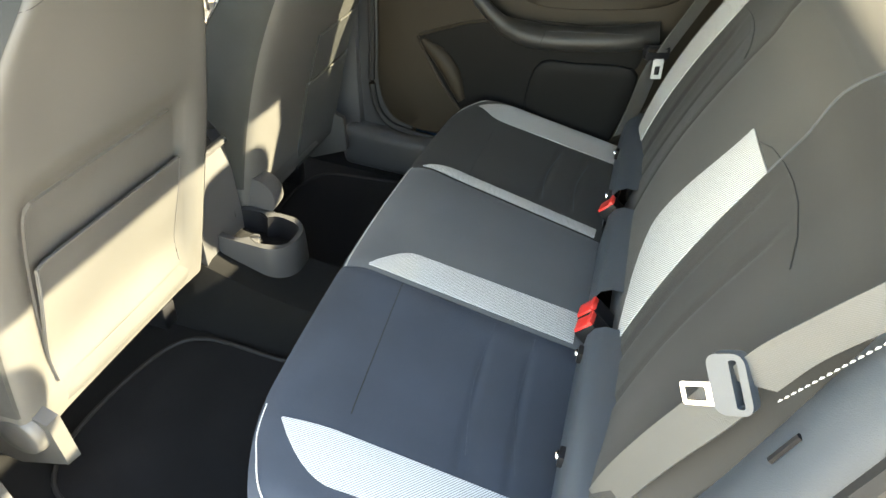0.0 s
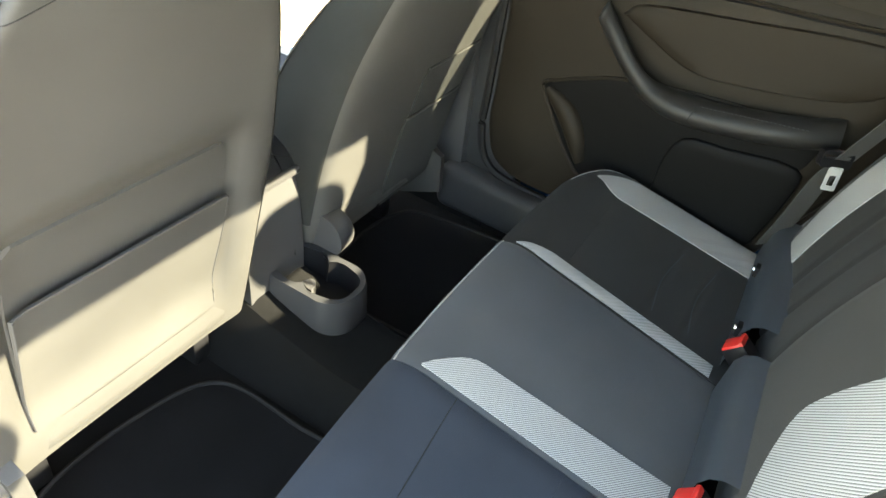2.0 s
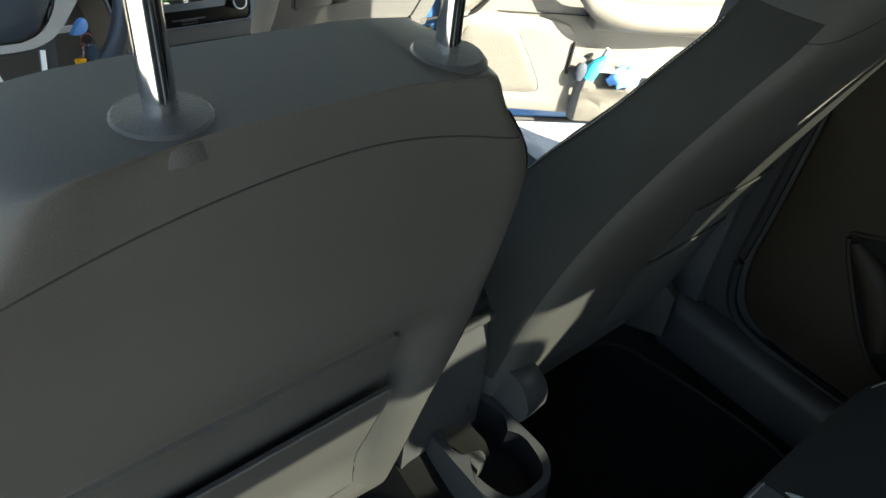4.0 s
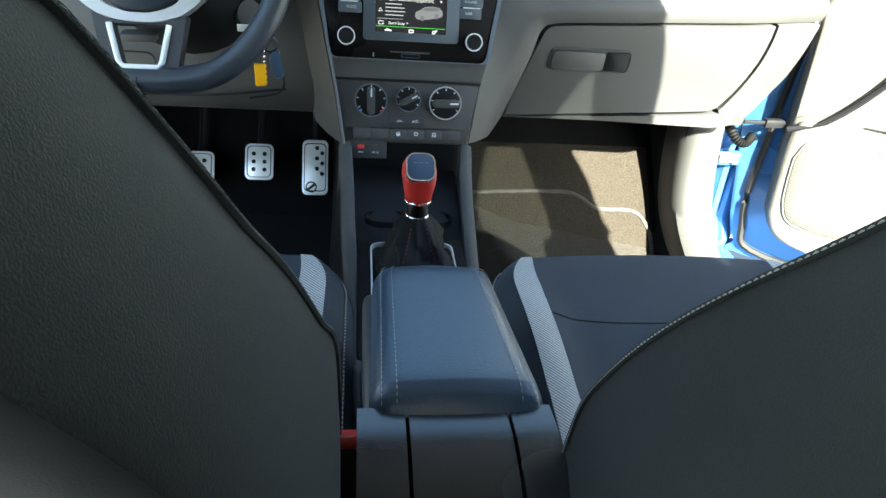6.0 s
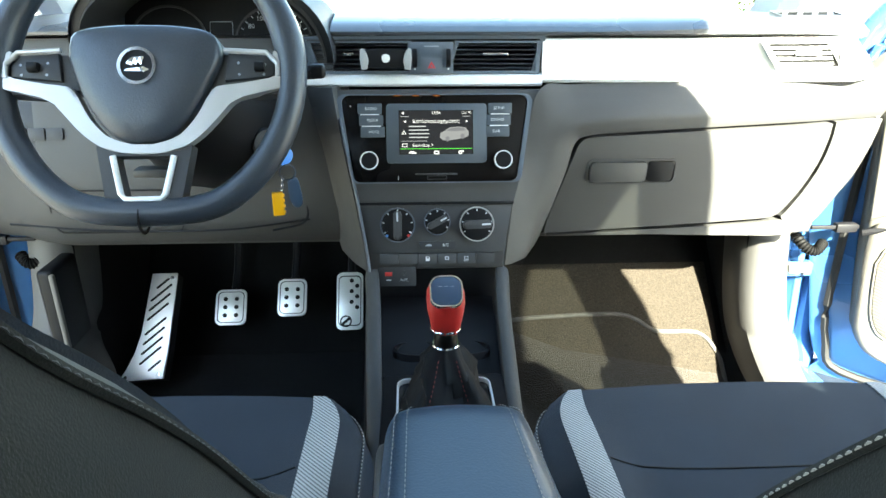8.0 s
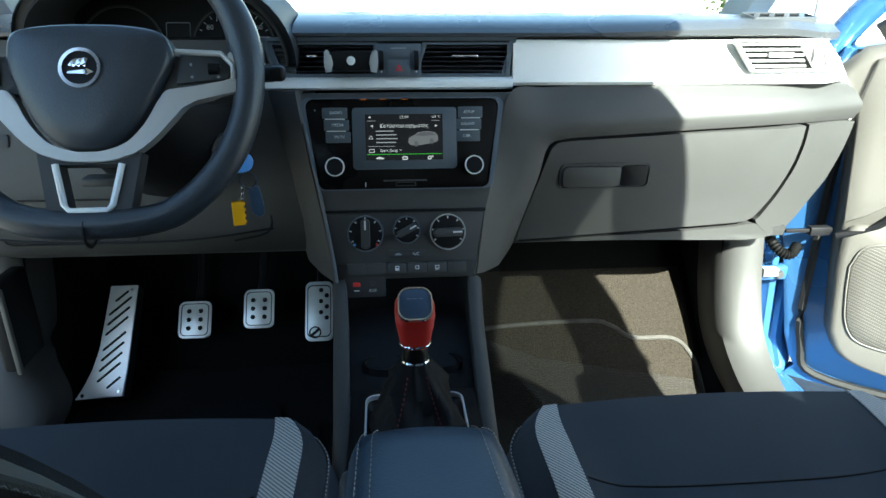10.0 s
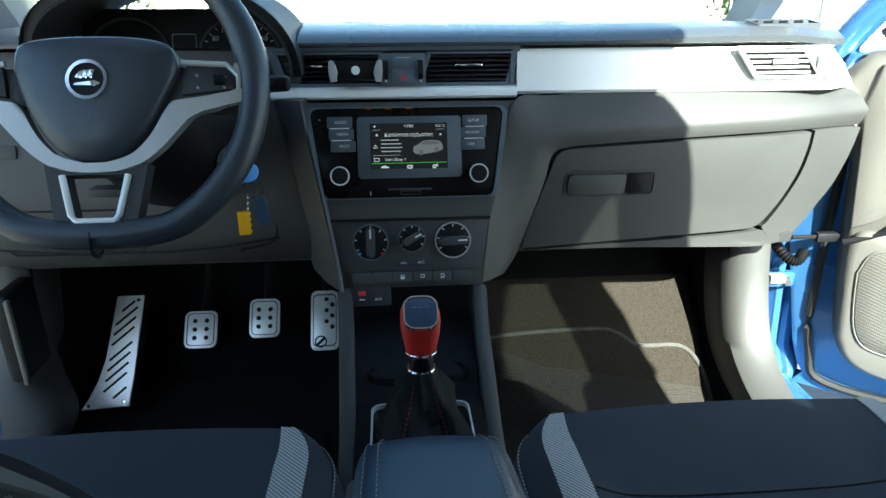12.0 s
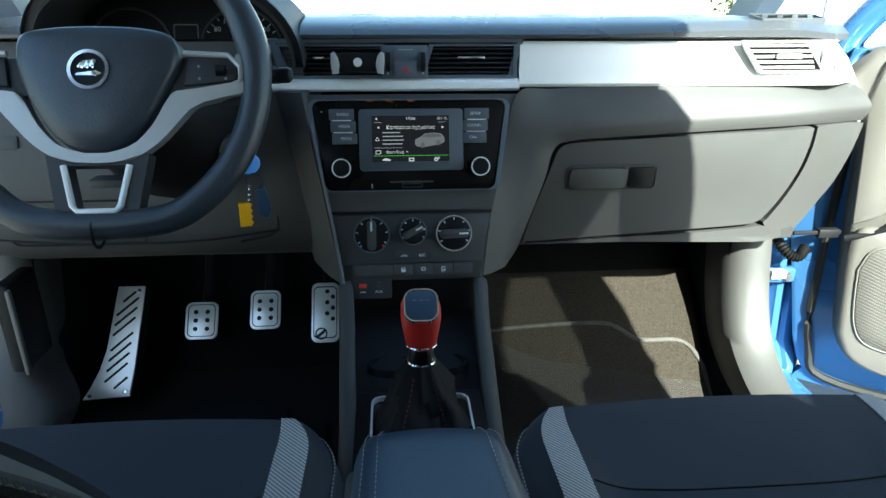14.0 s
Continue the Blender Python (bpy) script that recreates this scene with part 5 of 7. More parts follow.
six = [(-0.012, 0.018), (0.012, 0.018), (-0.012, 0.0), (0.012, 0.0), (-0.012, -0.018), (0.012, -0.018)]
pedal("clutch_pedal", -0.436, 0.295, 0.122, 0.066, 0.078, 38, "brushed steel clutch pedal with black rubber studs", six)
pedal("brake_pedal", -0.302, 0.295, 0.143, 0.062, 0.082, 38, "brushed steel brake pedal with black rubber studs", six)
th, m_ = pedal("accelerator_pedal", -0.178, 0.300, 0.130, 0.058, 0.128, 38, "long brushed steel accelerator pedal with black studs", [(0.004 + 0.012 * (k % 2), 0.045 - 0.012 * k) for k in range(6)])
part("mark", ringshape(circle(0.013, 20), circle(0.010, 20), 0.0006, m_ @ pose(-0.008, -0.046, 0.0006)), BLACK, th)
part("mark", prism(rrect(0.006, 0.022, 0.002), 0.0006, m_ @ pose(-0.008, -0.046, 0.0006, 0, 0, -50)), BLACK, th)
rest = thing("footrest", (-0.58, 0.24, 0.12), "brushed steel footrest plate with slanted black slots", "footrest")
fm = facing(-0.570, 0.205, 0.128, 40)
fo = [(-0.056, -0.110), (0.031, -0.106), (0.035, -0.05), (0.038, 0.06), (0.039, 0.112), (-0.012, 0.112), (-0.016, 0.05), (-0.021, -0.015), (-0.030, -0.055), (-0.042, -0.085)]
fp = part("plate", prism(fo, 0.006, fm, 0.0015), STEEL, rest)
for k in range(9):
    v = 0.090 - 0.0200 * k - (0.010 if k > 3 else 0)
    ln = 0.054 if k not in (0, 8) else 0.032
    part("slot", prism(rrect(0.0046, ln, 0.0022), 0.002, fm @ pose(0.012 - 0.0015 * k + (0.012 if k == 8 else 0), v, 0.0006, 0, 0, -48)), BLACK, fp)
for u, v in ((0.030, 0.102), (0.022, -0.097), (-0.043, -0.103)):
    part("screw", knob(0.004, 0.0035, 0.0015, fm @ pose(u, v, 0), 12), CHROME, fp)
part("pad", prism([(x * 1.0, y * 1.0) for x, y in fo], 0.03, fm @ pose(0, 0, -0.0065)), RUBBER, rest)

# ---- centre console ----
con = thing("centre_console", (0, -0.45, 0.1), "charcoal plastic centre console between the front seats", "console")
for s in (-1, 1):
    line = curve([(0.108, -0.062, 0.368), (0.104, -0.12, 0.335), (0.100, -0.22, 0.300), (0.094, -0.32, 0.285), (0.088, -0.46, 0.285), (0.082, -0.62, 0.285), (0.080, -0.74, 0.30)], 6)
    rim_edge = [[(s * (p.x - 0.017), p.y, p.z - 0.012), (s * (p.x - 0.016), p.y, p.z - 0.003), (s * (p.x - 0.011), p.y, p.z), (s * (p.x - 0.003), p.y, p.z - 0.001), (s * (p.x + 0.003), p.y, p.z - 0.006), (s * (p.x + 0.005), p.y, p.z - 0.016), (s * (p.x - 0.017), p.y, p.z - 0.016)] for p in line]
    part("rim", rings(rim_edge), DASHSKIN, con, "rounded grey rim")
    part("side_wall", rings([[(s * (p.x - 0.016), p.y, p.z - 0.014), (s * (p.x + 0.003), p.y, p.z - 0.014), (s * (p.x + 0.018), p.y, 0.10), (s * (p.x - 0.022), p.y, 0.10)] for p in line]), BLACK, con, "black side wall")
part("tray", rings([[(x, y, z) for x, y, z in ((-0.088, -0.05, 0.31), (-0.088, -0.20, 0.272), (-0.088, -0.215, 0.262))], [(0.088, -0.05, 0.31), (0.088, -0.20, 0.272), (0.088, -0.215, 0.262)]], closed=False), BLACK, con)
part("tray_back", box(-0.095, 0.095, -0.045, -0.03, 0.25, 0.37, 0.004), BLACK, con)
for x in (-0.035, 0.038):
    part("cup_ring", ringshape(circle(0.034, 28), circle(0.030, 28), 0.01, pose(x, -0.175, 0.291, -13), 0.001), BLACK, con)
part("gear_platform", box(-0.082, 0.082, -0.50, -0.235, 0.245, 0.288, 0.008), BLACK, con)
part("gate_frame", ringshape(rrect(0.1225, 0.1745, 0.014), rrect(0.1176, 0.1696, 0.0115), 0.008, pose(0, -0.345, 0.2945), 0.001), WHITESTEEL, con, "thin chrome frame round the gear gaiter")
gear = thing("gear_lever", (0, -0.33, 0.29), "red leather gear knob on a black leather gaiter", "gear lever")
secs = []
for k, (w, d, y, z) in enumerate(((0.054, 0.072, -0.346, 0.286), (0.053, 0.070, -0.345, 0.298), (0.047, 0.060, -0.340, 0.312), (0.046, 0.056, -0.337, 0.324), (0.036, 0.042, -0.328, 0.340), (0.033, 0.036, -0.322, 0.352), (0.024, 0.025, -0.315, 0.366), (0.016, 0.016, -0.310, 0.376))):
    ring = []
    for j in range(64):
        b = 2 * math.pi * j / 64
        c, s_ = math.cos(b), math.sin(b)
        q = (abs(c) ** 2.6 + abs(s_) ** 2.6) ** (-1 / 2.6)
        fold = 1 + (0.10 * math.sin(5 * b + k * 1.3) + 0.075 * math.sin(9 * b + k * 2.3) + 0.05 * math.sin(14 * b - k * 1.7)) * (0.1 if k in (0, 7) else 1)
        ring.append((w * c * q * fold, y + d * s_ * q * fold, z + 0.005 * math.sin(4 * b + k) * (k not in (0, 7))))
    secs.append(ring)
part("gaiter", rings(secs), GAITER, gear, "creased black leather gaiter")
for s in (-1, 1):
    part("stitching", stitches(curve([(s * 0.034, -0.417, 0.306), (s * 0.027, -0.394, 0.329), (s * 0.017, -0.366, 0.353), (s * 0.010, -0.343, 0.375)], 6), 0.0035, 0.0022, 0.0007), REDTHREAD, gear, "red stitching")
part("collar", tube([(0, -0.3085, 0.366), (0, -0.3078, 0.372), (0, -0.3065, 0.388), (0, -0.3062, 0.392)], [0.0135, 0.0150, 0.0140, 0.0125], 24), GLOSSBLACK, gear, "gloss black collar")
for r, z, y in ((0.0152, 0.3760, -0.3077), (0.0172, 0.3975, -0.3052)):
    for k in range(9):
        a0 = radians(-172 + 40 * k)
        part("collar_segment", tube([(r * math.cos(a0 + radians(j)), y + r * math.sin(a0 + radians(j)), z) for j in (0, 8, 16, 24, 32)], 0.0019, 6), CHROME, gear, "chrome collar segment")
secs = []
for w, d, y, z in ((0.0150, 0.0145, -0.3055, 0.3935), (0.0174, 0.0168, -0.305, 0.399), (0.0190, 0.0185, -0.304, 0.408), (0.0212, 0.0208, -0.3025, 0.418), (0.0228, 0.023, -0.301, 0.430), (0.0225, 0.0235, -0.299, 0.440), (0.0190, 0.020, -0.298, 0.448), (0.012, 0.013, -0.298, 0.452), (0.001, 0.001, -0.298, 0.453)):
    secs.append([(w * math.cos(b) * (abs(math.cos(b)) ** 3 + abs(math.sin(b)) ** 3) ** (-1 / 3), y + d * math.sin(b) * (abs(math.cos(b)) ** 3 + abs(math.sin(b)) ** 3) ** (-1 / 3), z) for b in (2 * math.pi * j / 28 for j in range(28))])
kb = part("knob", rings(secs), REDLEATHER, gear, "red leather knob")
km = pose(0, -0.3075, 0.4555, 38)
part("cap", prism(rrect(0.0355, 0.0368, 0.0115), 0.006, km @ pose(0, -0.010, 0.0012), 0.0015), KEYBLACK, kb, "dark shift pattern cap")
part("cap_ring", ringshape(rrect(0.0385, 0.040, 0.013), rrect(0.0350, 0.0365, 0.0113), 0.006, km @ pose(0, -0.010, 0.0020), 0.0007), CHROME, kb, "chrome ring")
for x in (-0.007, 0, 0.007):
    part("mark", box(-0.0024, 0.0024, -0.0004, 0.0004, 0, 0.0004, 0, m=km @ pose(x, -0.004, 0.0008)), PRINTDIM, kb)

# console box, armrest and rear end
part("box_side", box(-0.074, 0.074, -0.70, -0.505, 0.26, 0.395, 0.01, 3), PLASTIC_MID, con)
tail = curve([(0, -0.70, 0.425), (0, -0.735, 0.428), (0, -0.775, 0.420), (0, -0.805, 0.402), (0, -0.822, 0.378)], 5)
def tail_part(xa, xb, mat):
    secs = [[(xa + 0.0006, p.y, p.z), (xb - 0.0006, p.y, p.z), (xb - 0.0006, max(p.y + 0.05, -0.78), 0.30), (xa + 0.0006, max(p.y + 0.05, -0.78), 0.30)] for p in tail]
    part("rear_cover", rings(secs), mat, con, "curved rear cover panel")
tail_part(-0.080, -0.0405, TAILGLOSS)
tail_part(-0.0385, 0.0435, TAILGLOSS)
tail_part(0.0455, 0.082, TAILGLOSS)
part("rear_lip", box(-0.086, 0.088, -0.834, -0.800, 0.364, 0.379, 0.005, 3), PLASTIC_MID, con, "sunlit rear edge")
part("rear_face", rings([[(x * k, y, z) for x in (-0.078, -0.05, 0.05, 0.078)] + [(0.078 * k, -0.72, z), (-0.078 * k, -0.72, z)] for k, y, z in ((1, -0.822, 0.368), (1.0, -0.838, 0.30), (0.98, -0.85, 0.20), (0.98, -0.855, 0.08))]), PLASTIC_MID, con, "rear face")
part("rear_seam", tube([(0.052, -0.8215, 0.365), (0.050, -0.851, 0.19)], 0.0012, 5), BLACK, con)
# rear cup holder with two joined wells
def eight(r, d, n=40):
    out = []
    for j in range(n):
        b = 2 * math.pi * j / n
        y = (d + r) * math.sin(b)
        w = r * abs(math.cos(b)) ** 0.5 * (1 - 0.26 * math.exp(-(y / 0.012) ** 2))
        out.append((math.copysign(w, math.cos(b)), y))
    return out
cm = pose(0.040, -0.914, 0.188)
outer = [(p[0] * 1.0, p[1]) for p in [(x, y) for x, y in rrect(0.130, 0.200, 0.056, 9)]]
inner = eight(0.054, 0.035)
part("cup_holder", rings([[cm @ Vector((x * k, y * k2, z)) for x, y in outer] for k, k2, z in ((1, 1, 0), (1.05, 1.025, -0.012), (1.10, 1.06, -0.05), (1.16, 1.10, -0.125))], caps=False), PLASTIC, con, "rear cup holder with two wells")
part("cup_rim", ringshape(outer, inner, 0.006, cm, 0.0), PLASTIC, con)
# wells in black: the shade inside them is put into the colour
part("cup_well", rings([[cm @ Vector((x * k, y * k, z)) for x, y in inner] for k, z in ((1, 0), (0.97, -0.02), (0.9, -0.055), (0.01, -0.056))], caps=False), BLACK, con, "joined cup wells, blackened as in shade")
part("cup_tongue", prism([(p.x, p.y) for p in curve([(-0.040, -0.02, 0), (-0.016, -0.012, 0), (-0.014, 0.004, 0), (-0.040, 0.012, 0)], 4)], 0.03, cm @ pose(0, 0.0, -0.010), 0.002), PLASTIC_MID, con)
part("side_drum", knob(0.050, 0.047, 0.052, pose(0.106, -0.872, 0.215, 0, 90, 0), 36), PLASTIC_MID, con, "round side cover")

arm = thing("armrest", (0.003, -0.61, 0.40), "black leather armrest, sky's blue in its colour, with twin pale stitching", "armrest")
def arm_top(u, v):
    y = -0.488 - 0.222 * v
    w = 0.0625 + 0.0125 * v
    rnd_f = (1 - v / 0.16) if v < 0.16 else 0
    rnd_b = (v - 0.86) / 0.14 if v > 0.86 else 0
    w *= 1 - 0.16 * rnd_f ** 2
    z = 0.432 + 0.014 * v - 0.016 * rnd_f ** 2 - 0.020 * rnd_b ** 2.5 - 0.006 * u * u - 0.016 * max(0, (abs(u) - 0.82) / 0.18) ** 2
    return (-0.001 + 0.006 * v + w * u, y, z)
us = sorted(set(span(-1, 1, 16) + [-0.97, -0.93, 0.93, 0.97]))
vs = sorted(set(span(0, 1, 18) + [0.02, 0.90, 0.95, 0.97, 0.985]))
edge = [(u, 0) for u in us] + [(1, v) for v in vs[1:]] + [(u, 1) for u in us[-2::-1]] + [(-1, v) for v in vs[-2:0:-1]]
ring0 = [Vector(arm_top(u, v)) for u, v in edge]
part("pad", join(grid(arm_top, us, vs), rings([ring0, [p + Vector((0, 0, -0.012)) for p in ring0], [Vector((p.x * 0.96, p.y, 0.392)) for p in ring0]], caps=False)), ARMLEATHER, arm)
for u in (-0.86, -0.70, 0.70, 0.86):
    part("stitching", stitches(on(arm_top, [(u, 0.03), (u, 0.3), (u, 0.6), (u, 0.97)], 0.0012, -1), 0.0042, 0.0018, 0.00045), THREADDIM, arm, "pale stitching")
part("plinth", box(-0.050, 0.058, -0.70, -0.52, 0.37, 0.400, 0.006), BLACK, arm)
part("catch", box(-0.010, 0.008, -0.512, -0.502, 0.405, 0.412, 0.002), CHROME, arm)

# ---- front seats ----
def table(rows, z):
    """A smooth curve through (z, value) rows."""
    n = len(rows)
    slope = [(rows[min(i + 1, n - 1)][1] - rows[max(i - 1, 0)][1]) / (rows[min(i + 1, n - 1)][0] - rows[max(i - 1, 0)][0]) for i in range(n)]
    for i in range(n - 1):
        (a, p), (b, q) = rows[i], rows[i + 1]
        if z <= b:
            h, t = b - a, (z - a) / (b - a)
            return p * (1 + 2 * t) * (1 - t) ** 2 + slope[i] * h * t * (1 - t) ** 2 + q * t * t * (3 - 2 * t) + slope[i + 1] * h * t * t * (t - 1)
    return rows[-1][1]


def front_seat(cx, lean, label, passenger):
    th = thing("front_seat", (cx, -0.60, 0.0), label, "car seat", "front seats")

    def cushion(u, v):
        y = -0.328 - 0.022 * u * u * (1 - v) - 0.482 * v
        f = max(0.0, 1 - v / 0.075)
        g = max(0.0, 1 - v / 0.17)
        w = 0.236 - 0.078 * (1 - math.sqrt(1 - g * g))
        z = 0.354 - 0.062 * v - 0.085 * f ** 2.2 + 0.022 * smooth01((abs(u) - 0.55) / 0.25) * smooth01((v - 0.05) / 0.4) - 0.003 * (1 - u * u)
        z -= 0.055 * max(0.0, (abs(u) - 0.84) / 0.16) ** 2.2
        return (cx + w * u, y, z)
    us = sorted(set(span(-1, 1, 28) + [-0.98, -0.95, 0.95, 0.98]))
    vs = sorted(set(span(0, 1, 30) + [0.004, 0.01, 0.02, 0.05]))
    edge = [(u, 0) for u in us] + [(1, v) for v in vs[1:]] + [(u, 1) for u in us[-2::-1]] + [(-1, v) for v in vs[-2:0:-1]]
    r0 = [Vector(cushion(u, v)) for u, v in edge]
    part("cushion", join(grid(cushion, us, vs), rings([r0, [Vector((p.x, p.y, p.z - 0.03)) for p in r0], [Vector((cx + (p.x - cx) * 0.97, p.y - 0.01 * (p.y > -0.4), 0.15)) for p in r0]], caps=False)), CLOTH, th)
    for s in (-1, 1):
        tip = lambda v: math.sqrt(max(0.0, min(1.0, (v - 0.042) / 0.16)) * (2 - min(1.0, (v - 0.042) / 0.16)))
        a = lambda v, s=s: s * (0.815 + 0.045 * tip(v) - 0.02 * v)
        b = lambda v, s=s: s * (0.815 - 0.090 * tip(v) - 0.03 * v)
        part("mesh_stripe", patch(cushion, a if s < 0 else b, b if s < 0 else a, 0.043, 0.93, 5, 40, 0.0016, -1), MESH, th, "light grey mesh stripe")
        ln = on(cushion, [(s * 0.70, 0.006), (s * 0.90, 0.014), (s * 0.945, 0.04), (s * 0.955, 0.09), (s * 0.955, 0.17), (s * 0.955, 0.3), (s * 0.955, 0.6), (s * 0.955, 0.9)], 0.0012, -1)
        part("piping", tube(ln, 0.0016, 6), CLOTH_PLAIN, th)
        part("stitching", stitches([p + Vector((0, 0, 0.0014)) for p in ln], 0.0036, 0.0022, 0.0006), THREAD, th, "pale stitching")
    part("seam", tube(on(cushion, [(-0.70, 0.30), (-0.3, 0.325), (0.3, 0.325), (0.70, 0.30)], 0.0, -1), 0.0013, 6), BLACK, th)

    rear = [(0.10, -0.845), (0.16, -0.858), (0.40, -0.902), (0.56, -0.936 - 0.25 * lean), (0.70, -0.972 - 0.6 * lean), (0.80, -1.003 - 0.8 * lean), (0.88, -1.026 - lean), (0.93, -1.030 - lean)]
    rim = [(0.10, -0.68), (0.30, -0.682), (0.42, -0.683), (0.51, -0.718), (0.55, -0.746), (0.577, -0.771), (0.632, -0.805), (0.66, -0.825), (0.70, -0.856), (0.735, -0.874), (0.79, -0.901), (0.83, -0.928), (0.93, -0.951)]
    if passenger:
        rim = [(0.10, -0.735), (0.30, -0.738), (0.48, -0.755), (0.53, -0.774), (0.60, -0.809), (0.66, -0.845), (0.72, -0.884), (0.79, -0.921), (0.83, -0.940), (0.93, -0.958)]
    wide = 0.025 if passenger else 0.0
    bx = cx + wide

    def half(z):
        if passenger:
            return wide + table([(0.0, 0.212), (0.22, 0.229), (0.45, 0.236), (0.55, 0.236), (0.63, 0.229), (0.70, 0.215), (0.75, 0.201), (0.80, 0.184), (0.835, 0.164), (0.86, 0.143), (0.876, 0.128), (0.886, 0.114), (0.892, 0.100), (0.896, 0.062), (0.93, 0.02)], z)
        return table([(0.0, 0.205), (0.22, 0.219), (0.45, 0.223), (0.55, 0.220), (0.63, 0.207), (0.70, 0.193), (0.75, 0.177), (0.80, 0.157), (0.835, 0.134), (0.86, 0.112), (0.876, 0.101), (0.886, 0.095), (0.892, 0.086), (0.896, 0.055), (0.93, 0.02)], z)

    def wing(u, z):
        """Half width at u; the driver's outer side is broadened to fit the camera's view."""
        return half(z) * u + (0.0 if passenger or u > 0 else 0.040 * u)

    def back(u, z):
        """Rear skin of the backrest, hollowed below for the knees on the driver's side."""
        hollow = 0.0 if passenger else 0.022 * smooth01((0.640 - z) / 0.07) * smooth01((0.80 - abs(u)) / 0.14) * smooth01((z - 0.20) / 0.12)
        edge = 0.010 * abs(u) ** 6 + 0.016 * abs(u) ** 24 if passenger else -0.010 * abs(u) ** 6 + 0.016 * abs(u) ** 24
        return (bx + wing(u, z), table(rear, z) + edge + hollow + 0.012 * smooth01((z - 0.82) / 0.08), z)

    def front(u, z):
        edge = max(table(rim, z) , back(1, z)[1] + 0.006)
        mid = table(rear, z) + 0.115 - 0.03 * smooth01((z - 0.78) / 0.13) + 0.03 * (1 - smooth01((z - 0.2) / 0.2))
        bolster = (0.010 if passenger else 0.040) * smooth01((abs(u) - 0.45) / 0.3) * (1 - smooth01((z - 0.66) / 0.15)) * (1 - abs(u) ** 8)
        k = smooth01((abs(u) - 0.55) / 0.45) ** 1.5
        return (bx + wing(u, z), mid * (1 - k) + edge * k + bolster, z)

    def flank(s, z):
        a, b = Vector(front(s, z)), Vector(back(s, z))
        return [a.lerp(b, k) + Vector((s * 0.005 * math.sin(math.pi * k), 0, 0)) for k in (0.25, 0.5, 0.75)]
    us = sorted(set(span(-1, 1, 30) + [-0.985, -0.97, -0.95, -0.91, 0.91, 0.95, 0.97, 0.985]))
    zs = [0.165] + span(0.19, 0.82, 32) + [0.835, 0.848, 0.86, 0.869, 0.877, 0.883, 0.888, 0.892, 0.894, 0.8958]
    part("backrest", rings([[front(u, z) for u in us] + flank(1, z) + [back(u, z) for u in us[::-1]] + flank(-1, z)[::-1] for z in zs]), BACKCLOTH, th, "padded backrest with a grey vinyl rear")
    # dark cloth over the front and sides
    part("front_cover", patch(front, lambda v: -0.93, lambda v: 0.93, 0.26, 0.87, 16, 28, 0.003, -1), CLOTH, th)
    for s in (-1, 1):
        ln = [Vector(front(s, z)) + Vector((s * 0.003, -0.001, 0.0)) for z in span(0.28, 0.84, 60)]
        if s * cx < 0:
            part("stitching", stitches([p + Vector((s * 0.0016, -0.0012, 0.0012)) for p in ln], 0.0030, 0.0011, 0.0005 if passenger else 0.0003), THREADDIM if passenger else CLOTH_PLAIN, th, "grey stitching")
            part("piping", tube(ln, 0.0020, 6), SIDECLOTH, th)
        skin = []
        for z in span(0.24, 0.86, 40):
            pts = [Vector(front(s * 0.985, z))] + [Vector(front(s, z))] + flank(s, z) + [Vector(back(s, z)), Vector(back(s * 0.985, z))]
            mid = Vector((bx, pts[3].y, z))
            skin.append([p + (p - mid).normalized() * 0.0018 for p in pts])
        part("side_cover", rings(skin, closed=False), SIDECLOTH, th, "black cloth side panel")
        part("mesh_stripe", patch(front, (lambda v, s=s: min(s * 0.62, s * 0.78)), (lambda v, s=s: max(s * 0.62, s * 0.78)), 0.30, 0.80, 4, 24, 0.0045, -1), MESH, th, "light grey mesh stripe")
    # seam that rounds the shoulder on the rear
    part("seam", tube([Vector(back(u, 0.868 - 0.026 * abs(u) ** 2)) + Vector((0, 0.0002, 0)) for u in span(-0.99, 0.99, 40)], 0.0007, 6), SIDECLOTH, th)
    # pockets on the rear
    if not passenger:
        # rounded board in the hollow, and the pocket sheet that stands off it below
        part("board", patch(back, lambda z: -0.70 + 0.06 * max(0.0, (z - 0.56) / 0.03) ** 2, lambda z: 0.64 - 0.06 * max(0.0, (z - 0.56) / 0.03) ** 2, 0.30, 0.590, 18, 20, 0.0045, 1), BACKCLOTH, th, "map pocket board")

        def sheet(u, z):
            x, y, _ = back(u, z)
            return (x, y - 0.006 - 0.014 * smooth01((z - 0.25) / 0.22), z)
        part("pocket", patch(sheet, lambda z: -0.70, lambda z: 0.62, 0.245, 0.492, 18, 12, 0.001, 1), BACKCLOTH, th, "open map pocket")
        part("pocket_hem", tube([Vector(sheet(u, 0.492)) + Vector((0, -0.0005, 0)) for u in span(-0.69, 0.61, 24)], 0.0022, 6), BACKCLOTH, th)
        for u in (-0.70, 0.62):
            part("pocket_seam", tube([Vector(sheet(u, z)) + Vector((0, -0.001, 0)) for z in span(0.25, 0.49, 12)], 0.0014, 6), PLASTIC_MID, th)
    else:
        part("pocket", patch(back, lambda z: -0.08, lambda z: 0.84, 0.17, 0.415, 16, 14, 0.0050, 1), SIDECLOTH, th, "lower map pocket")
        part("pocket_hem", tube([Vector(back(u, 0.415)) + Vector((0, -0.0055, 0)) for u in span(-0.08, 0.835, 24)], 0.0022, 6), BACKCLOTH, th)
        part("pocket", patch(back, lambda z: -0.04, lambda z: 0.84, 0.420, 0.535, 16, 8, 0.0032, 1), SIDECLOTH, th, "upper map pocket")
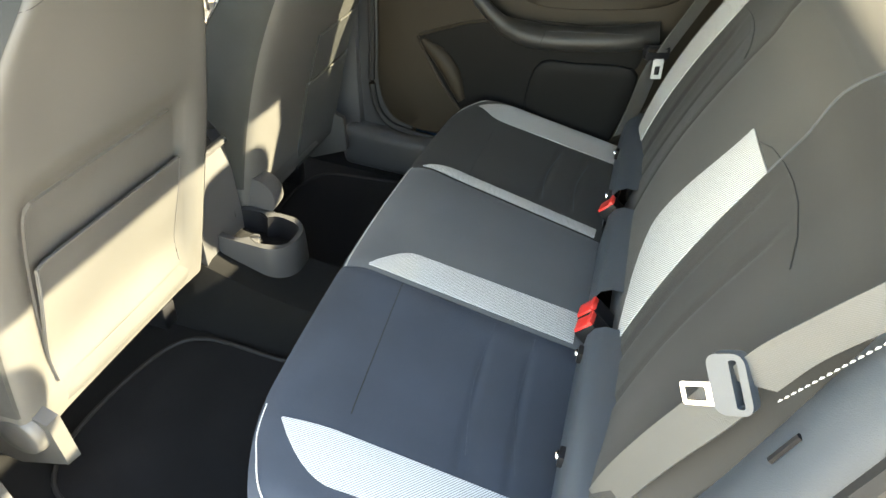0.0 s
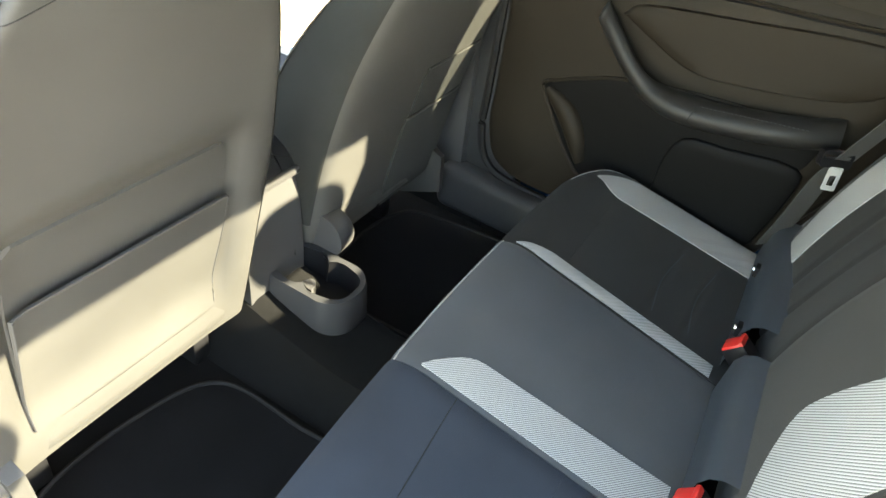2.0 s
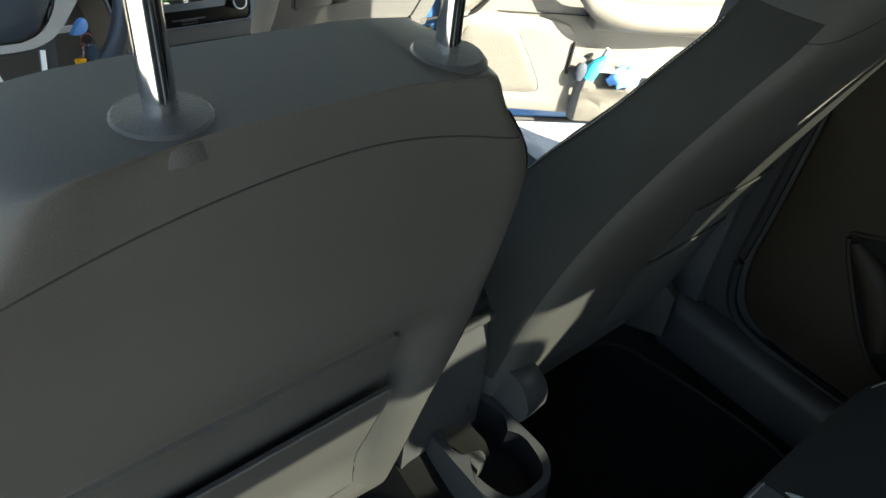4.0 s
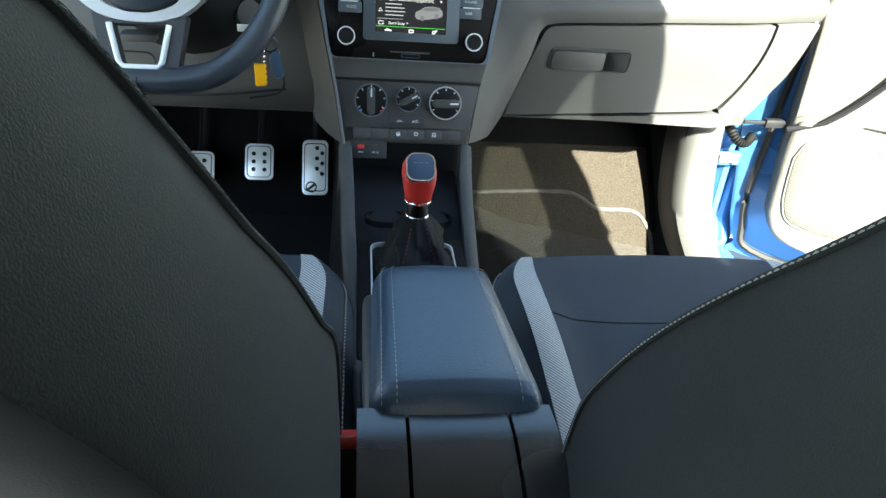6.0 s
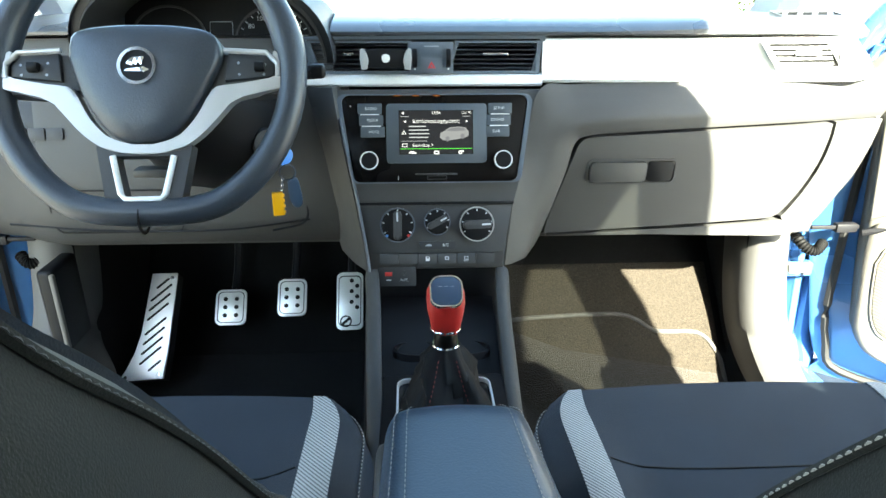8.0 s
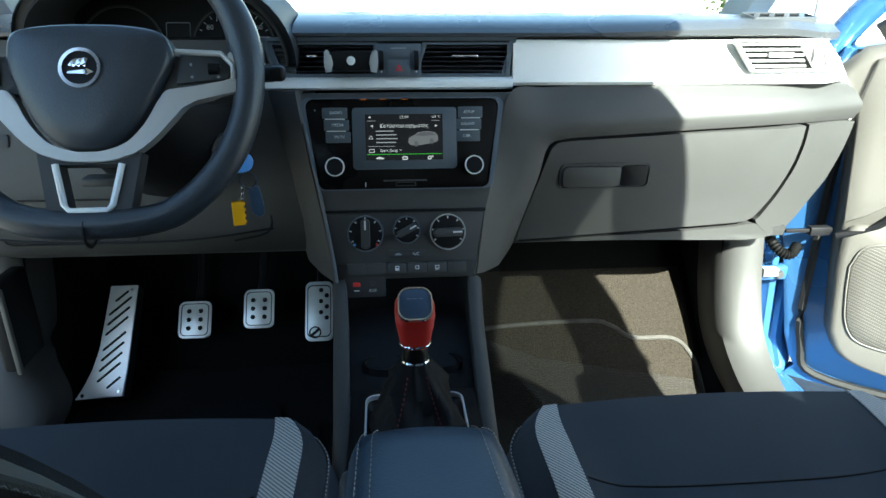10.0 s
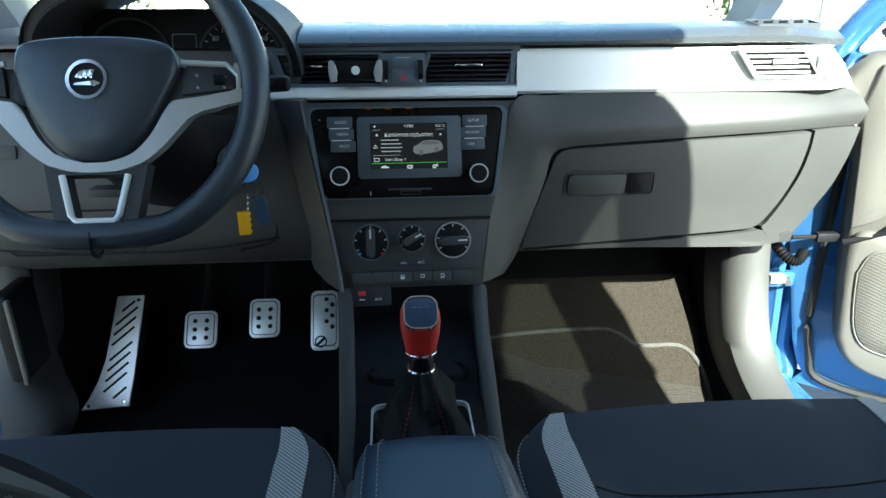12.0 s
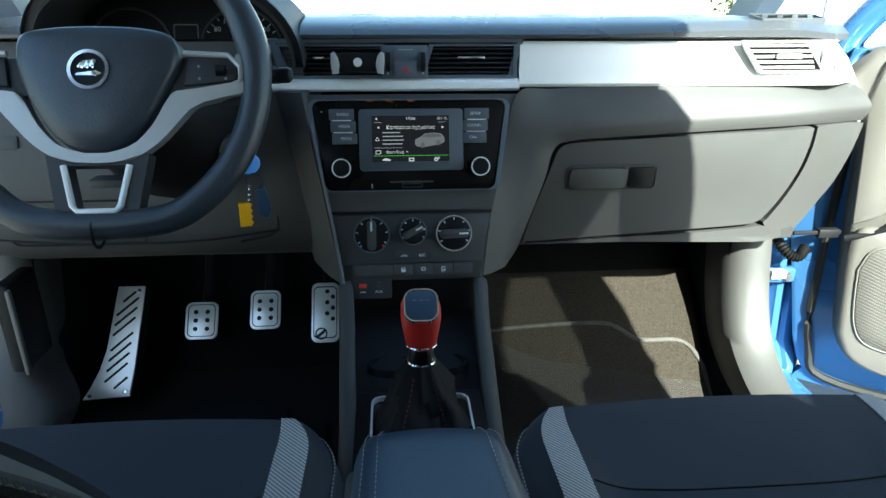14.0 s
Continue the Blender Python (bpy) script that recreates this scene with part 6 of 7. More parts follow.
        part("pocket_hem", tube([Vector(back(u, 0.535)) + Vector((0, -0.0038, 0)) for u in span(-0.04, 0.835, 24)], 0.0020, 6), BACKCLOTH, th)
    # lower rear shell with a lip
    part("lower_shell", rings([[(cx + x, y + 0.018 * (abs(x) / 0.215) ** 6, z) for x in span(-0.222, 0.222, 20)] for y, z in ((-0.8695, 0.232), (-0.8715, 0.205), (-0.868, 0.182), (-0.856, 0.166), (-0.838, 0.158), (-0.78, 0.156))], closed=False), BACKCLOTH, th)
    part("frame_shield", box(cx - 0.21, cx + 0.21, -0.78, -0.38, 0.07, 0.16, 0.015, 2), PLASTIC, th)
    for s in (-1, 1):
        part("rail", box(cx + s * 0.17 - 0.02, cx + s * 0.17 + 0.02, -0.79, -0.34, 0.005, 0.07, 0.006), BLACK, th)
    out = -1 if cx < 0 else 1
    part("side_shield", rings([[(cx + out * 0.222, y, z) for y, z in pr] for pr in ([(-0.36, 0.10), (-0.36, 0.24), (-0.50, 0.25), (-0.80, 0.26), (-0.90, 0.22), (-0.91, 0.12), (-0.80, 0.07)],)] + [[(cx + out * 0.245, y * 0.985 - 0.01, z * 0.96 + 0.006) for y, z in ((-0.36, 0.10), (-0.36, 0.24), (-0.50, 0.25), (-0.80, 0.26), (-0.90, 0.22), (-0.91, 0.12), (-0.80, 0.07))]]), PALEPLASTIC, th)
    part("recline_wheel", knob(0.045, 0.040, 0.022, pose(cx + out * 0.240, -0.845, 0.185, 0, 90 * out, 0), 28), PALEPLASTIC, th)
    # headrest
    hy = table(rear, 0.9) + 0.036
    secs = []
    for k in span(0, 1, 16):
        z = 0.955 + 0.165 * k
        e = math.sin(math.pi * (0.06 + 0.88 * k)) ** 0.38
        w, d = 0.138 * (0.80 + 0.20 * math.sin(math.pi * (0.15 + 0.6 * k))) * (0.55 + 0.45 * e), 0.050 * e
        yc = hy + 0.022 * k
        secs.append([(bx + w * math.copysign(abs(math.cos(b)) ** 0.55, math.cos(b)), yc + d * math.copysign(abs(math.sin(b)) ** 0.7, math.sin(b)), z) for b in (2 * math.pi * j / 32 for j in range(32))])
    hr = part("headrest", rings(secs), BACKCLOTH, th, "padded grey headrest")
    for s in (-1, 1):
        x = bx + s * 0.072
        po = part("headrest_post", tube([(x, hy - 0.004, 0.878), (x, hy, 0.970)], 0.0065, 12), CHROME, hr, "chrome post")
        part("headrest_collar", tube([(x, hy - 0.004, 0.885), (x, hy - 0.004, 0.894), (x, hy - 0.004, 0.897), (x, hy - 0.004, 0.8975)], [0.0215, 0.021, 0.018, 0.010], 24), PLASTIC_MID, th, "grey guide collar")
    return th


front_seat(-0.320, 0.0, "driver's seat in dark cloth with grey mesh stripes and map pocket", False)
front_seat(0.320, 0.03, "passenger seat in dark cloth with grey mesh stripes and split pockets", True)

# front belt buckles beside the console
for s in (-1, 1):
    bk = thing("belt_buckle", (s * 0.105, -0.70, 0.2), "black seat belt buckle with a red button", "seat belt buckle", "front belt buckles")
    m_ = pose(s * 0.089, -0.690, 0.345, 62, 0, 0)
    part("housing", box(-0.013, 0.013, -0.030, 0.026, -0.010, 0.010, 0.004, m=m_), BLACK, bk)
    part("button", box(-0.011, 0.011, 0.016, 0.0275, -0.0085, 0.0105, 0.002, m=m_), RED, bk, "red release button")
    part("stem", tube([(s * 0.090, -0.69, 0.33), (s * 0.100, -0.735, 0.16)], 0.009, 8), BLACK, bk)


# ---- rear seat ----
# the rear compartment is drawn a little large and laid out at 0.94 of that
REAR = Matrix.Translation((0.017, -0.028, 0.006)) @ Matrix.Scale(0.94, 4)
FIT[0] = REAR
bench = thing("rear_bench_cushion", (0, -1.5, 0.2), "dark rear bench cushion with light grey mesh stripes", "car seat")
def bench_top(u, v):
    """u is metres across, v runs from the front edge back."""
    bow = 0.035 * (1 - (u / 0.66) ** 2)
    f, c = max(0.0, 1 - v / 0.16), max(0.0, (abs(u) - 0.49) / 0.20)
    y = -1.288 + bow - 0.49 * v - (0.075 if u > 0 else 0.050) * c ** 2 * (1 - v)
    dish = -0.010 * math.exp(-((abs(u) - 0.35) / 0.14) ** 2) + 0.010 * math.exp(-(u / 0.12) ** 2)
    z = 0.359 - 0.076 * v - 0.022 * f ** 2.4 + dish * smooth01(v / 0.3)
    z -= 0.06 * max(0.0, (abs(u) - (0.62 if u > 0 else 0.65)) / 0.08) ** 2
    for fold in (0.62, 0.78):
        z -= 0.0035 * math.exp(-((v - fold - 0.012) / 0.016) ** 2) * smooth01((abs(u) - 0.23) / 0.05) * smooth01((0.54 - abs(u)) / 0.05)
    for s in (-0.185, 0.214 - 0.045 * v):
        z -= 0.004 * math.exp(-((u - s) / 0.006) ** 2)
    return (u, y, z)


vs = sorted(set(span(0, 1, 30) + [0.01, 0.02, 0.045] + span(0.59, 0.67, 9) + span(0.75, 0.83, 9)))
def block(lo, hi, mat, label):
    """A cushion section between the seams lo(v) and hi(v)."""
    ks = span(0, 1, 30)
    top = lambda k, v: bench_top(lo(v) + (hi(v) - lo(v)) * k, v)
    edge = [(k, 0) for k in ks] + [(1, v) for v in vs[1:]] + [(k, 1) for k in ks[-2::-1]] + [(0, v) for v in vs[-2:0:-1]]
    r0 = [Vector(top(k, v)) for k, v in edge]
    part("section", join(grid(top, ks, vs), rings([r0, [p + Vector((0, 0, -0.02)) for p in r0], [Vector((p.x, p.y - 0.035 * (p.y > -1.45), 0.17)) for p in r0]], caps=False)), mat, bench, label)
seam_left = lambda v: -0.185
seam_right = lambda v: 0.214 - 0.045 * v
block(lambda v: -0.735, lambda v: seam_left(v) - 0.001, CLOTH, "dark cloth outer section")
block(lambda v: seam_left(v) + 0.001, lambda v: seam_right(v) - 0.001, CLOTH_PLAIN, "plain grey-black middle section")
# far section takes the shaded copy of the near section's cloth
block(lambda v: seam_right(v) + 0.001, lambda v: 0.685, CLOTH_SHADED, "dark cloth outer section")


def taper(v, v0, v1):
    return smooth01((v - v0) / (v1 - v0))


part("mesh_stripe", patch(bench_top, lambda v: -0.176, lambda v: -0.176 + 0.066 * math.sqrt(taper(v, 0.100, 0.26)) + 0.012 * v, 0.103, 0.94, 5, 30, 0.0018, -1), MESH, bench, "light grey mesh stripe")
part("mesh_stripe", patch(bench_top, lambda v: seam_right(v) + 0.005, lambda v: seam_right(v) + 0.005 + 0.034 * math.sqrt(taper(v, 0.06, 0.24)), 0.063, 0.94, 4, 30, 0.0018, -1), MESH, bench, "light grey mesh stripe")
for s in (-1, 1):
    lean_in = 0.040 if s > 0 else 0.010
    ua = lambda v, s=s, k=lean_in: s * (0.542 + k * (1 - taper(v, 0.05, 0.26)) - 0.012 * v)
    ub = lambda v, s=s, k=lean_in: s * (0.544 + k + (0.110 - k) * math.sqrt(taper(v, 0.075, 0.28)) - (0.0 if s > 0 else 0.03) * v - 0.02 * taper(v, 0.1, 0.3))
    part("mesh_stripe", patch(bench_top, ua if s > 0 else ub, ub if s > 0 else ua, 0.078, 0.94, 5, 30, 0.0018, -1), MESH, bench, "light grey mesh stripe")
    lo, hi = (-0.50, -0.19) if s < 0 else (0.250, 0.50)
    part("seam", tube(on(bench_top, [(lo, 0.275), ((lo + hi) / 2, 0.265), (hi, 0.255)], -0.0002, -1), 0.0013, 6), SIDECLOTH, bench)
    for vv in (0.62, 0.78):
        part("seam", tube(on(bench_top, [(lo + 0.01, vv + 0.03), ((lo + hi) / 2, vv), (hi - 0.01, vv + 0.02)], -0.0004, -1), 0.0012, 6), CLOTH, bench)
    part("stitching", stitches(on(bench_top, [(s * 0.53, 0.012), (s * 0.61, 0.02), (s * (0.667 if s > 0 else 0.69), 0.10), (s * (0.674 if s > 0 else 0.70), 0.5)], 0.001, -1), 0.005, 0.0006, 0.0013), THREAD, bench, "pale piping")
part("piping", tube(on(bench_top, [(-0.184, 0.012), (0.0, 0.008), (0.212, 0.012)], 0.001, -1), 0.0016, 6), THREADDIM, bench, "grey piped front edge")

rear_back = thing("rear_seat_back", (0, -1.85, 0.35), "dark rear backrest with light grey mesh stripes", "car seat")
def rback(u, v):
    """u metres across, v from the foot (0) to the top (1)."""
    z = 0.325 + 0.60 * v
    side_bol = 0.012 * smooth01((abs(u) - 0.42) / 0.14)
    dish = -0.018 * math.exp(-((abs(u) - 0.32) / 0.13) ** 2) * math.sin(math.pi * min(1, v * 1.1))
    bulge = 0.028 * math.sin(math.pi * min(1.0, v * 1.25)) if v < 0.8 else 0
    y = -1.768 - 0.175 * v + bulge + dish + side_bol * (1 - 0.5 * v)
    y -= 0.05 * max(0.0, (abs(u) - 0.57) / 0.06) ** 2 + 0.07 * max(0.0, (v - 0.86) / 0.14) ** 2.5
    y -= 0.004 * math.exp(-((u - 0.15) / 0.006) ** 2)
    for fold in (0.30, 0.40):
        y -= 0.0045 * math.exp(-((abs(u) - fold + 0.02 * math.sin(3 * v)) / 0.010) ** 2) * smooth01((0.72 - v) / 0.08)
    return (u, y, z)


us2 = sorted(set(span(-0.63, 0.63, 60) + [0.144, 0.15, 0.156] + [s * u for s in (-1, 1) for u in span(0.265, 0.415, 31)]))
vs2 = sorted(set(span(0, 1, 30) + [0.93, 0.955, 0.98]))
def rblock(lo, hi, mat, label):
    uu = [lo] + [u for u in us2 if lo < u < hi] + [hi]
    edge = [(u, 0) for u in uu] + [(hi, v) for v in vs2[1:]] + [(u, 1) for u in uu[-2::-1]] + [(lo, v) for v in vs2[-2:0:-1]]
    r0 = [Vector(rback(u, v)) for u, v in edge]
    part("section", join(grid(rback, uu, vs2), rings([r0, [p + Vector((0, -0.02, 0)) for p in r0], [Vector((p.x, -2.0, 0.33 + (p.z - 0.33) * 0.97)) for p in r0]], caps=False)), mat, rear_back, label)
# outer backrest sections take the shaded cloth too
rblock(-0.63, -0.243, CLOTH_SHADED, "dark cloth outer section")
rblock(-0.242, 0.149, CLOTH_MID, "wide plain grey section")
rblock(0.151, 0.63, CLOTH_SHADED, "narrow dark cloth section")
part("seam_strip", patch(rback, lambda v: -0.2445, lambda v: -0.2410, 0.70, 0.955, 2, 14, 0.002, -1), CLOTH_PLAIN, rear_back, "thin pale seam strip")
part("mesh_stripe", patch(rback, lambda v: -0.250 + 0.012 * v, lambda v: -0.238 + 0.175 * math.sqrt(taper(v, 0.10, 0.34)) * (1 - 0.30 * smooth01((v - 0.3) / 0.4)), 0.10, 0.70, 6, 26, 0.002, -1), MESH, rear_back, "light grey mesh stripe")
for s in (-1, 1):
    if s > 0:
        part("mesh_stripe", patch(rback, lambda v: 0.475 - 0.05 * v, lambda v: 0.545 + 0.01 * v, 0.05, 0.80, 4, 24, 0.002, -1), MESH, rear_back, "light grey mesh stripe")
    part("seam", tube([Vector(rback(s * 0.165 if s < 0 else 0.165, 0.705)) + Vector((0, 0.002, 0))] + [Vector(rback(u, v)) + Vector((0, 0.001, 0)) for u, v in ((s * 0.20, 0.726), (s * 0.26, 0.74), (s * 0.31, 0.745), (s * 0.36, 0.745), (s * 0.42, 0.736), (s * 0.47, 0.72))], 0.0010, 6), CLOTH_SHADED, rear_back)
    for u0 in (0.30, 0.40):
        part("seam", tube([Vector(rback(s * (u0 - 0.02 * math.sin(3 * v)), v)) + Vector((0, -0.0004, 0)) for v in span(0.12, 0.66, 14)], 0.0012, 6), CLOTH_SHADED, rear_back)
    hx = s * 0.37
    secs = []
    for k in span(0, 1, 10):
        e = math.sin(math.pi * (0.08 + 0.84 * k)) ** 0.4
        secs.append([(hx + 0.125 * e * math.copysign(abs(math.cos(t)) ** 0.6, math.cos(t)), -1.985 + 0.042 * e * math.sin(t) + 0.01 * k, 0.985 + 0.155 * k) for t in (2 * math.pi * j / 24 for j in range(24))])
    hd = thing("rear_headrest", (hx, -1.985, 0.93), "dark cloth rear headrest", "headrest", "rear headrests")
    part("pad", rings(secs), CLOTH, hd)
    for q in (-0.05, 0.05):
        part("post", tube([(hx + q, -1.985, 0.91), (hx + q, -1.985, 1.0)], 0.006, 8), CHROME, hd, "chrome post")
# plastic valley between cushion and backrest, with fixing points
valley = thing("seat_hinge_trim", (0, -1.78, 0.28), "grey-blue plastic filler at the foot of the backrest", "trim")
for a, b in ((-0.63, -0.235), (-0.135, 0.145), (0.225, 0.63)):
    part("filler", rings([[(x, y, z) for x in span(a, b, 10)] for y, z in ((-1.728, 0.25), (-1.731, 0.372), (-1.740, 0.392), (-1.757, 0.402), (-1.80, 0.402), (-1.81, 0.25))], closed=False), BLUEGREY, valley)
for x in (-0.262, -0.475, 0.262, 0.475):
    part("fixing_cap", box(x - 0.012, x + 0.012, -1.745, -1.722, 0.338, 0.362, 0.003), BLACK, valley)
    part("fixing_ring", ringshape(circle(0.0075, 16), circle(0.0045, 16), 0.003, facing(x, -1.721, 0.350, 30) @ pose(0, 0, 0, 180)), CHROME, valley)


def rear_buckle(x, y, z, twin):
    bk = thing("rear_belt_buckle", (x, y, z - 0.03), "black twin seat belt buckle with two red buttons" if twin else "black rear seat belt buckle with a red button", "seat belt buckle", "rear belt buckles")
    for k in ((-0.020, 0.020) if twin else (0.0,)):
        m_ = pose(x + k, y, z, 38, 0, -6)
        part("housing", box(-0.019, 0.019, -0.075, 0.024, -0.022, 0.022, 0.005, m=m_), BLACK, bk)
        part("button", join(box(-0.0165, 0.0165, 0.016, 0.0275, -0.019, 0.016, 0.003, m=m_), box(-0.0165, 0.0165, 0.016, 0.031, 0.012, 0.021, 0.003, m=m_)), RED, bk, "red release button")
rear_buckle(-0.188, -1.742, 0.358, True)
rear_buckle(0.186, -1.742, 0.358, False)


def webbing(points, w, across, mat=WEB, t=0.0012):
    line = curve(points, 6)
    secs = []
    for i, p in enumerate(line):
        a = Vector(across(i / (len(line) - 1))).normalized() * w / 2
        d = (line[min(i + 1, len(line) - 1)] - line[max(i - 1, 0)]).normalized()
        n_ = a.cross(d).normalized() * t
        secs.append([p - a + n_, p + a + n_, p + a - n_, p - a - n_])
    return rings(secs)


# left belt: lap strap up to the tongue, then the shoulder strap towards the pillar
FIT[0] = Matrix()
belt = thing("seat_belt", (-0.56, -1.74, 0.45), "grey seat belt with blue-grey tongue lying across the rear backrest", "seat belt", "rear seat belts")
part("strap", webbing([(-0.525, -1.700, 0.40), (-0.540, -1.706, 0.473), (-0.555, -1.722, 0.560), (-0.565, -1.742, 0.635), (-0.566, -1.752, 0.668)], 0.046, lambda k: (-0.75, -0.60, 0.20)), WEB, belt)
part("strap", webbing([(-0.566, -1.762, 0.690), (-0.572, -1.776, 0.740), (-0.585, -1.800, 0.800), (-0.60, -1.835, 0.88), (-0.62, -1.88, 1.02)], 0.047, lambda k: (-0.45, -0.80, 0.42)), WEB, belt)
part("stitching", stitches(curve([(-0.590, -1.778, 0.700), (-0.600, -1.803, 0.770), (-0.612, -1.835, 0.86), (-0.62, -1.86, 0.95)], 8), 0.005, 0.002, 0.0008), THREAD, belt, "pale stitched cord")
ty = Vector((-0.06, -0.42, 0.90)).normalized()
tx = Vector((-0.45, -0.80, 0.42))
tx = (tx - ty * tx.dot(ty)).normalized()
tz = tx.cross(ty)
tm = Matrix.Translation((-0.563, -1.752, 0.684)) @ Matrix((tx, ty, tz)).transposed().to_4x4()
if tz.x > 0:
    tm = tm @ pose(0, 0, 0, 0, 180, 0)
tm = tm @ pose(0, 0, 0, 0, 0, -28) @ Matrix.Scale(0.82, 4)
part("tongue_body", ringshape(rrect(0.066, 0.042, 0.012), rrect(0.052, 0.009, 0.003, 5, 0, 0.008), 0.016, tm @ pose(0, 0, 0.010), 0.004), BLUEGREY, belt, "blue-grey plastic tongue grip")
part("tongue_blade", ringshape(rrect(0.026, 0.044, 0.003), rrect(0.016, 0.024, 0.002, 5, 0, -0.005), 0.003, tm @ pose(0.012, -0.037, 0.006)), CHROME, belt, "steel tongue")
# right belt, stowed beside the far backrest
belt2 = thing("seat_belt", (0.58, -1.70, 0.4), "grey seat belt with steel tongue hanging beside the far backrest", "seat belt", "rear seat belts")
part("strap", webbing([(0.585, -1.655, 0.33), (0.575, -1.668, 0.42), (0.570, -1.678, 0.51), (0.572, -1.695, 0.56), (0.582, -1.735, 0.66), (0.60, -1.80, 0.82), (0.61, -1.86, 1.0)], 0.046, lambda k: (0.55, -0.80, 0.25)), WEB, belt2)
tm = Matrix.Translation((0.566, -1.680, 0.556)) @ pose(0, 0, 0, 0, 0, -62) @ pose(0, 0, 0, 78, 0, 0)
part("tongue_body", ringshape(rrect(0.060, 0.032, 0.008), rrect(0.050, 0.007, 0.002, 5, 0, 0.005), 0.016, tm @ pose(0, 0, 0.006), 0.003), BLACK, belt2)
part("tongue_blade", ringshape(rrect(0.026, 0.046, 0.003), rrect(0.014, 0.020, 0.002, 5, 0, -0.004), 0.003, tm @ pose(0.006, -0.036, 0.006)), WHITESTEEL, belt2, "bright steel tongue")
FIT[0] = REAR


# wheel-arch side trims between backrest and door opening
def side_trim(s, nm):
    secs = []
    for z, y, x in ((0.06, -1.66, 0.675), (0.25, -1.71, 0.675), (0.40, -1.755, 0.67), (0.55, -1.80, 0.665), (0.70, -1.838, 0.66), (0.90, -1.89, 0.645), (1.12, -1.95, 0.61)):
        secs.append([(s * (x + dx), y + dy, z) for dx, dy in ((-0.055, -0.30), (-0.058, -0.075), (-0.052, -0.058), (-0.035, -0.050), (0.0, -0.040), (0.035, -0.042), (0.060, -0.052), (0.074, -0.075), (0.08, -0.30))])
    solid("side_trim_" + nm, rings(secs), BLUEGREY, "grey plastic trim beside the rear seat", "trim", "structure")
    bm = tube(curve([(s * 0.735, -1.52, 0.08), (s * 0.752, -1.735, 0.25), (s * 0.748, -1.850, 0.55), (s * 0.730, -1.935, 0.90), (s * 0.685, -1.99, 1.12)], 6), 0.013, 8)
    solid("door_seal_" + nm, bm, RUBBER, "black rubber door seal", "seal", "structure")
side_trim(1, "right")
side_trim(-1, "left")
part_slot = tube([(-0.667, -1.873, 0.690), (-0.664, -1.884, 0.726)], 0.0035, 6)
solid("trim_slot", part_slot, BLACK, "narrow dark slot in the side trim", "trim", "structure")


FIT[0] = Matrix()


# ---- doors ----
def door_shell(nm, F, length, z0, belt_z, label, front, lean=0.154):
    """Painted shell, glass frame and inner lining of a door. F(u, z, d): u back from the hinge, d into the car."""
    out = [(0.0, z0 + 0.10), (0.03, z0 + 0.03), (0.10, z0), (length - 0.06, z0), (length - 0.01, z0 + 0.06), (length, belt_z - 0.05), (length, belt_z), (0.0, belt_z - 0.02)]
    line = [(p.x, p.y) for p in curve([(u, z, 0) for u, z in out + out[:1]], 3)][:-1]
    solid("door_" + nm, rings([[F(u, z, -0.16) for u, z in line], [F(u, z, -0.045) for u, z in line], [F(u, z, -0.04) for u, z in [(length / 2 + (u - length / 2) * 0.985, z) for u, z in line]]]), BLUEPAINT, label, "car door", "structure")
    # window frame
    top = [(0.05, belt_z), (0.42, belt_z + 0.30), (0.55, belt_z + 0.34), (length - 0.03, belt_z + 0.33), (length - 0.0, belt_z)] if front else [(-0.10, belt_z), (-0.10, belt_z + 0.38), (0.45, belt_z + 0.38), (0.72, belt_z + 0.30), (0.90, belt_z)]
    fr = solid("door_frame_" + nm, tube([F(u, z, -0.085 + lean * max(0, z - belt_z)) for u, z in [(p.x, p.y) for p in curve([(u, z, 0) for u, z in top], 5)]], 0.022, 8), RUBBER, "black window frame of the door", "frame", "structure")
    if front:
        edge = curve([(-0.02, belt_z - 0.04, 0), (0.0, belt_z + 0.01, 0), (0.05, belt_z + 0.075, 0), (0.15, belt_z + 0.16, 0), (0.40, belt_z + 0.325, 0), (0.55, belt_z + 0.37, 0), (length - 0.03, belt_z + 0.36, 0), (length, belt_z, 0)], 5)
        solid("door_frame_paint_" + nm, tube([F(p.x, p.y, -0.118 + lean * max(0, p.y - belt_z)) for p in edge], 0.026, 10), BLUEPAINT, "blue painted window frame of the door", "frame", "structure")
    poly = [(p.x, p.y) for p in curve([(u, z, 0) for u, z in top], 4)]
    bm = B()
    bm.faces.new([bm.verts.new(F(u, z, -0.085 + lean * max(0, z - belt_z))) for u, z in poly])
    solid("door_window_" + nm, bm, TINTED if not front else GLASS, "side window glass", "window", "structure")


def lining_panel(th, name, F, outline, d0, d1, mat, label="", soft=0.012, n=4):
    line = [(p.x, p.y) for p in curve([(u, z, 0) for u, z in outline + outline[:1]], n)][:-1]
    cu, cz = sum(u for u, z in line) / len(line), sum(z for u, z in line) / len(line)
    ks = ((1.0, 0.0), (1.0, 0.5), (0.985, 0.85), (0.96, 1.0), (0.7, 1.0), (0.4, 1.0), (0.02, 1.0))
    return part(name, rings([[F(cu + (u - cu) * k, cz + (z - cz) * k, d0 + (d1 - d0) * h) for u, z in line] for k, h in ks]), mat, th, label)


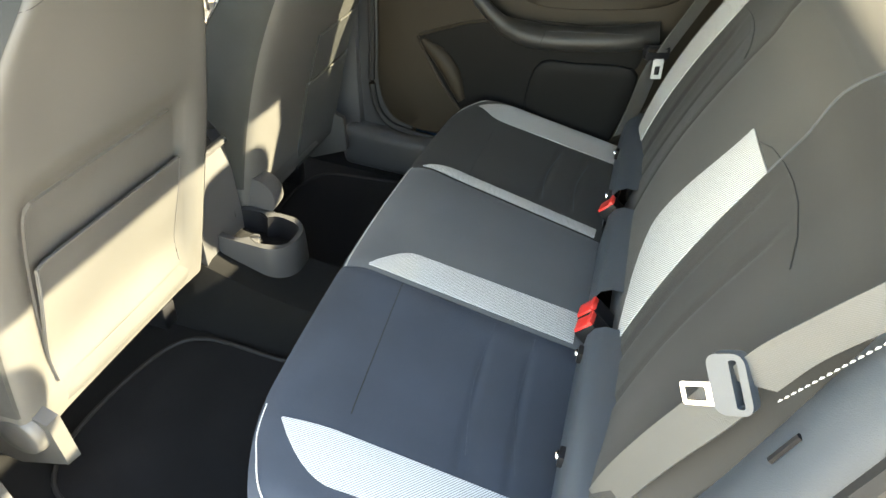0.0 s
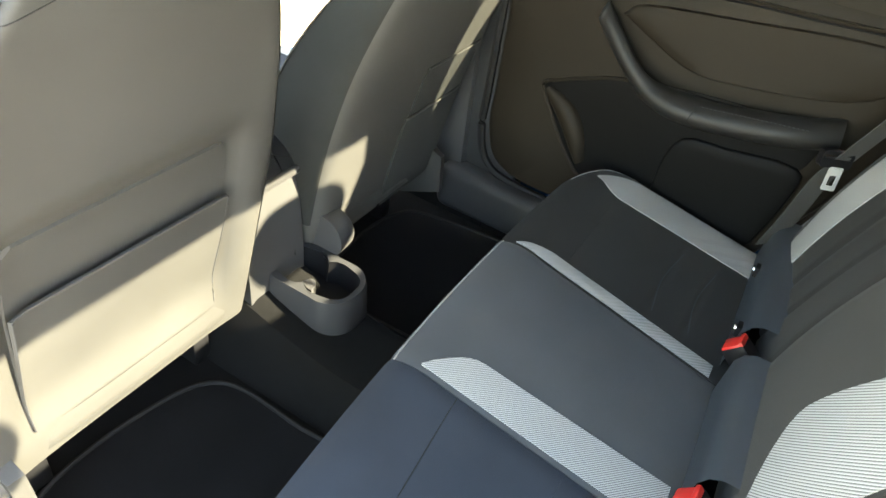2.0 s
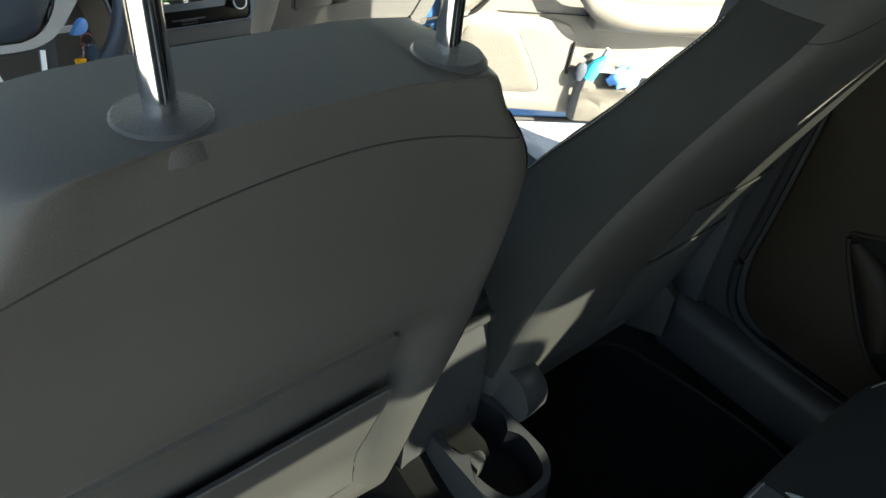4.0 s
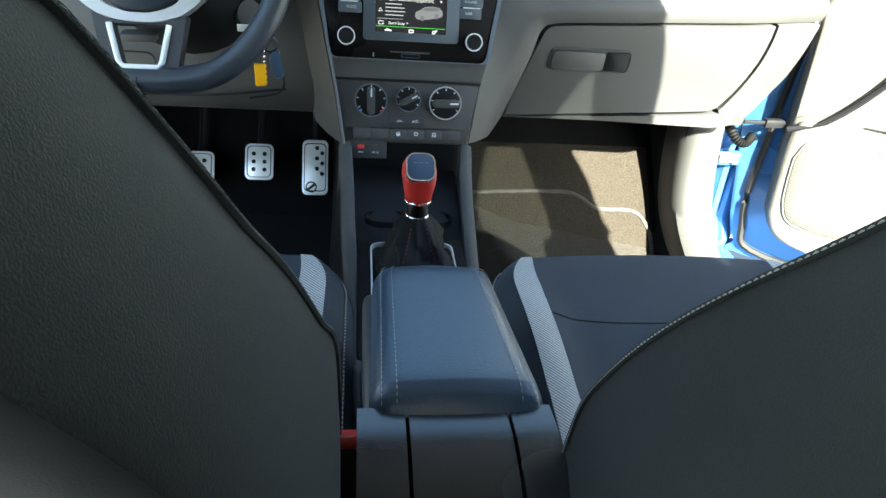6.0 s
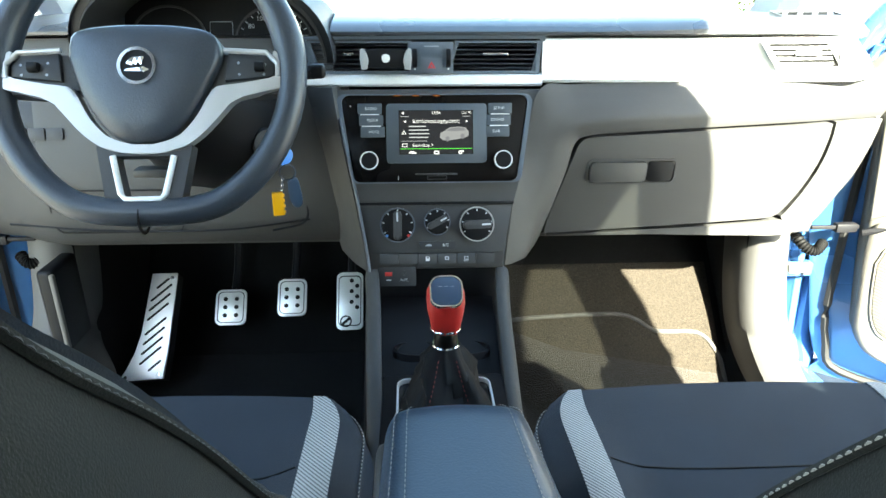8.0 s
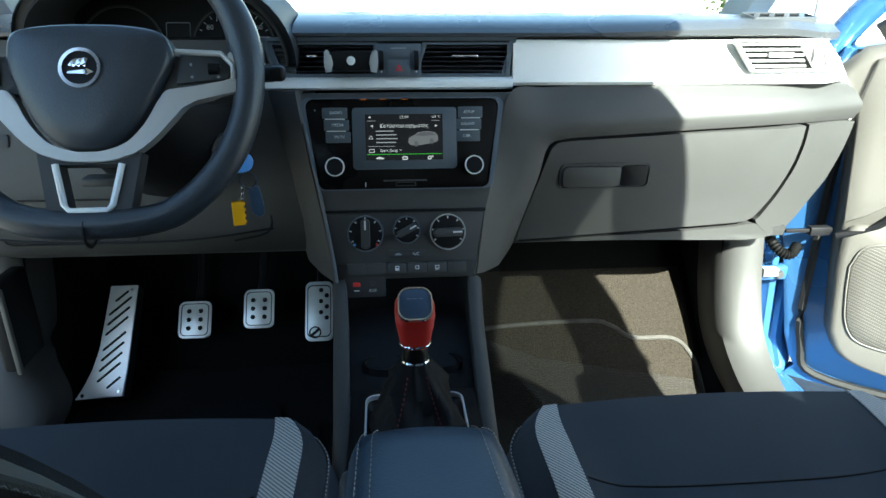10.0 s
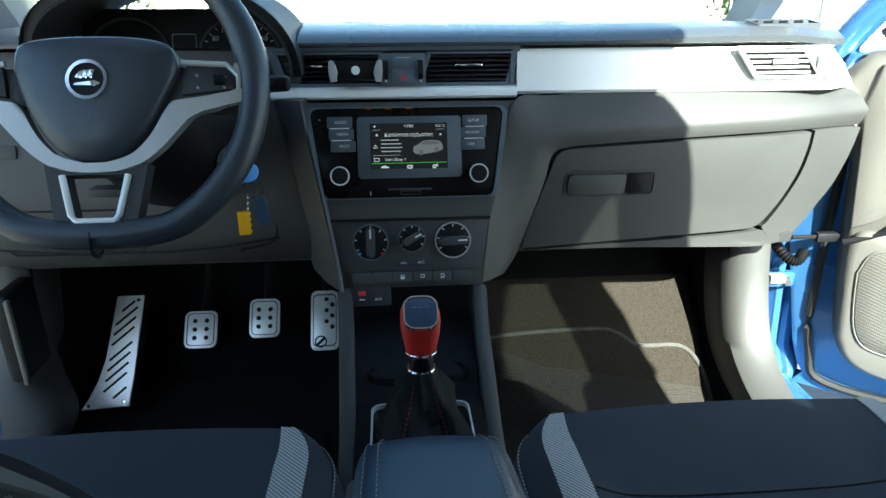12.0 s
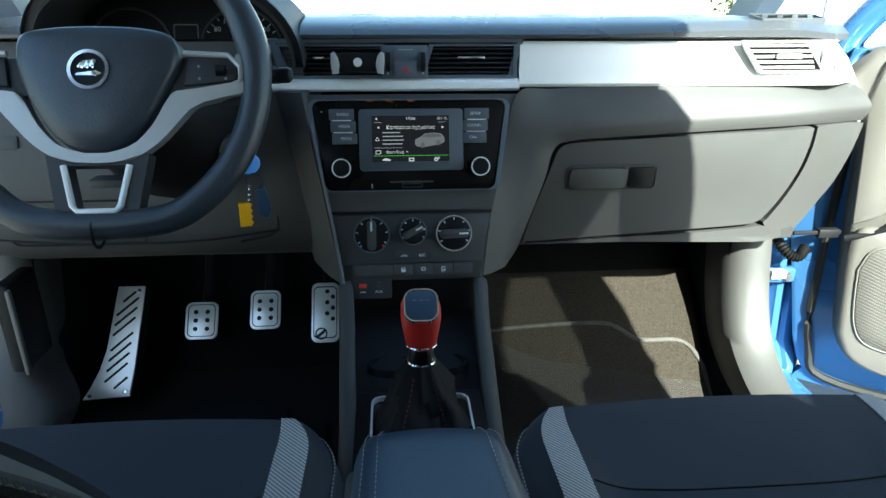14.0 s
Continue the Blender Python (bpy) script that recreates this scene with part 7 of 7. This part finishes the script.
def front_door(s, theta, nm):
    a = radians(theta)
    hx, hy = 0.745, 0.10
    def F(u, z, d):
        return Vector((s * (hx + u * math.sin(a) - d * math.cos(a)), hy - u * math.cos(a) - d * math.sin(a), z))
    door_shell(nm, F, 1.06, 0.03, 0.70, "open blue front door seen from inside", True)
    th = thing("door_lining", F(0.5, 0.1, 0), "grey plastic lining of the open front door in full sun", "door lining", "front door linings")
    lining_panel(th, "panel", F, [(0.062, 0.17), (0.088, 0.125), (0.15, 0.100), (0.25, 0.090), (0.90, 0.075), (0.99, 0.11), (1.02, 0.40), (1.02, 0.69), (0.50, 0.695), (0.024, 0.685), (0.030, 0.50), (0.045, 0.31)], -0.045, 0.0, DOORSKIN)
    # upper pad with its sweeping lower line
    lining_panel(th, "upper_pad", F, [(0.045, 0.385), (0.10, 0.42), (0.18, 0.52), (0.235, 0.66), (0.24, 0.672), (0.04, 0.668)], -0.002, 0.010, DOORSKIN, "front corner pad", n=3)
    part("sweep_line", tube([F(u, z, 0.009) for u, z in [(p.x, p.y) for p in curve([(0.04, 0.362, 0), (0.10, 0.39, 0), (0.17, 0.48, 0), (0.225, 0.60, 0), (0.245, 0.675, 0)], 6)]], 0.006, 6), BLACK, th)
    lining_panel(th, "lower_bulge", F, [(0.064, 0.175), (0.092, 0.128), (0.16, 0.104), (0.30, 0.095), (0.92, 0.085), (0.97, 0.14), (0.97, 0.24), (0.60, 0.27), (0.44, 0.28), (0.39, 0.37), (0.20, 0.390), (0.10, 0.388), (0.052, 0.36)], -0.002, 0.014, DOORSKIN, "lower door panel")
    # speaker grille: pale trapezoid with real holes as a dotted relief
    sp = [(0.072, 0.31), (0.078, 0.25), (0.088, 0.20), (0.11, 0.168), (0.16, 0.156), (0.24, 0.155), (0.32, 0.158), (0.338, 0.175), (0.315, 0.225), (0.268, 0.300), (0.225, 0.352), (0.15, 0.360), (0.09, 0.350)]
    lining_panel(th, "speaker_grille", F, sp, 0.006, 0.0165, GRILLE, "perforated speaker grille", n=3)
    line = [(p.x, p.y) for p in curve([(u, z, 0) for u, z in sp + sp[:1]], 5)]
    part("grille_rim", tube([F(u, z, 0.0158) for u, z in line], 0.0016, 6, caps=False), DOORSKIN, th)
    # map pocket: an open trough
    pk = [(0.45, 0.085), (0.90, 0.085), (0.93, 0.12), (0.93, 0.235), (0.88, 0.25), (0.62, 0.252), (0.49, 0.262), (0.45, 0.225)]
    line = [(p.x, p.y) for p in curve([(u, z, 0) for u, z in pk + pk[:1]], 3)][:-1]
    part("map_pocket", rings([[F(u, z, 0.02) for u, z in line], [F(0.68 + (u - 0.68) * 0.985, 0.17 + (z - 0.17) * 0.97, 0.046) for u, z in line], [F(0.68 + (u - 0.68) * 0.94, 0.17 + (z - 0.17) * 0.90, 0.056) for u, z in line]], caps=False), DOORSKIN, th, "map pocket wall")
    part("pocket_front", rings([[F(0.68 + (u - 0.68) * k, min(0.17 + (z - 0.17) * k, 0.20), 0.056) for u, z in line] for k in (0.95, 0.6, 0.02)]), DOORSKIN, th)
    part("pocket_slot", box(-0.012, 0.012, -0.004, 0.004, -0.05, 0.05, 0.003, m=Matrix.Translation(F(0.415, 0.275, 0.010)) @ pose(0, 0, 0, 0, 0, s * theta)), BLACK, th)
    # armrest and grab handle in one sweep
    line = curve([(0.265, 0.60, 0.020), (0.275, 0.585, 0.055), (0.33, 0.53, 0.070), (0.42, 0.455, 0.075), (0.52, 0.425, 0.075), (0.70, 0.425, 0.072), (0.90, 0.44, 0.055), (0.97, 0.445, 0.02)], 5)
    secs = []
    for i, p in enumerate(line):
        k = i / (len(line) - 1)
        w = 0.018 + 0.022 * smooth01((k - 0.25) / 0.25)
        dp = 0.016 + 0.030 * smooth01((k - 0.4) / 0.2) - 0.02 * smooth01((k - 0.9) / 0.1)
        secs.append([F(p.x + 0.5 * w * math.cos(b) * (1 - smooth01((k - 0.2) / 0.25)), p.y + w * math.sin(b), p.z + dp * math.cos(b) - 0.4 * dp) for b in (2 * math.pi * j / 14 for j in range(14))])
    part("armrest", rings(secs), DOORSKIN, th, "sweeping armrest and grab handle")
    part("arm_root", box(0.44, 0.98, 0.0, 0.055, 0.375, 0.425, 0.01, 3, m=Matrix(((s * math.sin(a), -s * math.cos(a), 0, s * hx), (-math.cos(a), -math.sin(a), 0, hy), (0, 0, 1, 0), (0, 0, 0, 1)))), DOORSKIN, th)
    part("panel_line", tube([F(u, z, 0.004) for u, z in ((0.17, 0.395), (0.30, 0.398), (0.44, 0.40))], 0.002, 5), BLACK, th)
    lev = part("release_surround", ringshape(rrect(0.14, 0.075, 0.02), rrect(0.13, 0.065, 0.017), 0.01, Matrix(((s * math.sin(a), 0, -s * math.cos(a), F(0.47, 0.64, 0.004).x), (-math.cos(a), 0, -math.sin(a), F(0.47, 0.64, 0.004).y), (0, 1, 0, 0.64), (0, 0, 0, 1)))), PLASTIC, th)
    part("release_lever", tube([F(0.42, 0.645, 0.012), (F(0.47, 0.64, 0.022)), F(0.52, 0.63, 0.02)], 0.007, 8), CHROME, lev, "chrome release lever")
    # sealing strip along the door edge
    solid("door_edge_seal_" + nm, tube([F(u, z, -0.035) for u, z in [(p.x, p.y) for p in curve([(0.02, 0.68, 0), (0.018, 0.30, 0), (0.03, 0.12, 0), (0.10, 0.045, 0), (0.50, 0.040, 0), (0.98, 0.045, 0)], 6)]], 0.008, 6), RUBBER, "black rubber seal round the door", "seal", "structure")
    return F


ARMDARK = material("dark_armrest_skin", (0.016, 0.0155, 0.0145), 0.5, vary=0.15, grain=40, bump=0.3, fine=700, spec=0.3)
GRILLE = woven("speaker_grille", (0.092, 0.085, 0.073), (0.045, 0.042, 0.036), 0.0042, 0.6)
FR = front_door(1, 60, "front_right")
FL = front_door(-1, 62, "front_left")
# bottle and a dark pouch lying in the sunlit pocket
bt = thing("bottle", FR(0.50, 0.24, 0.038), "small turquoise plastic bottle in the door pocket", "bottle")
bm = tube([FR(0.475, 0.225, 0.040), FR(0.485, 0.255, 0.040), FR(0.50, 0.275, 0.040), FR(0.508, 0.29, 0.040), FR(0.513, 0.302, 0.040)], [0.020, 0.021, 0.018, 0.010, 0.010], 18)
part("body", bm, CYAN, bt)
part("cap", tube([FR(0.513, 0.300, 0.040), FR(0.520, 0.318, 0.040)], 0.0115, 16), WHITE, bt)
pz = thing("pouch", FR(0.44, 0.26, 0.038), "small dark cloth pouch in the door pocket", "pouch")
part("body", rings([[FR(0.448 + 0.020 * k * math.cos(b), 0.248 + 0.75 * z, 0.038 + 0.014 * k * math.sin(b)) for b in (2 * math.pi * j / 16 for j in range(16))] for k, z in ((0.7, -0.04), (1.0, -0.02), (1.05, 0.0), (0.85, 0.02), (0.4, 0.032))]), CLOTH, pz)
rg = thing("cloth_rag", FR(0.60, 0.25, 0.038), "crumpled blue and white cloth in the door pocket", "cloth")
part("folds", rings([[FR(0.60 + (0.05 * math.cos(b)) * k * (1 + 0.25 * math.sin(3 * b + z * 90)), 0.245 + z + 0.006 * math.sin(5 * b), 0.038 + 0.022 * k * math.sin(b)) for b in (2 * math.pi * j / 24 for j in range(24))] for k, z in ((0.8, -0.04), (1.0, -0.02), (0.95, 0.0), (0.7, 0.018), (0.2, 0.028))]), BLUEPLASTIC, rg)


def rear_door(s, nm):
    def F(u, z, d):
        return Vector((s * (0.660 - d), -u, z))
    def G(u, z, d):
        return Vector((s * (0.690 - d), -0.970 - u, z))
    door_shell(nm, G, 0.74, 0.06, 0.80, "closed blue rear door", False, 0.42)
    th = thing("door_lining", F(1.4, 0.17, 0), "plastic lining of the closed rear door, darkened as in shade, with a sweeping handle", "door lining")
    lining_panel(th, "panel", F, [(0.948, 0.40), (0.952, 0.29), (0.985, 0.205), (1.06, 0.170), (1.20, 0.165), (1.58, 0.165), (1.70, 0.36), (1.78, 0.58), (1.84, 0.80), (1.4, 0.80), (0.93, 0.795), (0.94, 0.6)], -0.045, 0.0, REARDOOR_SHADED, n=5)
    lining_panel(th, "sill_pad", F, [(0.93, 0.775), (1.2, 0.772), (1.5, 0.785), (1.83, 0.80), (1.84, 0.845), (1.4, 0.838), (0.93, 0.83)], -0.02, 0.022, REARDOOR_SHADED, "window sill pad", n=3)
    lining_panel(th, "upper_insert", F, [(1.20, 0.655), (1.24, 0.685), (1.42, 0.712), (1.68, 0.742), (1.74, 0.70), (1.66, 0.63), (1.45, 0.59), (1.36, 0.59), (1.28, 0.62)], -0.002, 0.010, REARDOOR_SHADED, "padded insert", n=4)
    # release lever in its recess
    line = curve([(1.105, 0.765, 0), (1.112, 0.735, 0), (1.155, 0.718, 0), (1.28, 0.732, 0), (1.42, 0.748, 0), (1.56, 0.757, 0), (1.78, 0.775, 0)], 5)
    part("recess_rim", tube([F(p.x, p.y, 0.004) for p in line], 0.004, 6), REARDOOR_SHADED, th)
    part("crease", tube([F(p.x, p.y - 0.006, 0.001) for p in line], 0.0028, 6), BLACK, th)
    lining_panel(th, "recess", F, [(1.20, 0.742), (1.24, 0.736), (1.32, 0.742), (1.335, 0.762), (1.30, 0.774), (1.21, 0.772)], -0.001, 0.003, BLACK, "black lever recess", n=3)
    part("release_lever", tube(curve([F(1.190, 0.776, 0.010), F(1.206, 0.760, 0.020), F(1.245, 0.750, 0.025), F(1.290, 0.746, 0.022)], 4), [0.0055 + 0.0025 * min(1, i / 5) for i in range(13)], 8), CHROME, th, "chrome release lever")
    # flat black panel that paints the shaded hollow running back under the armrest
    lining_panel(th, "hollow", F, [(1.072, 0.447), (1.11, 0.470), (1.165, 0.494), (1.24, 0.520), (1.40, 0.545), (1.62, 0.560), (1.66, 0.52), (1.60, 0.36), (1.52, 0.25), (1.30, 0.235), (1.22, 0.26), (1.175, 0.300), (1.12, 0.372)], -0.002, 0.003, PITCH, "flat black panel painting the shaded hollow under the armrest", n=4)
    part("hollow_edge", tube([F(p.x, p.y, 0.003) for p in curve([(1.62, 0.562, 0), (1.40, 0.547, 0), (1.24, 0.522, 0), (1.165, 0.496, 0), (1.10, 0.467, 0), (1.072, 0.447, 0), (1.12, 0.370, 0), (1.175, 0.298, 0), (1.22, 0.255, 0)], 5)], 0.0045, 6), REARDOOR_SHADED, th)
    # spindle-shaped swelling at the hollow's front
    secs = []
    for k in span(0.0, 1.0, 16):
        cu, cz = 1.084 + 0.125 * k + 0.012 * math.sin(math.pi * k), 0.445 - 0.150 * k + 0.018 * math.sin(math.pi * k)
        w = 0.003 + 0.024 * math.sin(math.pi * min(1.0, 0.06 + 0.84 * k)) ** 0.8
        secs.append([F(cu + 0.75 * w * math.cos(b), cz + 0.65 * w * math.cos(b), 0.003 + 0.8 * w * math.sin(b)) for b in (math.pi * (j / 9 * 1.2 - 0.1) for j in range(10))])
    part("hollow_swelling", rings(secs, closed=False), REARDOOR_SHADED, th, "rounded swelling in the hollow")
    # pocket face in the same black, so that it sinks into that shade
    lining_panel(th, "pocket", F, [(1.40, 0.20), (1.60, 0.22), (1.655, 0.40), (1.64, 0.475), (1.50, 0.462), (1.41, 0.448), (1.385, 0.36)], 0.0, 0.012, PITCH, "lower storage pocket blackened into the hollow's shade", n=3)
    # handle sweeping into the armrest
    line = curve([(1.158, 0.655, 0.008), (1.172, 0.648, 0.036), (1.225, 0.600, 0.050), (1.275, 0.558, 0.055), (1.325, 0.532, 0.058), (1.40, 0.524, 0.060), (1.50, 0.536, 0.060), (1.61, 0.556, 0.052), (1.68, 0.570, 0.02)], 5)
    secs = []
    for i, p in enumerate(line):
        k = i / (len(line) - 1)
        w = 0.018 + 0.012 * smooth01((k - 0.35) / 0.25)
        dp = 0.016 + 0.026 * smooth01((k - 0.4) / 0.2)
        q = line[min(i + 1, len(line) - 1)] - line[max(i - 1, 0)]
        nu, nz = -q.y, q.x
        nn = math.hypot(nu, nz) or 1.0
        secs.append([F(p.x + w * math.sin(b) * nu / nn, p.y + w * math.sin(b) * nz / nn, p.z + dp * math.cos(b) - 0.5 * dp) for b in (2 * math.pi * j / 14 for j in range(14))])
    part("armrest", rings(secs), ARMDARK, th, "sweeping armrest and pull handle")
    part("armrest_seam", tube([F(1.402, 0.500, 0.062), F(1.408, 0.524, 0.083), F(1.415, 0.550, 0.070)], 0.0016, 5), BLACK, th)
    part("stitching", stitches([F(u, 0.552 + 0.14 * (u - 1.42), 0.072) for u in span(1.42, 1.62, 20)], 0.005, 0.003, 0.0008), CLOTH_PLAIN, th)
    solid("door_seal_front_" + nm, tube([F(u, z, -0.005) for u, z in [(p.x, p.y) for p in curve([(0.922, 0.82, 0), (0.935, 0.4, 0), (0.94, 0.27, 0), (0.975, 0.185, 0), (1.06, 0.155, 0), (1.3, 0.15, 0)], 6)]], 0.010, 6), RUBBER, "black rubber seal round the rear door", "seal", "structure")


rear_door(1, "rear_right")

# ---- door jamb details on the painted front pillars ----
for s in (1, -1):
    hg = thing("jamb_hinge", (s * 0.74, 0.12, 0.25), "blue painted lower door hinge with a steel tab and dark bolt", "door hinge", "door hinges")
    part("leaf", box(min(s * 0.688, s * 0.745), max(s * 0.688, s * 0.745), 0.134, 0.156, 0.246, 0.276, 0.006, 3), BLUEPAINT, hg)
    part("striker", box(min(s * 0.685, s * 0.715), max(s * 0.685, s * 0.715), 0.118, 0.135, 0.262, 0.278, 0.002), IRON, hg, "pale steel tab")
    part("bolt", knob(0.009, 0.008, 0.010, pose(s * 0.725, 0.136, 0.261, 90), 6), PLASTIC_MID, hg, "dark bolt")
    ck = thing("door_check_strap", (s * 0.74, 0.12, 0.365), "black and steel door check strap", "door check")
    part("arm", box(min(s * 0.69, s * 0.78), max(s * 0.69, s * 0.78), 0.088, 0.094, 0.363, 0.370, 0.001), BLACK, ck)
    part("stop", box(min(s * 0.735, s * 0.775), max(s * 0.735, s * 0.775), 0.084, 0.100, 0.357, 0.374, 0.003), BLACK, ck)
    gr = thing("cable_grommet", (s * 0.71, 0.12, 0.32), "black corrugated rubber cable sleeve at the door jamb", "cable sleeve")
    line = curve([(s * 0.692, 0.145, 0.338), (s * 0.704, 0.118, 0.318), (s * 0.722, 0.110, 0.312), (s * 0.742, 0.122, 0.325)], 10)
    part("sleeve", tube(line, [0.0085 + 0.0022 * (i % 2) for i in range(len(line))], 12), PITCH, gr)
# left footwell release handle with its pale edge
FIT[0] = Matrix.Translation((-0.042, 0, 0))
rl = thing("bonnet_release", (-0.615, 0.10, 0.25), "black release handle with a pale edge on the footwell side", "handle")
part("body", box(-0.628, -0.600, 0.03, 0.12, 0.17, 0.33, 0.008, 3), BLACK, rl)
part("edge", box(-0.604, -0.596, 0.024, 0.034, 0.17, 0.325, 0.003), DOORSKIN, rl, "pale grey edge strip")
FIT[0] = Matrix()
# light switch panel
ls = thing("light_switch_panel", (-0.60, 0.03, 0.59), "dark switch panel beside the steering wheel", "switch panel")
part("plate", prism(rrect(0.10, 0.075, 0.008), 0.012, facing(-0.605, 0.020, 0.575, 14), 0.002), PLASTIC, ls)
for k in range(3):
    part("button", prism(rrect(0.024, 0.018, 0.002), 0.006, facing(-0.63 + 0.027 * k, 0.013, 0.565, 14), 0.001), PLASTIC_MID, ls)
